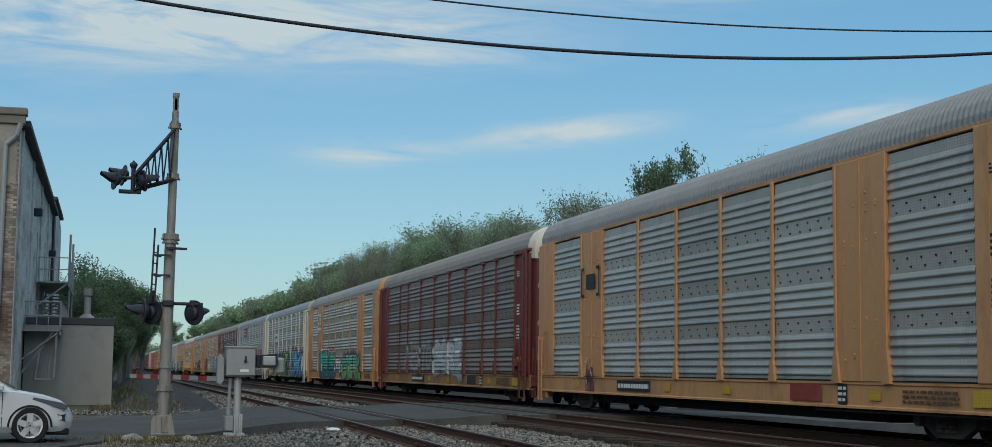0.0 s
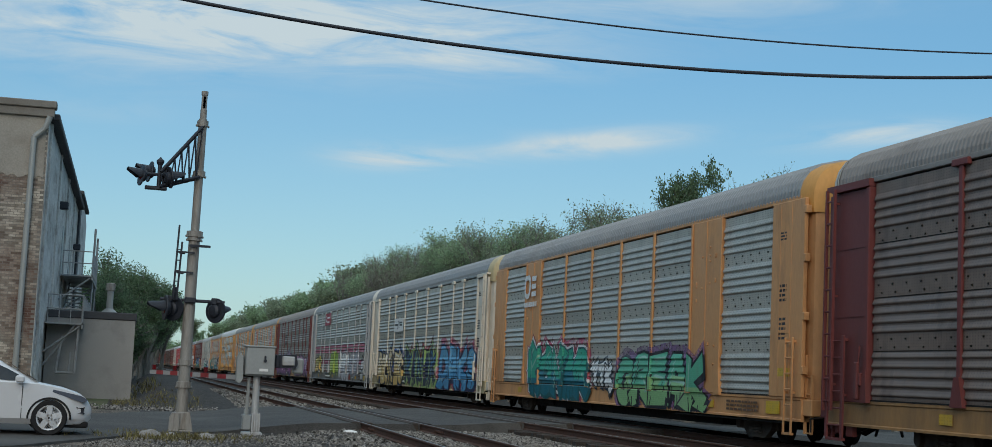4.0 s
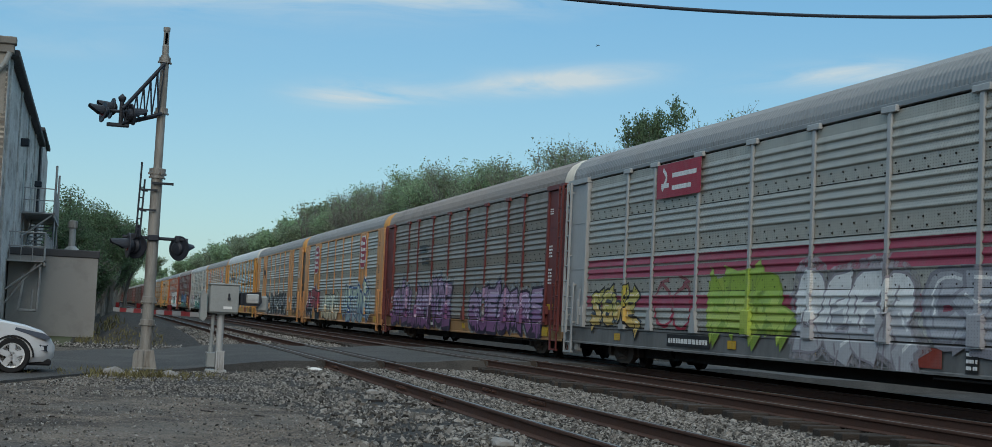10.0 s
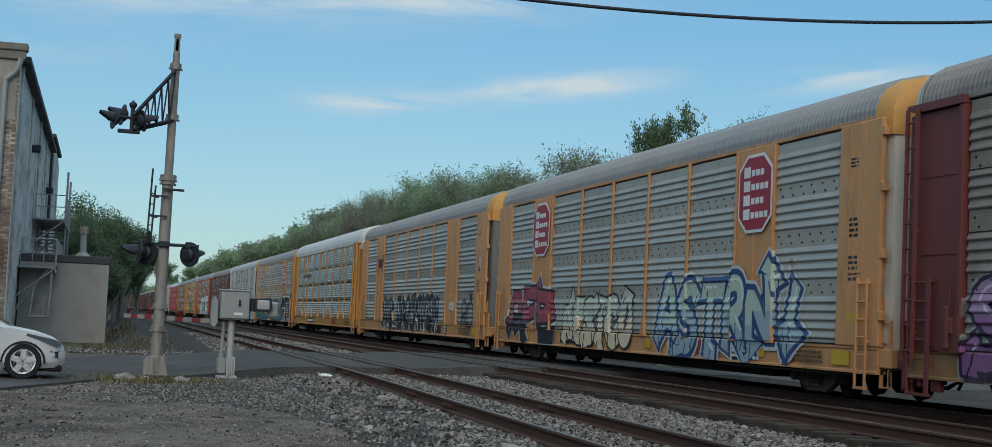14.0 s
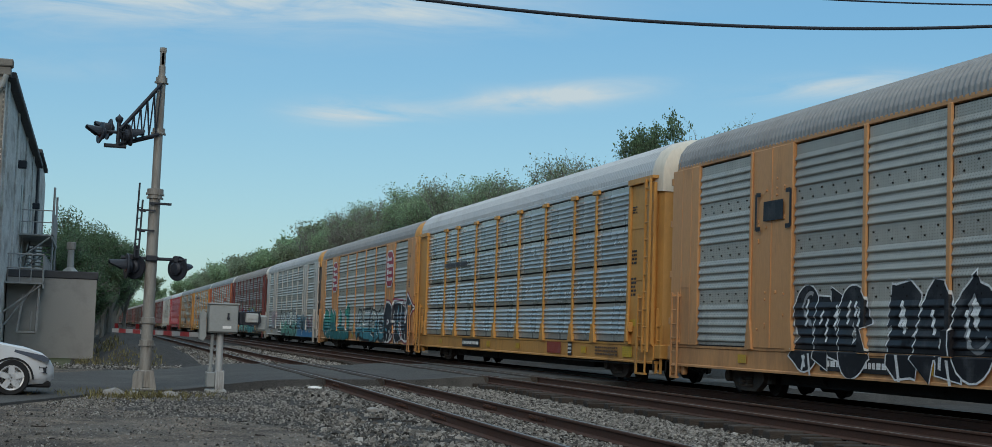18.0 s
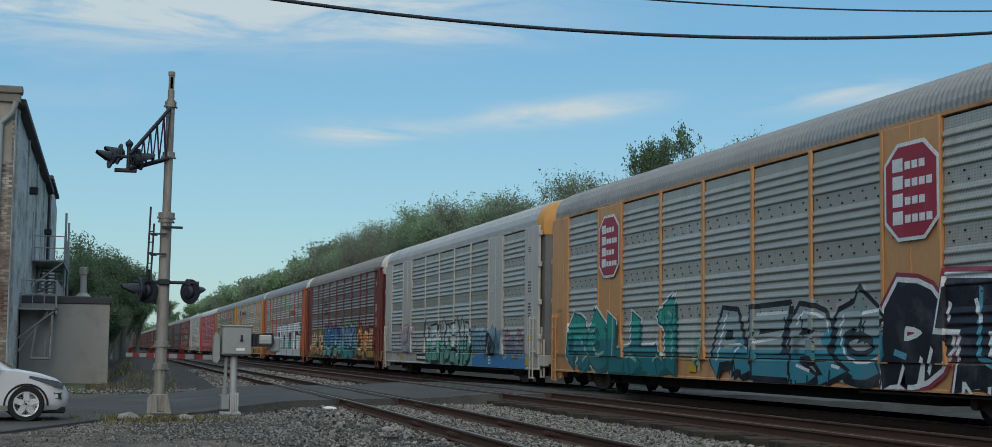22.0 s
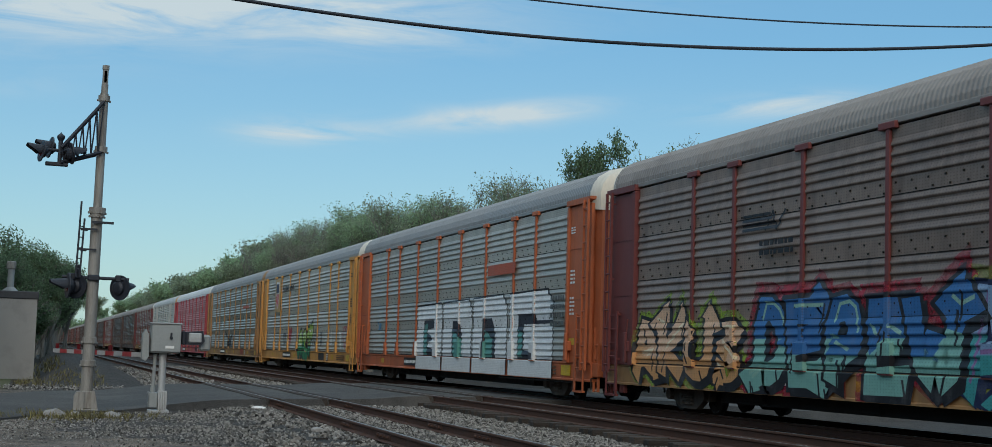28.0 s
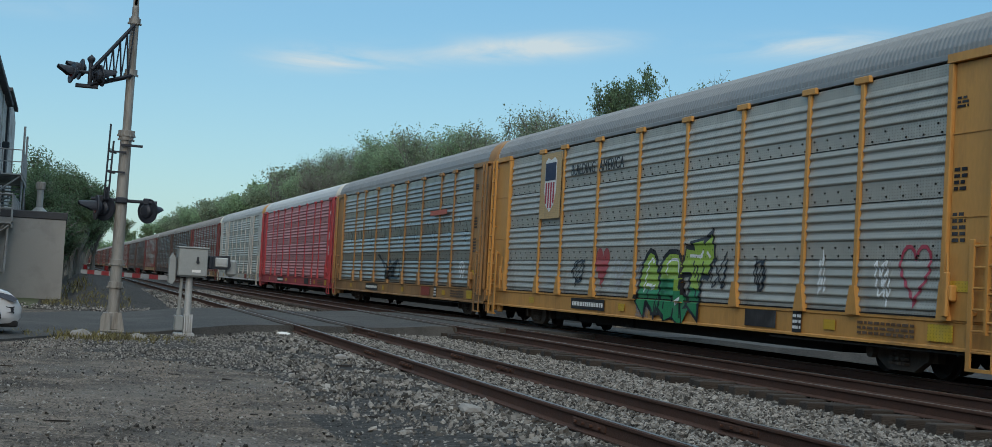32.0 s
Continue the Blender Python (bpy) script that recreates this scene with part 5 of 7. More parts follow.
def end_build(bm):
    """Bowed end doors: the car's end narrows in plan and the hood rounds over."""
    plan = [(12.55, 1.46), (12.9, 1.46), (13.15, 1.46), (13.42, 1.36), (13.56, 1.05), (13.63, 0.5), (13.65, 0.0)]
    rings = []
    for y, w in plan:
        ring = []
        drop = 0.06 * ((y - 12.55) / 1.1) ** 2
        for x, z in ROOF:
            ring.append((x / 1.53 * w, y, z - drop))
        rings.append([bm.verts.new((p[0], p[1], 1.0)) for p in (ring[0],)] + [bm.verts.new(p) for p in ring] + [bm.verts.new((ring[-1][0], y, 1.0))])
    n = len(rings[0])
    for p, q in zip(rings, rings[1:]):
        for i in range(n - 1):
            bm.faces.new((p[i], q[i], q[i + 1], p[i + 1]))
        bm.faces.new((p[n - 1], q[n - 1], q[0], p[0]))
    bm.faces.new(rings[0])


def hood_build(bm):
    plan = [(13.02, 1.545), (13.2, 1.53), (13.44, 1.42), (13.58, 1.08), (13.66, 0.5), (13.675, 0.0)]
    rings = []
    for y, w in plan:
        drop = 0.06 * ((y - 12.55) / 1.1) ** 2
        rings.append([bm.verts.new((x / 1.53 * w, y, z - drop + 0.012)) for x, z in ([(-1.53, 4.85)] + ROOF + [(1.53, 4.85)])])
    for p, q in zip(rings, rings[1:]):
        for i in range(len(p) - 1):
            bm.faces.new((p[i], q[i], q[i + 1], p[i + 1]))


def corner_build(bm):
    """The end door's guide: deep corner post with its top track."""
    bx(bm, -SIDE - 0.08, -SIDE + 0.12, 11.98, 12.12, 1.0, 5.02, 0.015)
    prism(bm, [(12.0, 1.6), (12.1, 1.6), (12.26, 1.0), (11.95, 1.0)], "x", -SIDE - 0.1, -SIDE + 0.02)


def end_panel_build(bm):
    bx(bm, -SIDE - 0.02, -SIDE + 0.1, 12.125, 13.2, 1.0, 5.015, 0.01)
    bx(bm, -SIDE - 0.035, -SIDE + 0.05, 13.17, 13.27, 1.0, 5.0, 0.012)
    for z in (2.6, 3.9):
        bx(bm, -SIDE - 0.035, -SIDE, 12.13, 12.92, z, z + 0.02)


def door_track_build(bm):
    prism(bm, [(11.98, 5.03), (13.05, 5.03), (13.3, 5.1), (13.3, 5.17), (11.98, 5.17)], "x", -SIDE - 0.1, -SIDE + 0.12)


def lock_build(bm):
    bx(bm, -SIDE - 0.14, -SIDE - 0.02, 12.13, 12.4, 1.3, 1.55, 0.02)
    bx(bm, -SIDE - 0.17, -SIDE - 0.1, 12.2, 12.33, 1.05, 1.75, 0.02)
    rod(bm, (-SIDE - 0.12, 12.28, 1.5), (-SIDE - 0.1, 12.22, 2.05), 0.02, 6)
    rod(bm, (-SIDE - 0.15, 12.28, 1.42), (-SIDE - 0.1, 12.28, 1.42), 0.09, 10)


def smooth_end_build(bm):
    """The plain end stretch of a framed car: flat sheet with two seams, hinges at the corner."""
    bx(bm, -SIDE - 0.03, -SIDE + 0.06, 11.77, 13.36, 1.03, 5.12, 0.014)
    for y in (12.2, 12.75):
        bx(bm, -SIDE - 0.037, -SIDE - 0.02, y - 0.012, y + 0.012, 1.04, 5.1)
    bx(bm, -SIDE - 0.045, -SIDE - 0.02, 12.22, 12.73, 2.35, 2.37)
    for z in (1.5, 2.6, 3.8, 4.8):
        bx(bm, -SIDE - 0.04, -SIDE + 0.08, 13.34, 13.45, z, z + 0.16, 0.01)


def seam_build(bm):
    """Overlap seams across the side between the panel sheets."""
    for z in (1.945, 2.925, 3.925):
        bx(bm, -SIDE + 0.006, -SIDE + 0.022, -11.9, 11.9, z, z + 0.012)


def ladder_build(bm):
    for y in (12.92, 13.24):
        bx(bm, -SIDE - 0.15, -SIDE - 0.09, y - 0.026, y + 0.026, 0.82, 5.1)
    for k in range(10):
        z = 1.0 + 0.43 * k
        rod(bm, (-SIDE - 0.12, 12.92, z), (-SIDE - 0.12, 13.24, z), 0.02, 6)
    for z in (1.3, 3.0, 4.8):
        bx(bm, -SIDE - 0.13, -SIDE, 12.9, 12.94, z, z + 0.04)


def grab_build(bm):
    """Side ladder at the car's corner: two stiles, rungs, brackets and the stirrup below."""
    x = -SIDE - 0.1
    for y in (12.72, 13.08):
        bx(bm, x - 0.025, x + 0.015, y - 0.025, y + 0.025, 0.3, 2.25, 0.006)
        for z in (1.1, 2.15):
            bx(bm, x, -SIDE + 0.02, y - 0.02, y + 0.02, z, z + 0.05)
    for k in range(6):
        z = 0.55 + 0.32 * k
        rod(bm, (x, 12.72, z), (x, 13.08, z), 0.018, 6)
    bx(bm, x - 0.03, x + 0.05, 12.7, 13.1, 0.26, 0.31)
    bx(bm, -1.46, -1.4, 13.25, 13.3, 0.3, 1.9)
    bx(bm, -1.46, -1.4, 13.55, 13.6, 0.3, 1.5)
    for z in (0.32, 0.7, 1.1, 1.45):
        rod(bm, (-1.43, 13.27, z), (-1.43, 13.58, z), 0.016, 6)


def hose_build(bm):
    pts = [(-1.3, 13.72, 0.72), (-1.0, 13.85, 0.5), (-0.6, 13.95, 0.36), (-0.3, 14.05, 0.5)]
    for p, q in zip(pts, pts[1:]):
        rod(bm, p, q, 0.028, 6)


def lever_build(bm):
    rod(bm, (-1.52, 13.72, 0.62), (-0.2, 13.75, 0.75), 0.018, 6)
    rod(bm, (-1.52, 13.72, 0.62), (-1.52, 13.74, 0.35), 0.018, 6)


def end_sill_build(bm):
    bx(bm, -SIDE + 0.05, SIDE - 0.05, 12.6, 13.7, 0.66, 1.0, 0.02)
    bx(bm, -0.5, 0.5, 13.7, 13.8, 0.5, 1.0, 0.02)
    rod(bm, (0.5, 13.6, 2.0), (0.5, 13.76, 2.0), 0.28, 14)
    bx(bm, -1.2, -1.0, 13.6, 13.8, 0.35, 0.7)
    for k in range(4):
        bx(bm, -SIDE + 0.04, -SIDE + 0.14, 12.65 + 0.24 * k, 12.77 + 0.24 * k, 0.34 + 0.06 * (k % 3), 0.68, 0.01)


def coupler_build(bm):
    bx(bm, -0.12, 0.12, 13.5, 14.02, 0.7, 0.9, 0.03)
    bx(bm, -0.2, 0.2, 13.95, 14.13, 0.64, 0.96, 0.05)
    rod(bm, (-0.45, 13.7, 0.55), (-0.3, 14.1, 0.35), 0.03, 6)


def bolster_build(bm):
    """Truck side frame seen from the side, with springs and axle boxes."""
    for s in (-1, 1):
        x0, x1 = (s * 1.0 - 0.07, s * 1.0 + 0.07)
        prism(bm, [(-1.12, 0.5), (-1.12, 0.28), (-0.8, 0.3), (-0.42, 0.1), (0.42, 0.1), (0.8, 0.3), (1.12, 0.28), (1.12, 0.5), (0.7, 0.58), (0.36, 0.66), (-0.36, 0.66), (-0.7, 0.58)], "x", x0, x1)
        for y in (-0.88, 0.88):
            rod(bm, (s * 0.95, y, 0.4), (s * 1.16, y, 0.4), 0.13, 10)
        for y in (-0.2, 0.0, 0.2):
            for k in range(4):
                rod(bm, (s * 1.09, y, 0.2 + 0.075 * k), (s * 1.09, y, 0.25 + 0.075 * k), 0.085, 8)
    bx(bm, -1.0, 1.0, -0.2, 0.2, 0.3, 0.62, 0.02)


def wheel_build(bm):
    lathe(bm, [(0.0, 0.02), (0.09, 0.03), (0.12, -0.03), (0.3, -0.045), (0.345, 0.04), (0.37, 0.06), (0.375, -0.05), (0.405, -0.065), (0.405, -0.08), (0.3, -0.075), (0.0, -0.06)], pose(0, 0, 0, 0, -90, 0), 24)


def axle_build(bm):
    rod(bm, (-0.72, 0, 0.375), (0.72, 0, 0.375), 0.07, 8)


def rigging_build(bm):
    rod(bm, (-SIDE + 0.05, -12.6, 0.5), (-SIDE + 0.05, -6.0, 0.48), 0.022, 6)
    for y in (-6.0, -8.2, -10.4, -12.4):
        rod(bm, (-SIDE + 0.05, y, 0.46), (-SIDE + 0.05, y, 0.6), 0.02, 6)
    bx(bm, -1.2, -0.9, 2.0, 3.2, 0.3, 0.62, 0.05)
    rod(bm, (-1.1, 6.2, 0.5), (-1.1, 7.4, 0.5), 0.17, 12)
    bx(bm, -0.35, 0.35, -12.5, 12.5, 0.38, 0.92)
    # added wide block: stands in for the black shadow between the trucks
    bx(bm, -1.15, 1.2, -8.2, 8.2, 0.3, 0.6)
    for k in range(9):
        y = -11 + 2.75 * k
        bx(bm, -1.45, 1.45, y - 0.06, y + 0.06, 0.55, 0.92)


def paint(name, color, rough=0.5, dirt_amount=0.32, metal=0.05, **k):
    return mat(name, color, rough, metal, var=0.1, scale=0.7, fine=16, bump=0.06, dirt=tuple(0.35 * c + 0.03 for c in color), dirt_amount=dirt_amount, dirt_scale=0.8, stretch=(1, 1, 0.35), **k)


truck_mat = mat("cast_truck", (0.13, 0.105, 0.085), 0.8, 0.2, var=0.4, scale=5, bump=0.3, dirt=(0.035, 0.03, 0.026), dirt_amount=0.4)
galv = mat("galvanised_sheet", (0.445, 0.425, 0.37), 0.45, 0.22, perf=0.5, var=0.2, scale=0.9, fine=14, bump=0.05, dirt=(0.19, 0.18, 0.165), dirt_amount=0.45, dirt_scale=0.9, spread=0.12, stretch=(1, 1, 0.5))
galv_new = mat("bright_galvanised_sheet", (0.5, 0.485, 0.44), 0.3, 0.45, perf=0.35, var=0.16, scale=0.9, fine=14, bump=0.04, dirt=(0.25, 0.25, 0.25), dirt_amount=0.2, dirt_scale=0.9, spread=0.1, stretch=(1, 1, 0.5))
brown_sheet = mat("brown_sheet", (0.285, 0.24, 0.195), 0.48, 0.18, perf=0.4, var=0.2, scale=0.9, fine=14, bump=0.06, dirt=(0.09, 0.075, 0.065), dirt_amount=0.45, dirt_scale=0.9, spread=0.12, stretch=(1, 1, 0.5))
dark_sheet = mat("dark_brown_sheet", (0.13, 0.11, 0.095), 0.5, 0.2, perf=0.5, var=0.2, scale=0.9, fine=14, bump=0.05, dirt=(0.07, 0.06, 0.05), dirt_amount=0.45, spread=0.2, stretch=(1, 1, 0.5))
umber_sheet = mat("umber_sheet", (0.25, 0.185, 0.15), 0.48, 0.18, perf=0.4, var=0.2, scale=0.9, fine=14, bump=0.05, dirt=(0.1, 0.07, 0.06), dirt_amount=0.45, spread=0.14, stretch=(1, 1, 0.5))
red_sheet = mat("faded_red_sheet", (0.5, 0.23, 0.23), 0.6, 0.1, var=0.15, scale=0.9, fine=14, bump=0.06, dirt=(0.26, 0.08, 0.08), dirt_amount=0.35, spread=0.08, stretch=(1, 1, 0.5))
grey_sheet = mat("weathered_grey_sheet", (0.35, 0.33, 0.285), 0.36, 0.45, perf=0.5, var=0.2, scale=0.9, fine=14, bump=0.05, dirt=(0.14, 0.135, 0.13), dirt_amount=0.45, dirt_scale=0.9, spread=0.14, stretch=(1, 1, 0.5))
roof_grey = mat("grey_roof_sheet", (0.3, 0.3, 0.295), 0.5, 0.35, var=0.12, scale=0.4, fine=10, bump=0.04, dirt=(0.2, 0.19, 0.18), dirt_amount=0.35, dirt_scale=0.5)
roof_mid = mat("silver_roof_sheet", (0.44, 0.44, 0.435), 0.45, 0.4, var=0.12, scale=0.4, fine=10, bump=0.04, dirt=(0.24, 0.23, 0.22), dirt_amount=0.35, dirt_scale=0.5)
roof_white = mat("pale_roof_sheet", (0.55, 0.56, 0.56), 0.5, 0.2, var=0.1, scale=0.4, fine=10, bump=0.04, dirt=(0.35, 0.33, 0.31), dirt_amount=0.3, dirt_scale=0.5)
yellow = paint("rack_yellow", (0.61, 0.31, 0.132), dirt_amount=0.42)
yellow_new = paint("bright_rack_yellow", (0.58, 0.29, 0.08), dirt_amount=0.35)
yellow_old = paint("weathered_rack_yellow", (0.4, 0.215, 0.085), dirt_amount=0.6)
brown = paint("oxide_brown", (0.165, 0.045, 0.042))
dull_brown = paint("dull_brown", (0.095, 0.06, 0.052), dirt_amount=0.5)
white = paint("rack_white", (0.68, 0.62, 0.52), dirt_amount=0.32)
orange = paint("rack_orange", (0.46, 0.125, 0.05), dirt_amount=0.42)
lt_grey = paint("rack_grey", (0.4, 0.41, 0.41))
dull_door = paint("dull_grey_door", (0.2, 0.2, 0.195), dirt_amount=0.6)
red = paint("rack_red", (0.42, 0.06, 0.07))
silver = paint("rack_silver", (0.53, 0.495, 0.45), metal=0.1)
cream = paint("faded_cream", (0.52, 0.43, 0.25), dirt_amount=0.45)
tan_roof = mat("brown_grey_roof", (0.29, 0.262, 0.24), 0.6, 0.2, var=0.12, scale=0.4, fine=10, bump=0.04, dirt=(0.15, 0.13, 0.12), dirt_amount=0.35, dirt_scale=0.5)

# kind, frame paint, panel sheet, roof, end hood, label
STOCK = {
    "Y1": (1, yellow, galv, roof_grey, yellow_new, "yellow enclosed autorack car with grey corrugated side panels"),
    "Y1w": (1, yellow, galv, roof_grey, yellow_new, "yellow enclosed autorack car with a cream end and grey corrugated panels"),
    "BR": (2, brown, brown_sheet, tan_roof, white, "dark brown enclosed autorack car with weathered panels"),
    "WH": (2, white, galv, roof_grey, cream, "white-framed enclosed autorack car with grey corrugated panels"),
    "GR": (2, lt_grey, galv, roof_grey, white, "grey enclosed autorack car with a faded red stripe"),
    "YS": (3, yellow_new, galv_new, roof_white, white, "clean yellow enclosed autorack car with bright slotted panels"),
    "SV": (1, silver, galv, roof_mid, yellow_new, "silver enclosed autorack car with pale frame"),
    "OR": (2, orange, galv, roof_grey, white, "orange enclosed autorack car with grey panels"),
    "UP": (2, yellow_new, galv, roof_grey, white, "yellow-posted enclosed autorack car with grey panels"),
    "RD": (2, red, red_sheet, roof_white, white, "faded red enclosed autorack car"),
    "BX": (2, brown, umber_sheet, tan_roof, white, "oxide brown enclosed autorack car with brown ribbed panels"),
    "DK": (2, dull_brown, dark_sheet, tan_roof, tan_roof, "dark brown enclosed autorack car with dull panels"),
    "YG": (2, yellow_old, grey_sheet, roof_grey, yellow_old, "yellow-ended enclosed autorack car with weathered grey panels"),
}
ORDER = ["Y1", "BX", "Y1", "WH", "GR", "BR", "Y1w", "Y1", "YS", "Y1", "SV", "BX", "OR", "UP", "YG", "RD", "SV", "BX", "DK", "DK", "BR", "DK", "DK", "BR", "DK", "DK", "BR", "DK", "BR", "DK", "BR", "DK", "BR", "DK", "DK", "BR", "DK", "BR"]
CARS = []


def autorack(n, kind):
    ty, frame_m, sheet_m, roof_m, hood_m, label = STOCK[kind]
    t = thing("autorack_car", pose(TRACK_X, CENTRES[n], 0), label, "railcar", "cars of the freight train")
    turn = pose(0, 0, 0, 0, 0, 180)
    crown = Matrix.Translation((0, 0, 5.16)) @ Matrix.Diagonal((1, 1, 1.16 if ty == 3 else 1.0, 1)) @ Matrix.Translation((0, 0, -5.16))
    put("body", mesh_of("core", core_build), under_mat, t)
    if ty == 1:
        put("roof", mesh_of("roof_ribbed", roof_build(0.042, 0.032)), roof_m, t, "ribbed roof", m=crown)
    else:
        put("roof", mesh_of("roof_plain", roof_build(0.034, 0.012, 13.1 + LONG)), roof_m, t, "corrugated roof", m=crown)
    put("underframe", mesh_of("rigging", rigging_build), under_mat, t, "dark underframe and brake gear with an added shadow block")
    ext = (lambda key, build: (key, build)) if ty == 1 else (lambda key, build: (key + "_long", lambda bm: longer(bm, build)))
    sill_m = {"BR": yellow_old, "BX": yellow_old, "GR": dull_door, "WH": cream}.get(kind, frame_m)
    for q in (None, turn):
        put("side_sill", mesh_of(*ext("sill", sill_build)), sill_m, t, m=q)
        put("foot_gap", mesh_of(*ext("foot_gap", foot_gap_build)), under_mat, t, "dark joint along the sill", m=q)
        put("roof_rail", mesh_of(*ext("header", header_build)), frame_m if ty == 1 else roof_m, t, m=q)
        put("end_door", mesh_of(*ext("end", end_build), True), white if kind == "Y1w" else dull_door if kind in ("SV", "GR") or n in (7, 9) else frame_m, t, m=q)
        put("end_hood", mesh_of(*ext("hood", hood_build), True), hood_m, t, m=crown if q is None else crown @ q)
        put("end_sill", mesh_of(*ext("end_sill", end_sill_build)), frame_m, t, m=q)
        put("coupler", mesh_of("coupler", coupler_build), under_mat, t, m=q)
        tr = put("truck", mesh_of("bolster", bolster_build), truck_mat, t, "cast side frame with springs", m=pose(0, 10.05 if q is None else -10.05, 0))
        for y in (-0.88, 0.88):
            for s in (-1, 1):
                put("wheel", mesh_of("wheel", wheel_build, True), wheel_mat, tr, m=pose(s * 0.78, y, 0.405, 0, 0, 0 if s < 0 else 180))
            put("axle", mesh_of("axle", axle_build), under_mat, tr, m=pose(0, y, 0.03))
    # near side
    for e in (1, -1):
        sfx = "" if e == 1 else "_m"

        def side_of(build):
            out = build if ty == 1 else (lambda bm: longer(bm, build))
            return out if e == 1 else (lambda bm: flipped(bm, out))

        if ty != 1:
            sfx += "_long"

        if ty == 1:
            put("end_sheet", mesh_of("smooth_end" + sfx, side_of(smooth_end_build)), frame_m, t)
        else:
            put("corner_post", mesh_of("corner" + sfx, side_of(corner_build)), frame_m, t)
            put("end_panel", mesh_of("end_panel" + sfx, side_of(end_panel_build)), frame_m, t)
            put("door_track", mesh_of("door_track" + sfx, side_of(door_track_build)), frame_m, t)
            put("lock_gear", mesh_of("lock" + sfx, side_of(lock_build)), frame_m, t, "lock and chain gear")
            put("ladder", mesh_of("ladder" + sfx, side_of(ladder_build)), frame_m, t, "steel ladder")
        plain = (lambda b: b) if e == 1 else (lambda b: lambda bm: flipped(bm, b))
        put("air_hose", mesh_of("hose" + sfx, plain(hose_build)), under_mat, t, "black air hose")
        put("cut_lever", mesh_of("lever" + sfx, plain(lever_build)), under_mat, t)
        put("end_grab", mesh_of("grab" + sfx, side_of(grab_build)), frame_m, t, "grab irons and step")
    if ty == 1:
        for a, b in T1_PANELS:
            put("side_panel", panel_mesh(a - b, "std"), sheet_m, t, m=pose(-SIDE + 0.022, (a + b) / 2, 0))
        for a, b in T1_WIDE[:2]:
            put("wide_panel", mesh_of("wide", wide_build(2.0)), frame_m, t, m=pose(0, (a + b) / 2, 0))
        for y in (4.1, 1.35, -1.4, -4.15):
            put("side_post", mesh_of("post1", post1_build), frame_m, t, m=pose(0, y, 0))
    else:
        for a, b in zip(T2_EDGES, T2_EDGES[1:]):
            put("side_panel", panel_mesh(a - b, "slot" if ty == 3 else "std"), sheet_m, t, m=pose(-SIDE + 0.022, (a + b) / 2, 0))
        if n < 18 and ty != 3:
            put("panel_seam", mesh_of("seam", seam_build), under_mat, t, "dark sheet seams")
        for y in T2_POSTS:
            put("side_post", mesh_of("post2", post2_build), frame_m, t, m=pose(0, y, 0))
    if n < 18 and ty != 3:
        pan = T1_PANELS if ty == 1 else list(zip(T2_EDGES, T2_EDGES[1:]))
        rv = put("bolt_pattern", mesh_of("rivets1" if ty == 1 else "rivets2", rivet_build(pan)), under_mat, t, "dark bolt heads")
        tagged(rv, kind="stuff")
    # far side, one mesh
    put("far_side_sheet", mesh_of("far_sheet", far_build), sheet_m, t)
    CARS.append(t)
    return t


def rivet_build(panels):
    def f(bm):
        pr = PROFILE
        flats = [(a[0] + b[0]) / 2 for a, b in zip(pr, pr[1:]) if a[0] - b[0] > 0.15 and a[1] == 0 and b[1] == 0 and 1.2 < b[0] < 4.5]
        for a, b in panels:
            n = max(2, round((a - b) / 0.5))
            for z in flats:
                for dz in (-0.075, 0.075):
                    for i in range(n):
                        y = b + (a - b) * (i + 0.5) / n + (0.06 if dz > 0 else -0.06)
                        bx(bm, -SIDE + 0.004, -SIDE + 0.022, y - 0.016, y + 0.016, z + dz - 0.016, z + dz + 0.016)
    return f


def flipped(bm, build):
    build(bm)
    for v in bm.verts:
        v.co.y = -v.co.y


def far_build(bm):
    pr = PROFILE
    l = [bm.verts.new((SIDE - 0.02 + d, -12.5, z)) for z, d in pr]
    r = [bm.verts.new((SIDE - 0.02 + d, 12.5, z)) for z, d in pr]
    for i in range(len(pr) - 1):
        bm.faces.new((l[i], r[i], r[i + 1], l[i + 1]))


for _n, _k in enumerate(ORDER):
    autorack(_n, _k)

# ---- painted marks on the cars ----
_inks = {}


def ink(color, mist=0.0):
    """Sprayed paint; mist: how far it thins out into specks, as overspray does."""
    key = tuple(round(c, 3) for c in color) + (mist,)
    if key not in _inks:
        m = mat("spray_paint", color, 0.5, var=0.2, scale=1.6, fine=16, bump=0.04, dirt=tuple(0.55 * c + 0.09 for c in color), dirt_amount=0.42, dirt_scale=1.6, perf=0.3)
        nt = m.node_tree
        N, L = nt.nodes.new, nt.links.new
        tc, no, mr = N("ShaderNodeTexCoord"), N("ShaderNodeTexNoise"), N("ShaderNodeMapRange")
        no.inputs["Scale"].default_value, no.inputs["Detail"].default_value, no.inputs["Roughness"].default_value = 2.2, 9.0, 0.72
        L(tc.outputs["Object"], no.inputs["Vector"])
        mr.inputs[1].default_value, mr.inputs[2].default_value = (0.34, 0.62) if mist else (0.3, 0.38)
        mr.inputs[3].default_value, mr.inputs[4].default_value = (0.12, 0.8) if mist else (0.7, 1.0)
        L(no.outputs[0], mr.inputs[0])
        L(mr.outputs[0], nt.nodes["Principled BSDF"].inputs["Alpha"])
        _inks[key] = m
    return _inks[key]


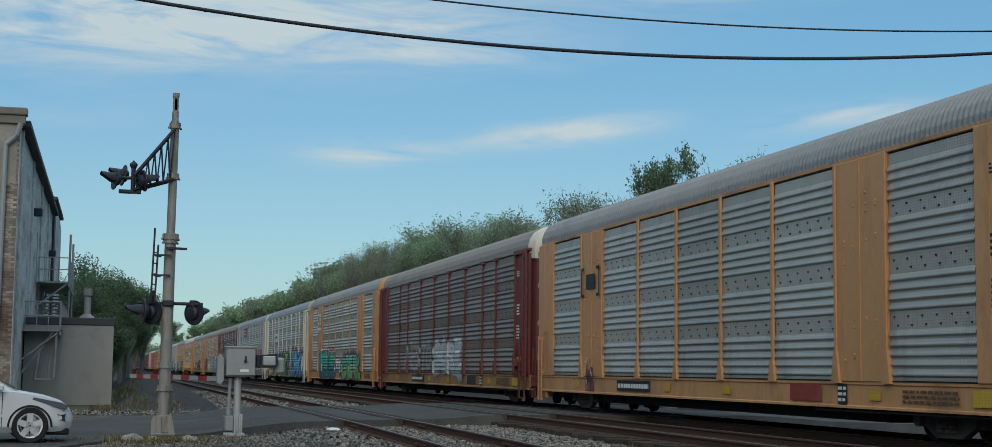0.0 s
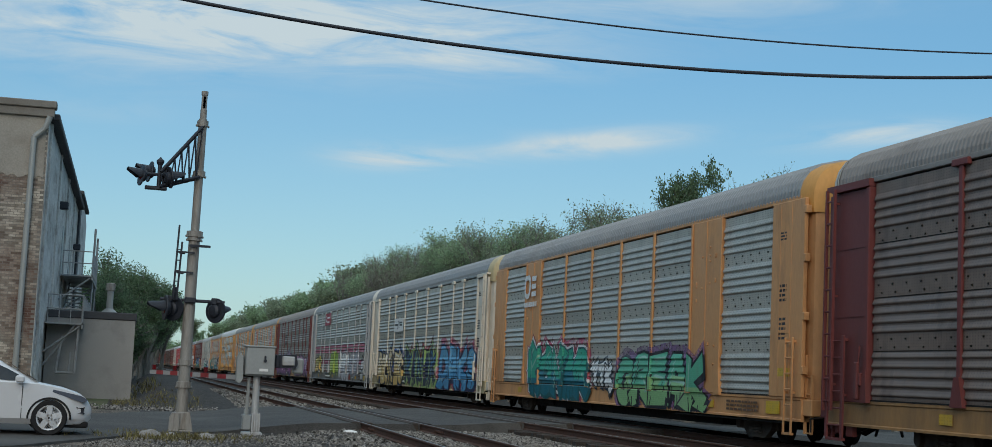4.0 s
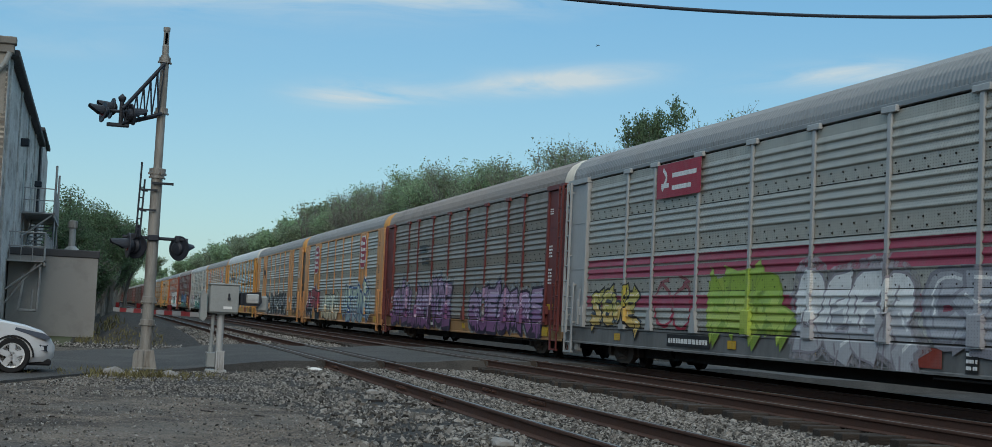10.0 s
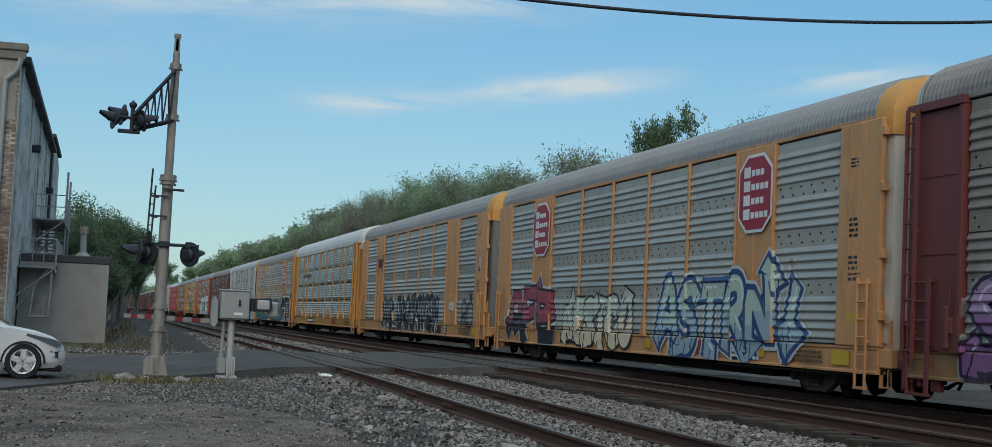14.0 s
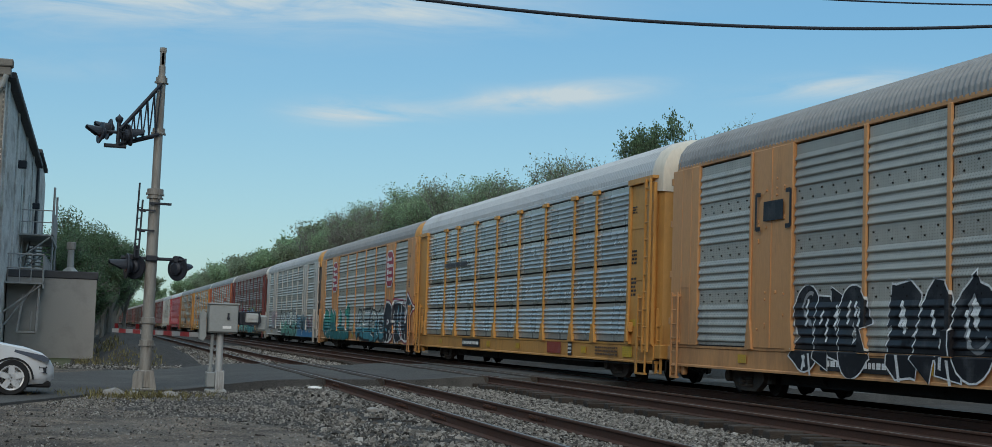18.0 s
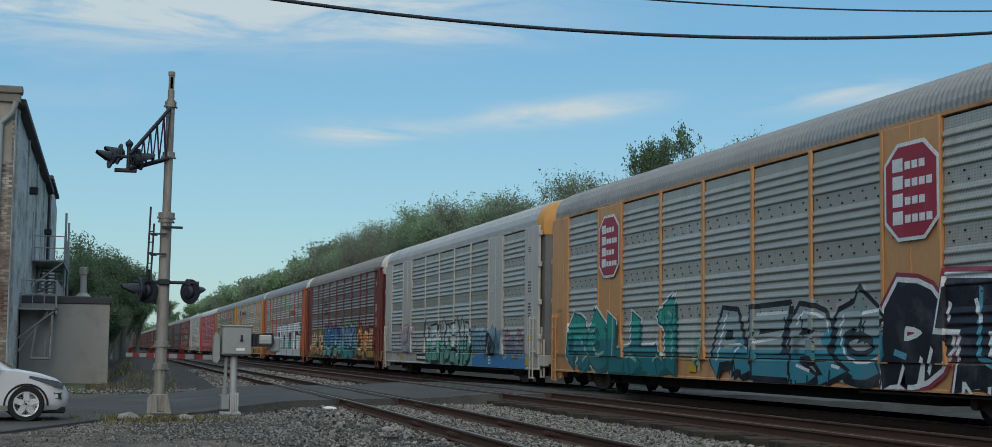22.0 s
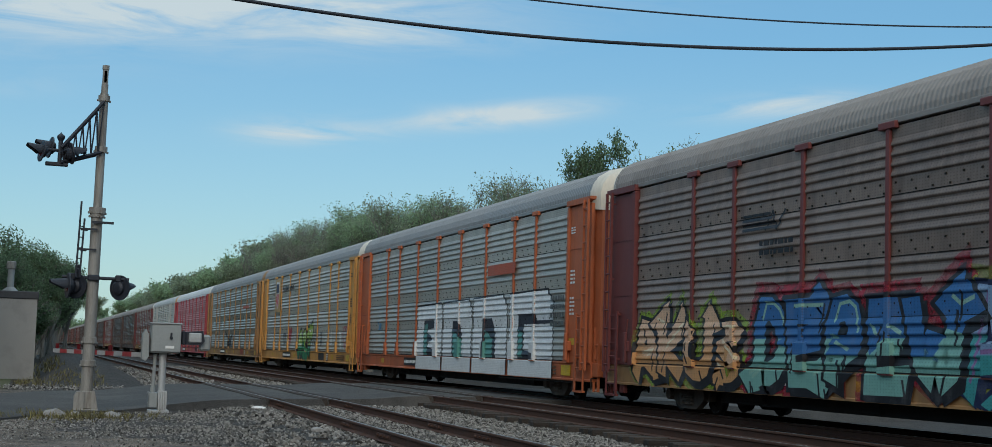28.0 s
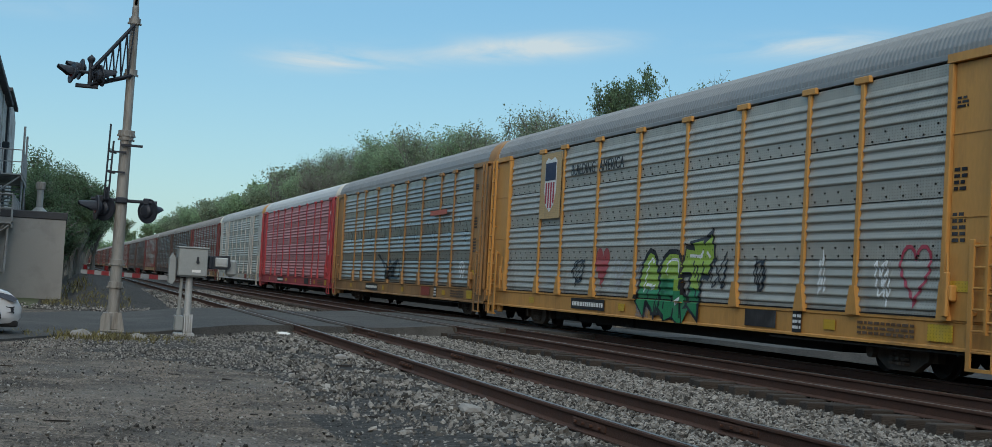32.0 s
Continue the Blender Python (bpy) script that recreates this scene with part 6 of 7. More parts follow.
BLACK, WHITE_INK, CREAM = (0.012, 0.012, 0.016), (0.8, 0.8, 0.78), (0.76, 0.64, 0.44)
TEAL, GREEN, LIME = (0.02, 0.20, 0.20), (0.06, 0.36, 0.22), (0.32, 0.46, 0.06)
BLUE, SKYBLUE, NAVY = (0.02, 0.09, 0.33), (0.06, 0.27, 0.50), (0.014, 0.022, 0.07)
PURPLE, LILAC, PINK = (0.09, 0.03, 0.12), (0.27, 0.15, 0.32), (0.50, 0.10, 0.17)
GOLD, ORANGE, PEACH = (0.68, 0.46, 0.13), (0.62, 0.22, 0.05), (0.68, 0.42, 0.26)
CRIMSON, MINT, PALEBLUE = (0.38, 0.025, 0.05), (0.28, 0.48, 0.38), (0.25, 0.46, 0.55)

GLYPHS = {
    "A": [[(0, 0), (.34, 1), (.66, 1), (1, 0)], [(.22, .36), (.78, .36)]],
    "B": [[(.1, 0), (.1, 1), (.72, 1), (.88, .8), (.7, .55), (.2, .53)], [(.66, .54), (.95, .3), (.78, 0), (.1, 0)]],
    "C": [[(.95, .74), (.74, 1), (.26, 1), (.05, .7), (.05, .3), (.26, 0), (.74, 0), (.95, .26)]],
    "D": [[(.1, 0), (.1, 1), (.62, 1), (.95, .68), (.95, .32), (.62, 0), (.1, 0)]],
    "E": [[(.95, 1), (.1, 1), (.1, 0), (.95, 0)], [(.1, .5), (.8, .52)]],
    "F": [[(.95, 1), (.12, 1), (.1, 0)], [(.1, .52), (.8, .55)]],
    "G": [[(.95, .76), (.74, 1), (.26, 1), (.05, .7), (.05, .3), (.26, 0), (.8, 0), (.95, .46), (.58, .48)]],
    "H": [[(.08, 0), (.08, 1)], [(.92, 0), (.92, 1)], [(.08, .5), (.92, .5)]],
    "I": [[(.5, 0), (.5, 1)]],
    "K": [[(.1, 0), (.1, 1)], [(.95, 1), (.2, .5), (1, 0)]],
    "L": [[(.12, 1), (.1, 0), (.95, 0)]],
    "M": [[(0, 0), (.12, 1), (.5, .4), (.88, 1), (1, 0)]],
    "N": [[(.05, 0), (.1, 1), (.9, 0), (.95, 1)]],
    "O": [[(.5, 1), (.1, .85), (.05, .2), (.5, 0), (.95, .2), (.9, .85), (.5, 1)]],
    "P": [[(.1, 0), (.1, 1), (.75, 1), (.92, .72), (.72, .45), (.1, .44)]],
    "Q": [[(.5, 1), (.1, .8), (.08, .25), (.5, .05), (.92, .25), (.9, .8), (.5, 1)], [(.55, .3), (1, 0)]],
    "R": [[(.1, 0), (.1, 1), (.75, 1), (.9, .74), (.7, .5), (.15, .48)], [(.5, .48), (1, 0)]],
    "S": [[(.92, .82), (.65, 1), (.2, .95), (.1, .7), (.85, .36), (.8, .06), (.35, 0), (.05, .16)]],
    "T": [[(0, .98), (1, 1)], [(.5, .98), (.48, 0)]],
    "U": [[(.08, 1), (.1, .2), (.5, 0), (.9, .2), (.94, 1)]],
    "V": [[(.04, 1), (.5, 0), (.96, 1)]],
    "W": [[(0, 1), (.2, 0), (.5, .7), (.8, 0), (1, 1)]],
    "X": [[(.05, 1), (.95, 0)], [(.95, 1), (.05, 0)]],
    "Y": [[(.04, 1), (.5, .5), (.96, 1)], [(.5, .5), (.48, 0)]],
    "Z": [[(.06, 1), (.94, 1), (.08, 0), (.95, 0)]],
    "!": [[(.62, 1), (.5, .34)], [(.48, .12), (.46, 0)]],
}


def strip(bm, pts, w, x, y0, slot, taper=True):
    """One brush stroke of width w along pts (metres from y0 towards the car's rear, height), lying at x."""
    P = [Vector(p) for p in pts]
    n = len(P)
    L, R = [], []
    for i in range(n):
        a = (P[i] - P[i - 1]) if i else (P[1] - P[0])
        b = (P[i + 1] - P[i]) if i < n - 1 else a
        a = a.normalized() if a.length > 1e-6 else Vector((1, 0))
        b = b.normalized() if b.length > 1e-6 else a
        d = a + b
        d = d.normalized() if d.length > 0.2 else a
        q = Vector((-d.y, d.x))
        k = w / 2 / max(0.58, d.dot(a))
        if taper and i in (0, n - 1):
            k *= 1.12
        L.append(P[i] + q * k)
        R.append(P[i] - q * k)
    if taper:
        d = (P[-1] - P[-2]).normalized()
        L[-1] += d * w * 0.5
        R[-1] += d * w * 0.16
        d = (P[0] - P[1]).normalized()
        R[0] += d * w * 0.45
        L[0] += d * w * 0.14
    vl = [bm.verts.new((x, y0 - p.x, p.y)) for p in L]
    vr = [bm.verts.new((x, y0 - p.x, p.y)) for p in R]
    for i in range(n - 1):
        f = bm.faces.new((vl[i], vl[i + 1], vr[i + 1], vr[i]))
        f.material_index = slot


def rounded(pts, n=3):
    """A softer line through the same points."""
    P = [Vector(p) for p in pts]
    for _ in range(n - 1):
        Q = [P[0]]
        for a, b in zip(P, P[1:]):
            Q += [a.lerp(b, 0.25), a.lerp(b, 0.75)]
        P = Q + [P[-1]]
    return [(p.x, p.y) for p in P]


def ridge_depth(z, profile):
    for (a, da), (b, db) in zip(profile, profile[1:]):
        if b <= z <= a:
            return da + (db - da) * (a - z) / max(a - b, 1e-6)
    return 0.0


def raised(car):
    """Stretches of a car's side that stand before its sheets: posts and wide panels."""
    if STOCK[ORDER[car]][0] == 1:
        out = [(y - 0.068, y + 0.068, 0.037) for y in (4.1, 1.35, -1.4, -4.15)]
        out += [(y - 0.15, y + 0.15, 0.062, 1.42) for y in (4.1, 1.35, -1.4, -4.15)]
        return out + [(-13.4, -11.72, 0.041), (-9.0, -6.92, 0.058), (6.92, 9.0, 0.058), (11.72, 13.4, 0.041)]
    return [(y - 0.068, y + 0.068, 0.041) for y in T2_POSTS] + [(y - 0.2, y + 0.2, 0.078, 1.5) for y in T2_POSTS] + [(11.9, 13.75, 0.085), (-13.75, -11.9, 0.085)]


def cut(bm, co, no):
    bmesh.ops.bisect_plane(bm, geom=list(bm.verts) + list(bm.edges) + list(bm.faces), plane_co=co, plane_no=no)


def lay(bm, name, colors, car, label, mist=()):
    """Sets the paint on the side: it follows every ridge, goes over the posts and steps back onto the sill."""
    ys, zs = [v.co.y for v in bm.verts], [v.co.z for v in bm.verts]
    top, proud = max(zs), raised(car)
    profile = SLOT_PROFILE if STOCK[ORDER[car]][0] == 3 else PROFILE
    for z in (1.0, 1.03):
        cut(bm, (0, 0, z), (0, 0, 1))
    for i, (z, d) in enumerate(profile):
        if 1.03 < z < top and not (0 < i < len(profile) - 1 and profile[i - 1][1] == d == profile[i + 1][1]):
            cut(bm, (0, 0, z), (0, 0, 1))
    if top > 1.5:
        cut(bm, (0, 0, 1.5), (0, 0, 1))
    for a, b, *_ in proud:
        for y in (a, a + 0.006, b - 0.006, b):
            if min(ys) < y < max(ys):
                cut(bm, (0, y, 0), (0, 1, 0))
    for v in bm.verts:
        if v.co.z < 1.015:
            lift = 0.012
            v.co.z = max(v.co.z, 0.55)
        else:
            lift = ridge_depth(v.co.z, profile) - 0.02
            for a, b, d, *high in proud:
                if a + 0.003 < v.co.y < b - 0.003 and v.co.z < (high[0] + 0.02 if high else 9):
                    lift = max(lift, d)
        v.co.x -= lift
    me = bpy.data.meshes.new(name)
    bm.to_mesh(me)
    bm.free()
    for i, c in enumerate(colors):
        me.materials.append(ink(c, 1.0 if i in mist else 0.0))
    o = new(name, me)
    o.parent = CARS[car]
    if label:
        o["label"] = label
    return o


def graffiti(car, ya, yb, z0, z1, word, colors, seed, label, weight=0.3, halo=True, soft=False, rim=None, edge=0.24, flare=True, shade=True):
    """A painted piece from ya to yb: cloud, outer rim, then letter by letter its outline, two-tone fill and light strokes."""
    rs = random.Random(seed)
    out_c, fill_c, fill2_c, shine_c, halo_c = colors
    W, H = ya - yb, z1 - z0
    n = len(word)
    cw = W / n
    w = weight * min(cw, H * 0.85)
    pad = w * (0.5 + edge)
    base = -SIDE - 0.003
    letters = []
    for i, ch in enumerate(word):
        lines = []
        lean, lift = rs.uniform(-0.08, 0.1), rs.uniform(-0.05, 0.05)
        for st in GLYPHS[ch]:
            pts = []
            for u, v in st:
                pts.append((i * cw + pad * 0.7 + (u + lean * (v - 0.5) + rs.uniform(-.065, .065)) * (cw * 1.06 - pad), z0 + pad + (v + lift + rs.uniform(-.07, .07)) * (H - 2 * pad)))
            lines.append(rounded(pts, 3) if soft else rounded(pts, 2) if len(pts) > 4 else pts)
        if flare:
            for k in range(rs.choice((1, 2, 2))):
                l = rs.choice(lines)
                p = l[0] if k else l[-1]
                up = 1 if p[1] > z0 + H / 2 else -1
                lines.append([p, (p[0] + rs.uniform(0.1, 0.3) * cw * rs.choice((-1, 1)), p[1] + up * H * rs.uniform(0.02, 0.1)), (p[0] + rs.uniform(-.2, .2) * cw, p[1] + up * H * rs.uniform(0.12, 0.2))])
        letters.append(lines)
    whole = [l for g in letters for l in g]
    bm = bm_new()
    if halo:
        for j, l in enumerate(whole):
            strip(bm, l, w * (1.75 + rs.uniform(0, 0.6)), base - 0.00012 * j, ya, 0)
        for j in range(n * 3):
            a, r = (rs.uniform(0.0, 1.0) * W, z0 + rs.uniform(0.5, 1.08) * H), rs.uniform(0.15, 0.45) * w
            bm.faces.new([bm.verts.new((base - 0.002 - 0.00005 * j, ya - a[0] + r * math.cos(t * 0.785), a[1] + r * math.sin(t * 0.785))) for t in range(8)])
    if rim:
        for j, l in enumerate(whole):
            strip(bm, l, w * (1 + 2 * edge) + 0.15, base - 0.003 - 0.00012 * j, ya, 1)
    if halo or rim:
        piece = lay(bm, "graffiti", [halo_c, rim or halo_c], car, label, mist=(0,))
    else:
        bm.free()
        piece = new("graffiti")
        piece.parent = CARS[car]
        piece["label"] = label
    for i, lines in enumerate(letters):
        bm = bm_new()
        x = base - 0.007 - 0.0022 * (i % 3)
        if shade and not soft:
            for j, l in enumerate(lines):
                strip(bm, [(u + 0.3 * w, z - 0.26 * w) for u, z in l], w * (0.9 + 2 * edge), x + 0.0006 + 0.0001 * j, ya, 0)
        for j, l in enumerate(lines):
            strip(bm, l, w * (1 + 2 * edge), x - 0.0001 * j, ya, 0)
        for j, l in enumerate(lines):
            strip(bm, l, w, x - 0.0008 - 0.0001 * j, ya, 1)
        for j, l in enumerate(lines):
            if rs.random() < 0.7:
                q = [(u + w * 0.2, z + w * 0.24) for u, z in l]
                m = len(q)
                strip(bm, q[m // 6: m // 6 + max(2, m // 2)], w * 0.14, x - 0.0015 - 0.0001 * j, ya, 3)
        for j in range(4):
            l = rs.choice(lines)
            p, d = rs.choice(l), rs.uniform(0.1, 0.3) * H
            strip(bm, [(p[0], p[1]), (p[0] + 0.12 * cw * rs.uniform(-1, 1), p[1] - d)], w * 0.12, x - 0.0019 - 0.0001 * j, ya, 0)
        for z in (z0 + 0.4 * H, z0 + 0.56 * H):
            cut(bm, (0, 0, z), (0, 0, 1))
        for f in bm.faces:
            if f.material_index == 1:
                q = f.calc_center_median()
                wob = 0.48 + 0.1 * math.sin(q.y * 3.1 + seed) + 0.06 * math.sin(q.y * 9.0)
                f.material_index = 1 if q.z > z0 + wob * H else 2
        o = lay(bm, "letter", [out_c, fill_c, fill2_c, shine_c], car, "")
        o.parent = piece


def wash(car, ya, yb, z0, z1, color, seed, label="sprayed colour wash along the lower side", solid=False):
    rs = random.Random(seed)
    bm = bm_new()
    n = max(4, int((ya - yb) / 0.4))
    top = [bm.verts.new((-SIDE - 0.002, ya - (ya - yb) * i / n, z1 + rs.uniform(-.22, .12))) for i in range(n + 1)]
    bot = [bm.verts.new((-SIDE - 0.002, ya - (ya - yb) * i / n, z0)) for i in range(n + 1)]
    for i in range(n):
        bm.faces.new((top[i], top[i + 1], bot[i + 1], bot[i]))
    lay(bm, "graffiti_wash", [color], car, label, mist=() if solid else (0,))


def scribble(car, ya, yb, z0, z1, color, seed, w=0.06, turns=9, label="quick spray-can scribble"):
    rs = random.Random(seed)
    bm = bm_new()
    pts = []
    for i in range(turns):
        pts.append((rs.uniform(0.05, 0.95) * (ya - yb), z0 + (0.5 + 0.5 * math.sin(i * 2.1 + seed)) * (z1 - z0)))
    strip(bm, rounded(pts, 4), w, -SIDE - 0.02, ya, 0, False)
    lay(bm, "graffiti_tag", [color], car, label)


def flat(car, ya, yb, z0, z1, color, name="marking", label="", x=-SIDE - 0.06, parent=None):
    bm = bm_new()
    bx(bm, x - 0.004, x + 0.004, yb, ya, z0, z1)
    o = part(name, bm, ink(color), parent or CARS[car], label)
    return o


def bars(car, ya, yb, z0, z1, rows, color, seed, x=-SIDE - 0.066, name="stencil_lettering", label="unreadable small stencilling"):
    """Writing too small to read: short bars in rows."""
    rs = random.Random(seed)
    bm = bm_new()
    h = (z1 - z0) / rows
    for r in range(rows):
        y = ya
        while y > yb + 0.02:
            l = rs.uniform(0.08, 0.22)
            bx(bm, x - 0.003, x + 0.003, max(yb, y - l), y, z0 + h * (r + 0.2), z0 + h * (r + 0.75))
            y -= l + 0.05
    o = part(name, bm, ink(color), CARS[car])
    return tagged(o, label, kind="stuff")


def octagon(car, ya, yb, z0, z1):
    """A red eight-sided board with a pale rim; its lettering is left as bars."""
    c, r, cz, h = (ya + yb) / 2, (ya - yb) / 2, (z0 + z1) / 2, (z1 - z0) / 2
    o = None
    for k, col, d in ((1.0, WHITE_INK, 0.068), (0.92, CRIMSON, 0.074)):
        bm = bm_new()
        a, b = 1.0, 0.62
        pts = [(c + r * k * u, cz + h * k * v) for u, v in ((-a, -b), (-b * .8, -a), (b * .8, -a), (a, -b), (a, b), (b * .8, a), (-b * .8, a), (-a, b))]
        prism(bm, pts, "x", -SIDE - d, -SIDE - d + 0.005)
        o = part("emblem", bm, ink(col), CARS[car], "red octagonal emblem with a white rim")
    bm = bm_new()
    for i in range(4):
        z = cz + h * (0.52 - 0.36 * i)
        bx(bm, -SIDE - 0.08, -SIDE - 0.076, c + r * 0.28, c + r * 0.66, z - h * 0.1, z + h * 0.17)
        y = c + r * 0.2
        for j in range(3 + i % 2):
            bx(bm, -SIDE - 0.08, -SIDE - 0.076, y - r * 0.2, y, z - h * 0.08, z + h * 0.08)
            y -= r * 0.26
    tagged(part("emblem_lettering", bm, ink(WHITE_INK), CARS[car]), "white bars of lettering", kind="stuff")


def line_mark(car, strokes, ya, color, w, name, label, board=False):
    bm = bm_new()
    for j, s in enumerate(strokes):
        strip(bm, s, w, -SIDE - (0.067 if board else 0.012) - 0.0004 * j, ya, 0, False)
    if board:
        part(name, bm, ink(color), CARS[car], label)
    else:
        lay(bm, name, [color], car, label)


def heart(car, ya, yb, z0, z1, color, full):
    W, H = ya - yb, z1 - z0
    pts = [(W * (0.5 + 0.5 * math.sin(a) ** 3), z0 + H * (0.55 + 0.035 * (13 * math.cos(a) - 5 * math.cos(2 * a) - 2 * math.cos(3 * a) - math.cos(4 * a)))) for a in [2 * math.pi * i / 24 for i in range(25)]]
    bm = bm_new()
    if full:
        vs = [bm.verts.new((-SIDE - 0.012, ya - p[0], p[1])) for p in pts[:-1]]
        bm.faces.new(vs)
    else:
        strip(bm, pts, 0.07, -SIDE - 0.012, ya, 0, False)
    lay(bm, "graffiti_heart", [color], car, "red sprayed heart")


def all_marks():
    # first car
    line_mark(0, [[(0.0, 4.1), (-0.0, 3.3)], [(0.0, 4.08), (0.25, 4.08)], [(0.0, 3.32), (0.25, 3.32)], [(1.6, 4.1), (1.6, 3.3)], [(1.35, 4.08), (1.6, 4.08)], [(1.35, 3.32), (1.6, 3.32)]], 8.75, BLACK, 0.09, "emblem", "black bracket emblem")
    flat(0, 8.35, 7.55, 3.5, 3.92, BLACK, "emblem_bar", "dark bar of lettering")
    wash(0, 8.5, 7.7, 0.6, 1.3, PURPLE, 3, "small purple sprayed figure")
    scribble(0, 8.6, 7.5, 0.7, 1.75, PEACH, 4, 0.07, 8, "peach sprayed outline")
    # brown car
    graffiti(1, 1.2, -3.8, 1.0, 2.4, "BORE", ((0.3, 0.32, 0.32), (0.5, 0.52, 0.52), (0.42, 0.45, 0.45), WHITE_INK, (0.2, 0.19, 0.18)), 5, "faded white block graffiti", 0.4, halo=False, edge=0.1)
    graffiti(1, 7.1, 1.8, 1.1, 2.3, "NESTO", ((0.2, 0.19, 0.18), (0.33, 0.33, 0.32), (0.33, 0.33, 0.32), WHITE_INK, BLACK), 6, "faint grey graffiti letters", 0.16, halo=False)
    # yellow car with white emblem
    line_mark(2, [rounded([(0.45, 4.62), (0.1, 4.62), (0.1, 3.98), (0.75, 3.98), (0.75, 4.62), (0.42, 4.62)], 3), [(0.98, 4.56), (1.55, 4.56)], [(0.98, 4.3), (1.55, 4.3)], [(0.98, 4.04), (1.55, 4.04)]], 9.0, WHITE_INK, 0.17, "emblem", "white looped emblem beside plain bars")
    bars(2, 8.95, 7.35, 3.55, 3.85, 1, WHITE_INK, 8, name="emblem_lettering", label="white bars of lettering")
    graffiti(2, 8.1, 1.5, 0.56, 2.2, "KONAR", ((0.012, 0.1, 0.11), (0.03, 0.36, 0.24), (0.008, 0.15, 0.2), MINT, PINK), 11, "teal graffiti with white rims on a pink cloud", 0.38, rim=WHITE_INK, edge=0.12)
    graffiti(2, 1.0, -0.9, 0.95, 1.75, "TTK", (BLACK, WHITE_INK, WHITE_INK, WHITE_INK, BLACK), 12, "small white graffiti letters", 0.34, halo=False, edge=0.3)
    graffiti(2, -1.4, -8.0, 0.56, 2.0, "GREAK", (BLACK, (0.1, 0.42, 0.26), (0.24, 0.46, 0.2), MINT, LILAC), 15, "green and yellow graffiti with black rims", 0.34, edge=0.18)
    # white car
    graffiti(3, 11.7, 4.1, 0.56, 2.25, "ABNIEC", (BLACK, (0.72, 0.58, 0.34), (0.66, 0.46, 0.16), WHITE_INK, BLUE), 21, "yellow graffiti with black rims on a blue cloud", 0.34, edge=0.17)
    graffiti(3, 3.4, -4.2, 0.56, 2.3, "KINEK", ((0.36, 0.5, 0.16), NAVY, (0.02, 0.025, 0.06), SKYBLUE, CRIMSON), 22, "navy graffiti edged lime on a red cloud", 0.34, edge=0.2, rim=BLACK)
    graffiti(3, -4.9, -12.2, 0.54, 2.45, "DAKS", (NAVY, (0.12, 0.36, 0.58), SKYBLUE, PALEBLUE, PINK), 24, "bright blue graffiti with navy rims on a crimson cloud", 0.34, edge=0.17)
    p = flat(3, 6.7, 4.2, 3.25, 3.92, WHITE_INK, "name_board", "white board with a black emblem")
    line_mark(3, [[(0.2, 3.6), (1.0, 3.6)], [(0.95, 3.38), (1.15, 3.82)], [(1.3, 3.42), (1.5, 3.8)], [(1.5, 3.7), (2.2, 3.7)], [(1.6, 3.58), (2.2, 3.58)]], 6.7, BLACK, 0.09, "emblem", "black winged emblem", True)
    # grey car with stripes
    for i, (a, b) in enumerate(zip(T2_EDGES, T2_EDGES[1:])):
        for z0, z1 in ((2.32, 2.58), (2.64, 2.82), (1.56, 1.86)):
            bm = bm_new()
            bm.faces.new([bm.verts.new((-SIDE - 0.0008, y, z)) for y, z in ((a - 0.08, z0), (b + 0.08, z0), (b + 0.08, z1), (a - 0.08, z1))])
            lay(bm, "stripe", [(0.34, 0.05, 0.085)], 4, "faded red stripe")
    flat(4, 6.65, 3.9, 4.2, 5.02, CRIMSON, "name_board", "red board with white emblem")
    line_mark(4, [rounded([(0.35, 4.4), (0.7, 4.7), (0.4, 4.9)], 3), [(0.3, 4.5), (0.8, 4.5)], [(1.0, 4.72), (2.5, 4.72)], [(1.0, 4.42), (2.2, 4.42)]], 6.65, WHITE_INK, 0.11, "emblem", "white emblem and bar", True)
    graffiti(4, 11.5, 8.0, 1.0, 2.05, "SEWE", (BLACK, (0.5, 0.42, 0.08), GOLD, CREAM, BLACK), 31, "yellow and black graffiti", 0.28, halo=False, soft=True)
    graffiti(4, 6.7, 4.3, 1.05, 2.2, "OO", (CRIMSON, (0.28, 0.12, 0.12), CRIMSON, PINK, BLACK), 32, "dull red looped tag", 0.06, halo=False, soft=True, shade=False)
    wash(4, 3.4, -0.2, 1.05, 2.2, (0.4, 0.5, 0.08), 33, "flat lime green paint block", True)
    graffiti(4, 3.4, -0.2, 1.1, 2.35, "NER", ((0.25, 0.36, 0.05), LIME, (0.45, 0.55, 0.1), LIME, LIME), 34, "lime green graffiti", 0.46, halo=False, edge=0.08)
    graffiti(4, -1.0, -5.3, 0.7, 2.3, "BEER", ((0.33, 0.3, 0.33), WHITE_INK, (0.5, 0.5, 0.52), WHITE_INK, (0.45, 0.42, 0.44)), 35, "chalk white graffiti", 0.42, soft=True, edge=0.1)
    graffiti(4, -5.7, -9.3, 0.95, 2.25, "CEU", ((0.28, 0.27, 0.3), (0.42, 0.42, 0.45), (0.42, 0.42, 0.45), WHITE_INK, (0.4, 0.38, 0.4)), 36, "faint white graffiti", 0.34, halo=False)
    wash(4, -10.35, -11.35, 0.66, 1.85, (0.62, 0.62, 0.62), 37, "white painted can shape", True)
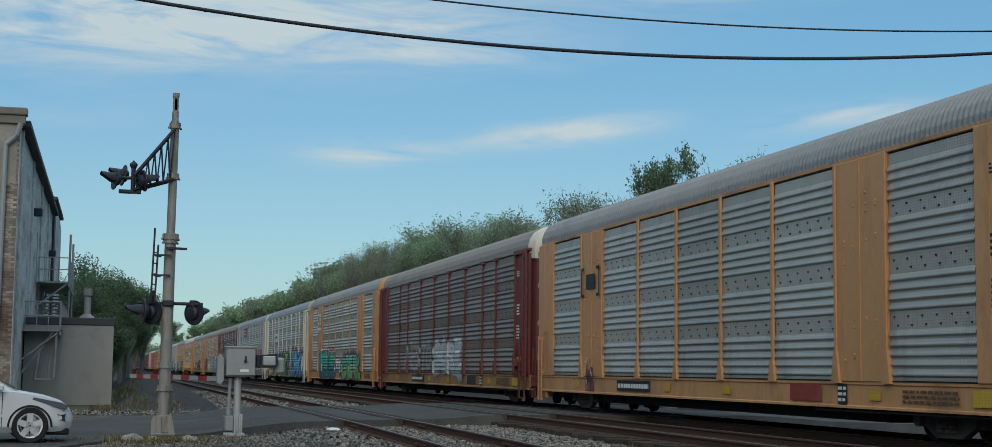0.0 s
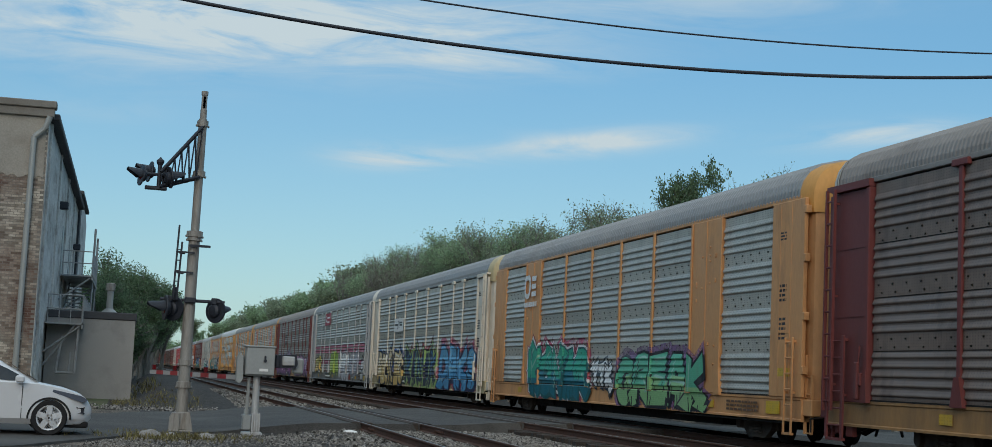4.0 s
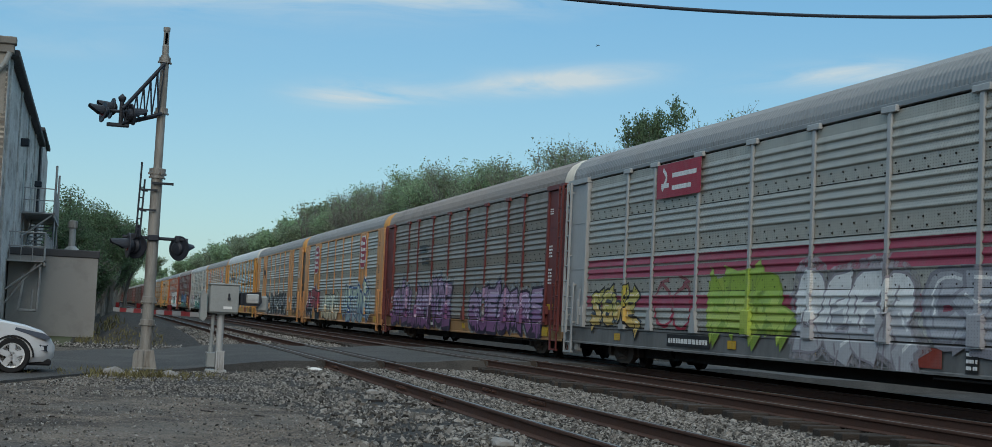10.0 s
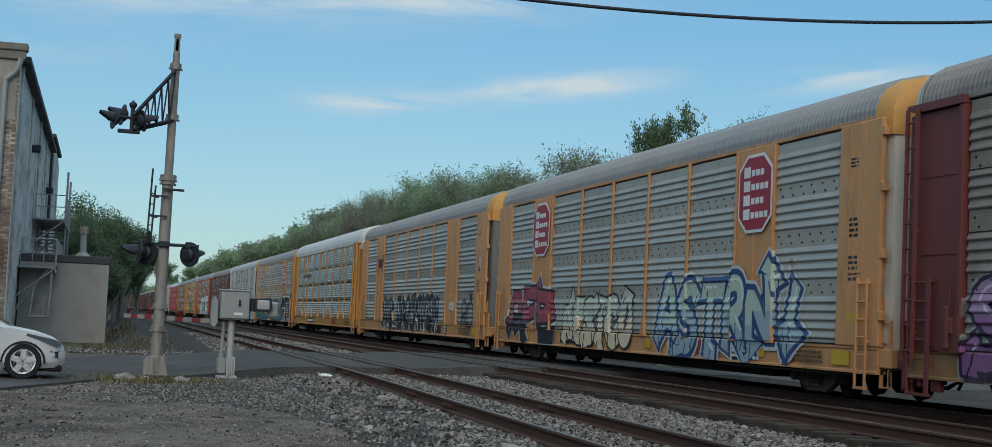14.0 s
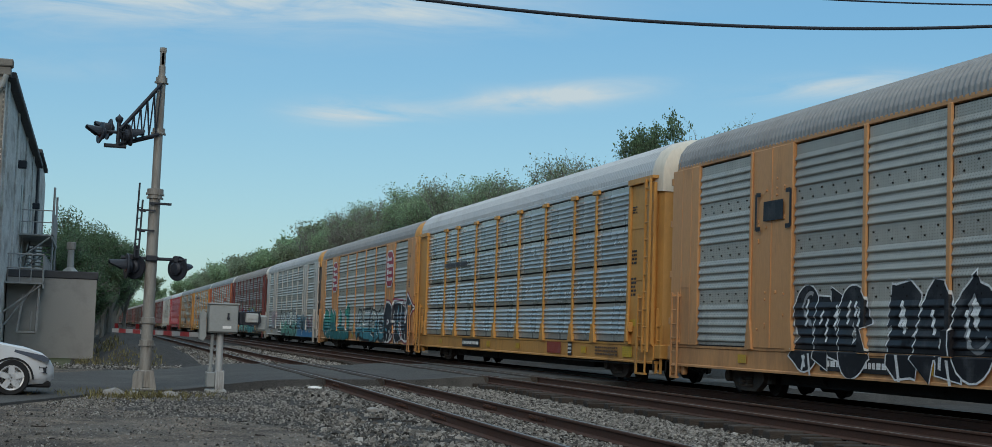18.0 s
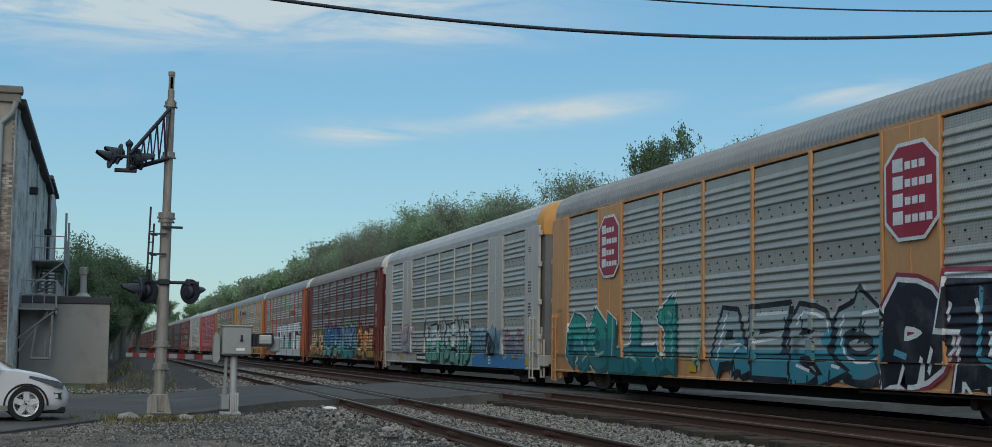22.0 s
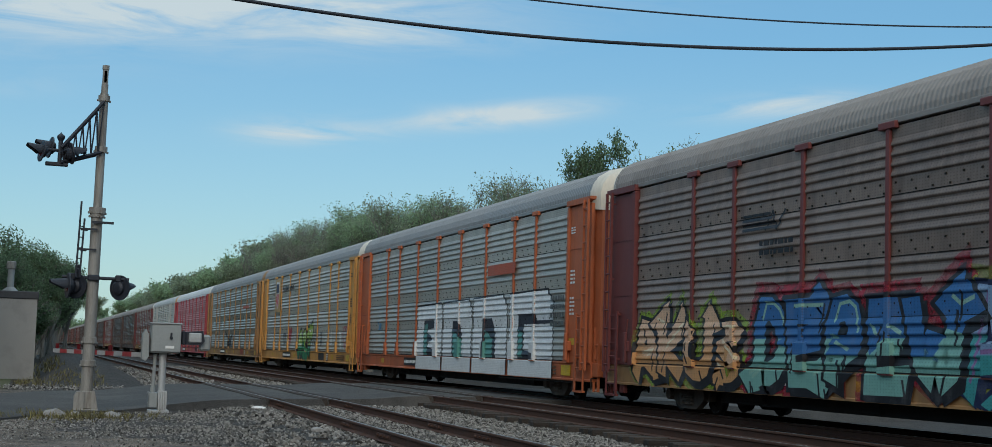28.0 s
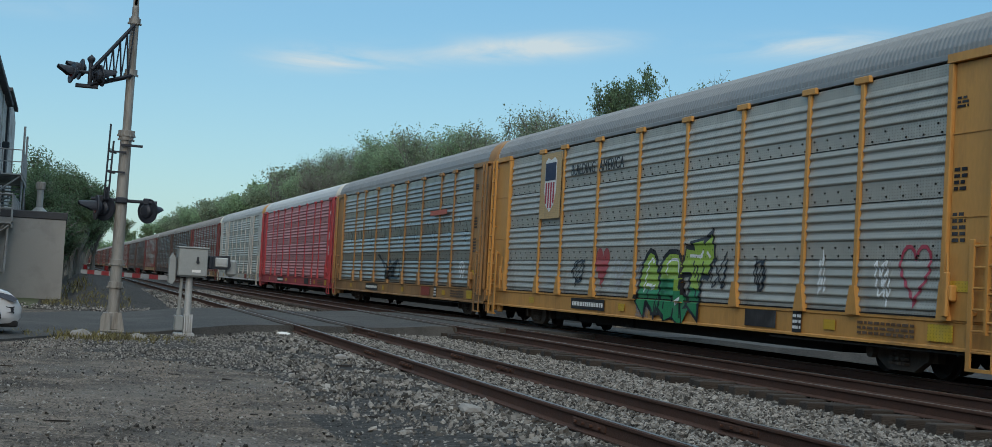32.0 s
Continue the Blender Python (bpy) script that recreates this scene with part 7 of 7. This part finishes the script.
    line_mark(4, [rounded([(0.15, 0.75), (0.1, 1.5), (0.25, 1.9), (0.6, 2.15), (0.95, 1.9), (1.1, 1.5), (1.05, 0.75), (0.6, 0.62), (0.15, 0.75)], 3), [(0.3, 1.95), (0.6, 1.8), (0.9, 1.95)], [(0.15, 1.35), (0.6, 1.2), (1.05, 1.35)]], -10.25, BLACK, 0.09, "graffiti_tag", "black outline of a spray can")
    # brown car with purple pieces
    for car in (5, 11):
        line_mark(car, [[(0.0, 3.98 - 0.09 * i), (1.15 + 0.1 * i, 3.98 - 0.09 * i)] for i in range(4)] + [[(1.0, 3.66), (1.25, 4.02), (1.45, 3.66), (1.75, 4.02)]], 6.55, BLACK, 0.055, "emblem", "black striped emblem")
        bars(car, 5.7, 4.3, 3.15, 3.5, 2, BLACK, 40, name="emblem_lettering", label="black bars of lettering")
    pc = ((0.025, 0.012, 0.035), (0.36, 0.23, 0.36), (0.24, 0.1, 0.23), (0.62, 0.5, 0.62), (0.42, 0.44, 0.45))
    graffiti(5, 11.9, 7.3, 0.7, 2.3, "SNEL", pc, 41, "purple graffiti with black rims", 0.33, edge=0.2)
    graffiti(5, 7.0, 0.5, 0.66, 2.45, "AMNOE", pc, 42, "purple graffiti with black rims", 0.33, edge=0.2)
    graffiti(5, -2.4, -11.6, 0.62, 2.1, "QUESARE", pc, 43, "large purple graffiti with lilac lights", 0.33, edge=0.2)
    # yellow car with two octagons
    octagon(6, 8.95, 7.15, 3.3, 4.97)
    octagon(6, -7.2, -8.9, 3.3, 4.97)
    graffiti(6, 11.8, 6.6, 0.54, 2.3, "AFE", (BLACK, (0.36, 0.07, 0.09), (0.02, 0.02, 0.03), PINK, WHITE_INK), 51, "red and black graffiti", 0.24, halo=False, rim=(0.6, 0.58, 0.58), edge=0.2, shade=False)
    graffiti(6, 5.6, -0.4, 0.56, 2.1, "NESTCO", (BLACK, (0.52, 0.56, 0.46), CREAM, WHITE_INK, (0.3, 0.36, 0.3)), 52, "cream graffiti with black rims", 0.46, halo=False, soft=True, edge=0.14)
    graffiti(6, -2.2, -10.4, 0.56, 2.5, "ASTRN!", ((0.025, 0.07, 0.2), (0.5, 0.6, 0.5), (0.34, 0.46, 0.5), WHITE_INK, PEACH), 53, "blue and pale green graffiti on a pink cloud", 0.26, soft=True, edge=0.36, rim=(0.6, 0.62, 0.6))
    # second bracket car
    line_mark(7, [[(0.0, 4.2), (0.0, 3.45)], [(0.0, 4.18), (0.22, 4.18)], [(0.0, 3.47), (0.22, 3.47)], [(1.6, 4.2), (1.6, 3.45)], [(1.38, 4.18), (1.6, 4.18)], [(1.38, 3.47), (1.6, 3.47)]], 8.6, BLACK, 0.09, "emblem", "black bracket emblem")
    flat(7, 8.25, 7.35, 3.62, 4.02, BLACK, "emblem_bar", "dark bar of lettering")
    kc = (WHITE_INK, BLACK, BLACK, (0.3, 0.3, 0.3), WHITE_INK)
    for a, b, n, s in ((6.9, 4.1, "SNC", 61), (3.4, -0.9, "ZAOE", 62), (-1.2, -5.6, "CUKU", 63)):
        graffiti(7, a, b, 0.58, 2.3, n, kc, s, "black throw-up letters with white rims", 0.6, halo=False, soft=True, edge=0.06, flare=False)
    scribble(7, -7.4, -9.2, 1.5, 1.95, WHITE_INK, 64, 0.06, 12, "white sprayed tag")
    graffiti(7, -9.7, -11.6, 0.9, 2.0, "RO", ((0.16, 0.17, 0.17), BLACK, BLACK, BLACK, BLACK), 65, "black outlined tag", 0.1, halo=False)
    scribble(7, -12.2, -13.0, 3.0, 3.7, WHITE_INK, 66, 0.06, 9, "white sprayed tag")
    # octagon car
    octagon(9, 8.75, 7.05, 3.15, 4.85)
    octagon(9, -7.15, -8.95, 3.1, 4.8)
    graffiti(9, 11.8, 2.6, 0.6, 2.2, "ROLLI", ((0.008, 0.1, 0.1), (0.02, 0.3, 0.24), (0.02, 0.18, 0.2), MINT, (0.3, 0.5, 0.45)), 71, "teal graffiti with white rims", 0.4, halo=False, rim=WHITE_INK, edge=0.1)
    scribble(9, 2.4, 1.1, 0.7, 1.7, MINT, 72, 0.08, 8, "mint green sprayed tag")
    graffiti(9, 0.9, -6.9, 0.58, 2.2, "AERO", (BLACK, (0.3, 0.35, 0.34), (0.05, 0.26, 0.33), WHITE_INK, BLACK), 73, "black rimmed grey and turquoise graffiti", 0.3, halo=False, edge=0.26, rim=(0.4, 0.42, 0.4))
    graffiti(9, -7.0, -12.6, 0.56, 2.45, "DTU", (WHITE_INK, (0.015, 0.014, 0.025), (0.012, 0.012, 0.02), (0.1, 0.35, 0.45), CRIMSON), 74, "huge black graffiti with white rims", 0.46, halo=False, edge=0.12, rim=(0.3, 0.04, 0.07), shade=False)
    # silver car
    wash(10, 3.8, -4.6, 0.55, 1.25, (0.18, 0.42, 0.34), 81, solid=True)
    wash(10, -4.6, -11.9, 0.55, 1.0, (0.05, 0.22, 0.46), 82, solid=True)
    wash(10, -4.6, -11.9, 0.95, 1.65, (0.1, 0.32, 0.5), 88, "blue spray fading upwards")
    wash(10, -4.4, -9.0, 1.2, 2.0, (0.2, 0.42, 0.52), 83, "pale blue spray cloud")
    wash(10, -9.2, -11.9, 1.1, 1.8, (0.45, 0.22, 0.26), 84, "pink spray cloud")
    graffiti(10, 11.4, 6.2, 1.0, 2.2, "LOEC", ((0.33, 0.25, 0.28), (0.5, 0.4, 0.42), (0.4, 0.44, 0.46), WHITE_INK, PINK), 85, "pale pink and white tags", 0.22, halo=False)
    graffiti(10, 3.8, -4.2, 0.66, 2.2, "HENSEND", (BLACK, (0.55, 0.6, 0.58), (0.16, 0.42, 0.34), WHITE_INK, MINT), 86, "white graffiti with heavy black outlines", 0.34, halo=False, edge=0.2)
    scribble(10, -6.0, -8.8, 0.7, 2.0, BLACK, 87, 0.07, 14, "black spray lines over blue paint")
    # brown car with many colours
    graffiti(11, 12.1, 6.6, 0.62, 2.1, "AKUS", (BLACK, PEACH, (0.6, 0.3, 0.12), CREAM, LIME), 91, "peach graffiti on a lime cloud", 0.33, edge=0.2)
    graffiti(11, 6.1, -0.7, 0.58, 2.4, "DEPEW", (BLACK, (0.03, 0.14, 0.36), (0.2, 0.42, 0.36), MINT, CRIMSON), 92, "blue and mint graffiti with black rims", 0.33, edge=0.2)
    graffiti(11, -0.8, -6.2, 0.58, 2.5, "ASEA", (NAVY, (0.2, 0.3, 0.45), (0.05, 0.3, 0.3), LILAC, (0.3, 0.34, 0.06)), 93, "teal graffiti with lilac lights", 0.32, edge=0.2)
    graffiti(11, -6.3, -11.9, 0.62, 2.25, "ORE", (BLACK, ORANGE, (0.5, 0.25, 0.05), CREAM, (0.3, 0.08, 0.04)), 94, "orange graffiti with black rims", 0.33, edge=0.2)
    # orange car with huge white letters
    blocks = [(4.0, 0.5, 2.86), (0.4, -3.1, 2.9), (-3.2, -6.8, 2.95), (-6.95, -10.9, 2.99)]
    # counters: across the letter (0 to 1) and up it (0 to 1)
    e_hole = [(.3, .2), (.66, .2), (.66, .3), (.46, .34), (.46, .4), (.62, .44), (.62, .5), (.46, .54), (.46, .6), (.68, .62), (.68, .74), (.3, .74)]
    d_hole = [(.34, .2), (.68, .2), (.68, .52), (.56, .7), (.34, .7)]
    g_hole = [(.22, .2), (.6, .2), (.6, .27), (.36, .3), (.36, .6), (.98, .6), (.98, .64), (.64, .64), (.6, .72), (.22, .72)]
    holes = [e_hole, d_hole, d_hole, g_hole]
    teals = [[(.32, .22), (.44, .22), (.44, .7), (.32, .66)], [(.38, .2), (.68, .2), (.68, .44), (.38, .56)], [(.38, .2), (.6, .2), (.6, .44), (.38, .56)], [(.24, .22), (.33, .22), (.33, .5), (.24, .54)]]
    for i, ((a, b, top), hole, teal) in enumerate(zip(blocks, holes, teals)):
        bm = bm_new()
        W, H = a - b, top - 0.56
        cut_w = (0.0, 0.06, 0.08, 0.1)[i]
        for j, (inset, col) in enumerate(((0.0, 0), (0.055, 1))):
            p = [(a - inset, 0.56), (b + inset, 0.56), (b + inset, top - inset - 0.18 - 2 * cut_w), (b + inset + W * (0.04 + cut_w), top - inset), (a - inset, top - inset - 0.05)]
            f = bm.faces.new([bm.verts.new((-SIDE - 0.004 - 0.003 * j, y, z)) for y, z in p])
            f.material_index = col
        for j, (pts, col) in enumerate(((hole, 2), (teal, 3))):
            f = bm.faces.new([bm.verts.new((-SIDE - 0.01 - 0.003 * j, a - u * W, 0.56 + v * H)) for u, v in pts])
            f.material_index = col
        lay(bm, "graffiti", [BLACK, (0.72, 0.73, 0.72), (0.02, 0.022, 0.035), (0.1, 0.3, 0.26)], 12, "huge white block letter with a teal counter")
    bars(12, -10.75, -11.8, 1.9, 2.8, 4, (0.1, 0.11, 0.11), 101, x=-SIDE - 0.05, label="dark small tags")
    flat(12, -4.9, -7.6, 3.5, 3.82, (0.45, 0.09, 0.04), "name_bar", "orange name bar")
    scribble(12, 10.6, 9.4, 1.9, 2.3, SKYBLUE, 102, 0.06, 8)
    # shield car
    flat(13, 8.8, 7.0, 3.12, 4.98, (0.55, 0.36, 0.16), "emblem_board", "tan board carrying a shield")
    bm = bm_new()
    prism(bm, [(8.4, 4.75), (8.2, 4.85), (7.9, 4.78), (7.6, 4.85), (7.4, 4.75), (7.38, 3.9), (7.55, 3.5), (7.9, 3.3), (8.25, 3.5), (8.42, 3.9)], "x", -SIDE - 0.076, -SIDE - 0.07)
    part("shield", bm, ink(WHITE_INK), CARS[13], "white shield")
    flat(13, 8.36, 7.44, 4.2, 4.7, NAVY, "shield_chief", "dark blue head of the shield", x=-SIDE - 0.08)
    for i in range(4):
        flat(13, 8.3 - 0.22 * i, 8.19 - 0.22 * i, 3.55 if i in (0, 3) else 3.42, 4.14, CRIMSON, "shield_stripe", "red stripe", x=-SIDE - 0.08)
    for word, y in (("BUILDING", 6.2), ("AMERICA", 3.98)):
        cu = bpy.data.curves.new("lettering", "FONT")
        cu.body, cu.size, cu.extrude, cu.space_character = word, 0.42, 0.004, 1.02
        cu.materials.append(ink(BLACK))
        o = new("lettering", cu)
        o.parent = CARS[13]
        o.matrix_basis = pose(-SIDE - 0.05, y, 4.24, 90, 0, -90)
        o["label"] = "black slogan lettering"
    graffiti(13, 1.0, -3.0, 0.6, 2.25, "ART", (BLACK, LIME, (0.03, 0.25, 0.1), WHITE_INK, BLACK), 111, "green and black graffiti", 0.36, halo=False, soft=True)
    wash(13, 1.0, 0.2, 0.6, 1.9, (0.35, 0.34, 0.36), 112, "grey painted patch")
    heart(13, 4.0, 3.0, 1.25, 2.3, (0.4, 0.06, 0.06), True)
    heart(13, -10.7, -11.6, 1.25, 2.2, (0.45, 0.06, 0.09), False)
    for a, b, c, s in ((6.0, 4.6, BLACK, 113), (2.9, 1.4, (0.5, 0.5, 0.5), 114), (-3.1, -4.1, BLACK, 115), (-5.1, -6.0, BLACK, 116), (-7.8, -8.5, WHITE_INK, 117), (-9.8, -10.6, WHITE_INK, 118)):
        scribble(13, a, b, 1.15, 2.15, c, s, 0.05, 9)
    scribble(14, 3.9, -1.8, 0.9, 2.2, BLACK, 121, 0.08, 16)
    scribble(14, -9.8, -11.5, 1.2, 2.1, WHITE_INK, 122, 0.08, 9)
    flat(14, -6.0, -8.5, 3.6, 3.78, (0.5, 0.12, 0.08), "name_bar", "red name bar")
    bars(8, 8.7, 5.2, 3.55, 3.85, 1, (0.05, 0.05, 0.06), 131, x=-SIDE - 0.05, name="emblem_lettering", label="dark bars of lettering")
    # plates and reflectors along the sills
    xs = -SIDE - 0.006
    for n, kind in enumerate(ORDER):
        if n > 17:
            break
        rs = random.Random(200 + n)
        pl = flat(n, 5.75, 3.2, 0.66, 0.94, (0.02, 0.02, 0.022), "number_plate", "black plate with pale number bars", x=xs)
        bars(n, 5.65, 3.3, 0.7, 0.9, 1, WHITE_INK, n, x=xs - 0.007, label="pale number bars")
        for y in (9.5, 2.2, -1.5, -8.2):
            flat(n, y, y - 0.42, 0.7, 0.88, (0.6, 0.36, 0.02), "reflector", "yellow reflector patch", x=xs)
        flat(n, -4.95, -6.3, 0.64, 0.97, (0.03, 0.025, 0.025) if n % 2 else (0.3, 0.05, 0.03), "sill_mark", "dark maker's bar", x=xs)
        flat(n, -7.0, -7.35, 0.6, 0.99, (0.02, 0.02, 0.02), "test_panel", "black test panel", x=xs)
        bars(n, -7.02, -7.33, 0.64, 0.96, 3, WHITE_INK, n + 7, x=xs - 0.007)
        bars(n, -9.4, -11.2, 0.66, 0.92, 3, (0.12, 0.07, 0.04), n + 3, x=xs)
        flat(n, -11.6, -12.3, 0.66, 0.93, (0.62, 0.4, 0.03), "warning_label", "yellow warning label", x=xs)
        flat(n, -12.2, -12.8, 1.45, 1.62, (0.62, 0.4, 0.03), "warning_label", "yellow warning label", x=-SIDE - 0.03)
        dark = ORDER[n] not in ("BR", "BX", "OR", "RD")
        bars(n, -12.2, -12.55, 3.0, 3.4, 4, BLACK if dark else WHITE_INK, n + 5, x=-SIDE - 0.03)
        bars(n, -12.2, -12.55, 2.2, 2.7, 5, BLACK if dark else WHITE_INK, n + 6, x=-SIDE - 0.03)
        bars(n, -12.2, -12.5, 4.3, 4.5, 3, BLACK if dark else WHITE_INK, n + 9, x=-SIDE - 0.03)


all_marks()



# ---- birds crossing the sky ----
feather = mat("dark_feathers", (0.03, 0.03, 0.034), 0.8, var=0.3, bump=0.1)
BIRD_PATHS = [
    [(0.0, -103.59, 40.96, 17.66), (7.5, 4.72, 103.59, 17.66), (8.0, 11.94, 107.76, 19.72), (8.5, 19.28, 111.49, 21.70), (9.5, 33.92, 118.02, 24.52), (10.5, 48.25, 129.24, 25.01), (11.5, 62.59, 139.82, 24.80), (32.0, 356.42, 356.68, 28.90)],
    [(0.0, -121.08, -36.91, 19.96), (12.0, 23.02, 66.54, 16.19), (12.5, 29.02, 70.85, 16.04), (13.0, 35.45, 74.74, 15.75), (13.5, 42.07, 78.18, 15.92), (32.0, 287.15, 205.34, 22.20)],
    [(0.0, -119.48, -4.43, 38.04), (12.0, 26.41, 73.95, 16.45), (12.5, 32.48, 77.22, 15.55), (13.0, 39.62, 81.67, 16.12), (13.5, 46.24, 84.94, 17.00), (32.0, 290.95, 205.98, 49.53)],
]
BIRDS = []


def bird():
    """A small dark bird: x forward, wings to both sides."""
    t = thing("bird", pose(0, 0, 30), "small dark bird flying over the tracks", "bird", "birds in the sky")
    bm = bm_new()
    lathe(bm, [(0.004, -0.13), (0.02, -0.1), (0.04, -0.02), (0.042, 0.03), (0.025, 0.08), (0.028, 0.105), (0.016, 0.13), (0.003, 0.15)], pose(0, 0, 0, 0, 90, 0), 10)
    part("body", bm, feather, t, smooth=True)
    bm = bm_new()
    prism(bm, [(-0.1, -0.012), (-0.21, -0.045), (-0.22, 0.045), (-0.1, 0.012)], "z", -0.004, 0.006)
    part("tail", bm, feather, t)
    wings = []
    for s in (-1, 1):
        bm = bm_new()
        prism(bm, [(0.06, 0.0), (0.075, s * 0.11), (0.02, s * 0.24), (-0.03, s * 0.23), (-0.045, s * 0.1), (-0.05, 0.0)], "z", -0.004, 0.006)
        wings.append(part("wing", bm, feather, t, m=pose(0, s * 0.02, 0.015)))
    BIRDS.append((t, wings))


for _ in BIRD_PATHS:
    bird()


# ---- motion of the train ----
def travelled(t):
    return 12.0 * t - 0.0188 * t * t + 0.000081 * t ** 3


def motions():
    times = [0, 2, 4, 6, 8, 10, 12, 14, 16, 18, 20, 22, 24, 26, 28, 30, 32]
    for n, car in enumerate(CARS):
        walk(car, [(t, pose(TRACK_X, CENTRES[n] - travelled(t), 0)) for t in times])
    for n, ((b, wings), rows) in enumerate(zip(BIRDS, BIRD_PATHS)):
        way = math.degrees(math.atan2(rows[3][2] - rows[2][2], rows[3][1] - rows[2][1]))
        walk(b, [(t, pose(x, y, z, 0, 0, way)) for t, x, y, z in rows])
        for s, w in zip((-1, 1), wings):
            walk(w, [(0.2 * k, pose(0, s * 0.02, 0.015, s * (34 if (k + n) % 2 else -26))) for k in range(161)])


motions()
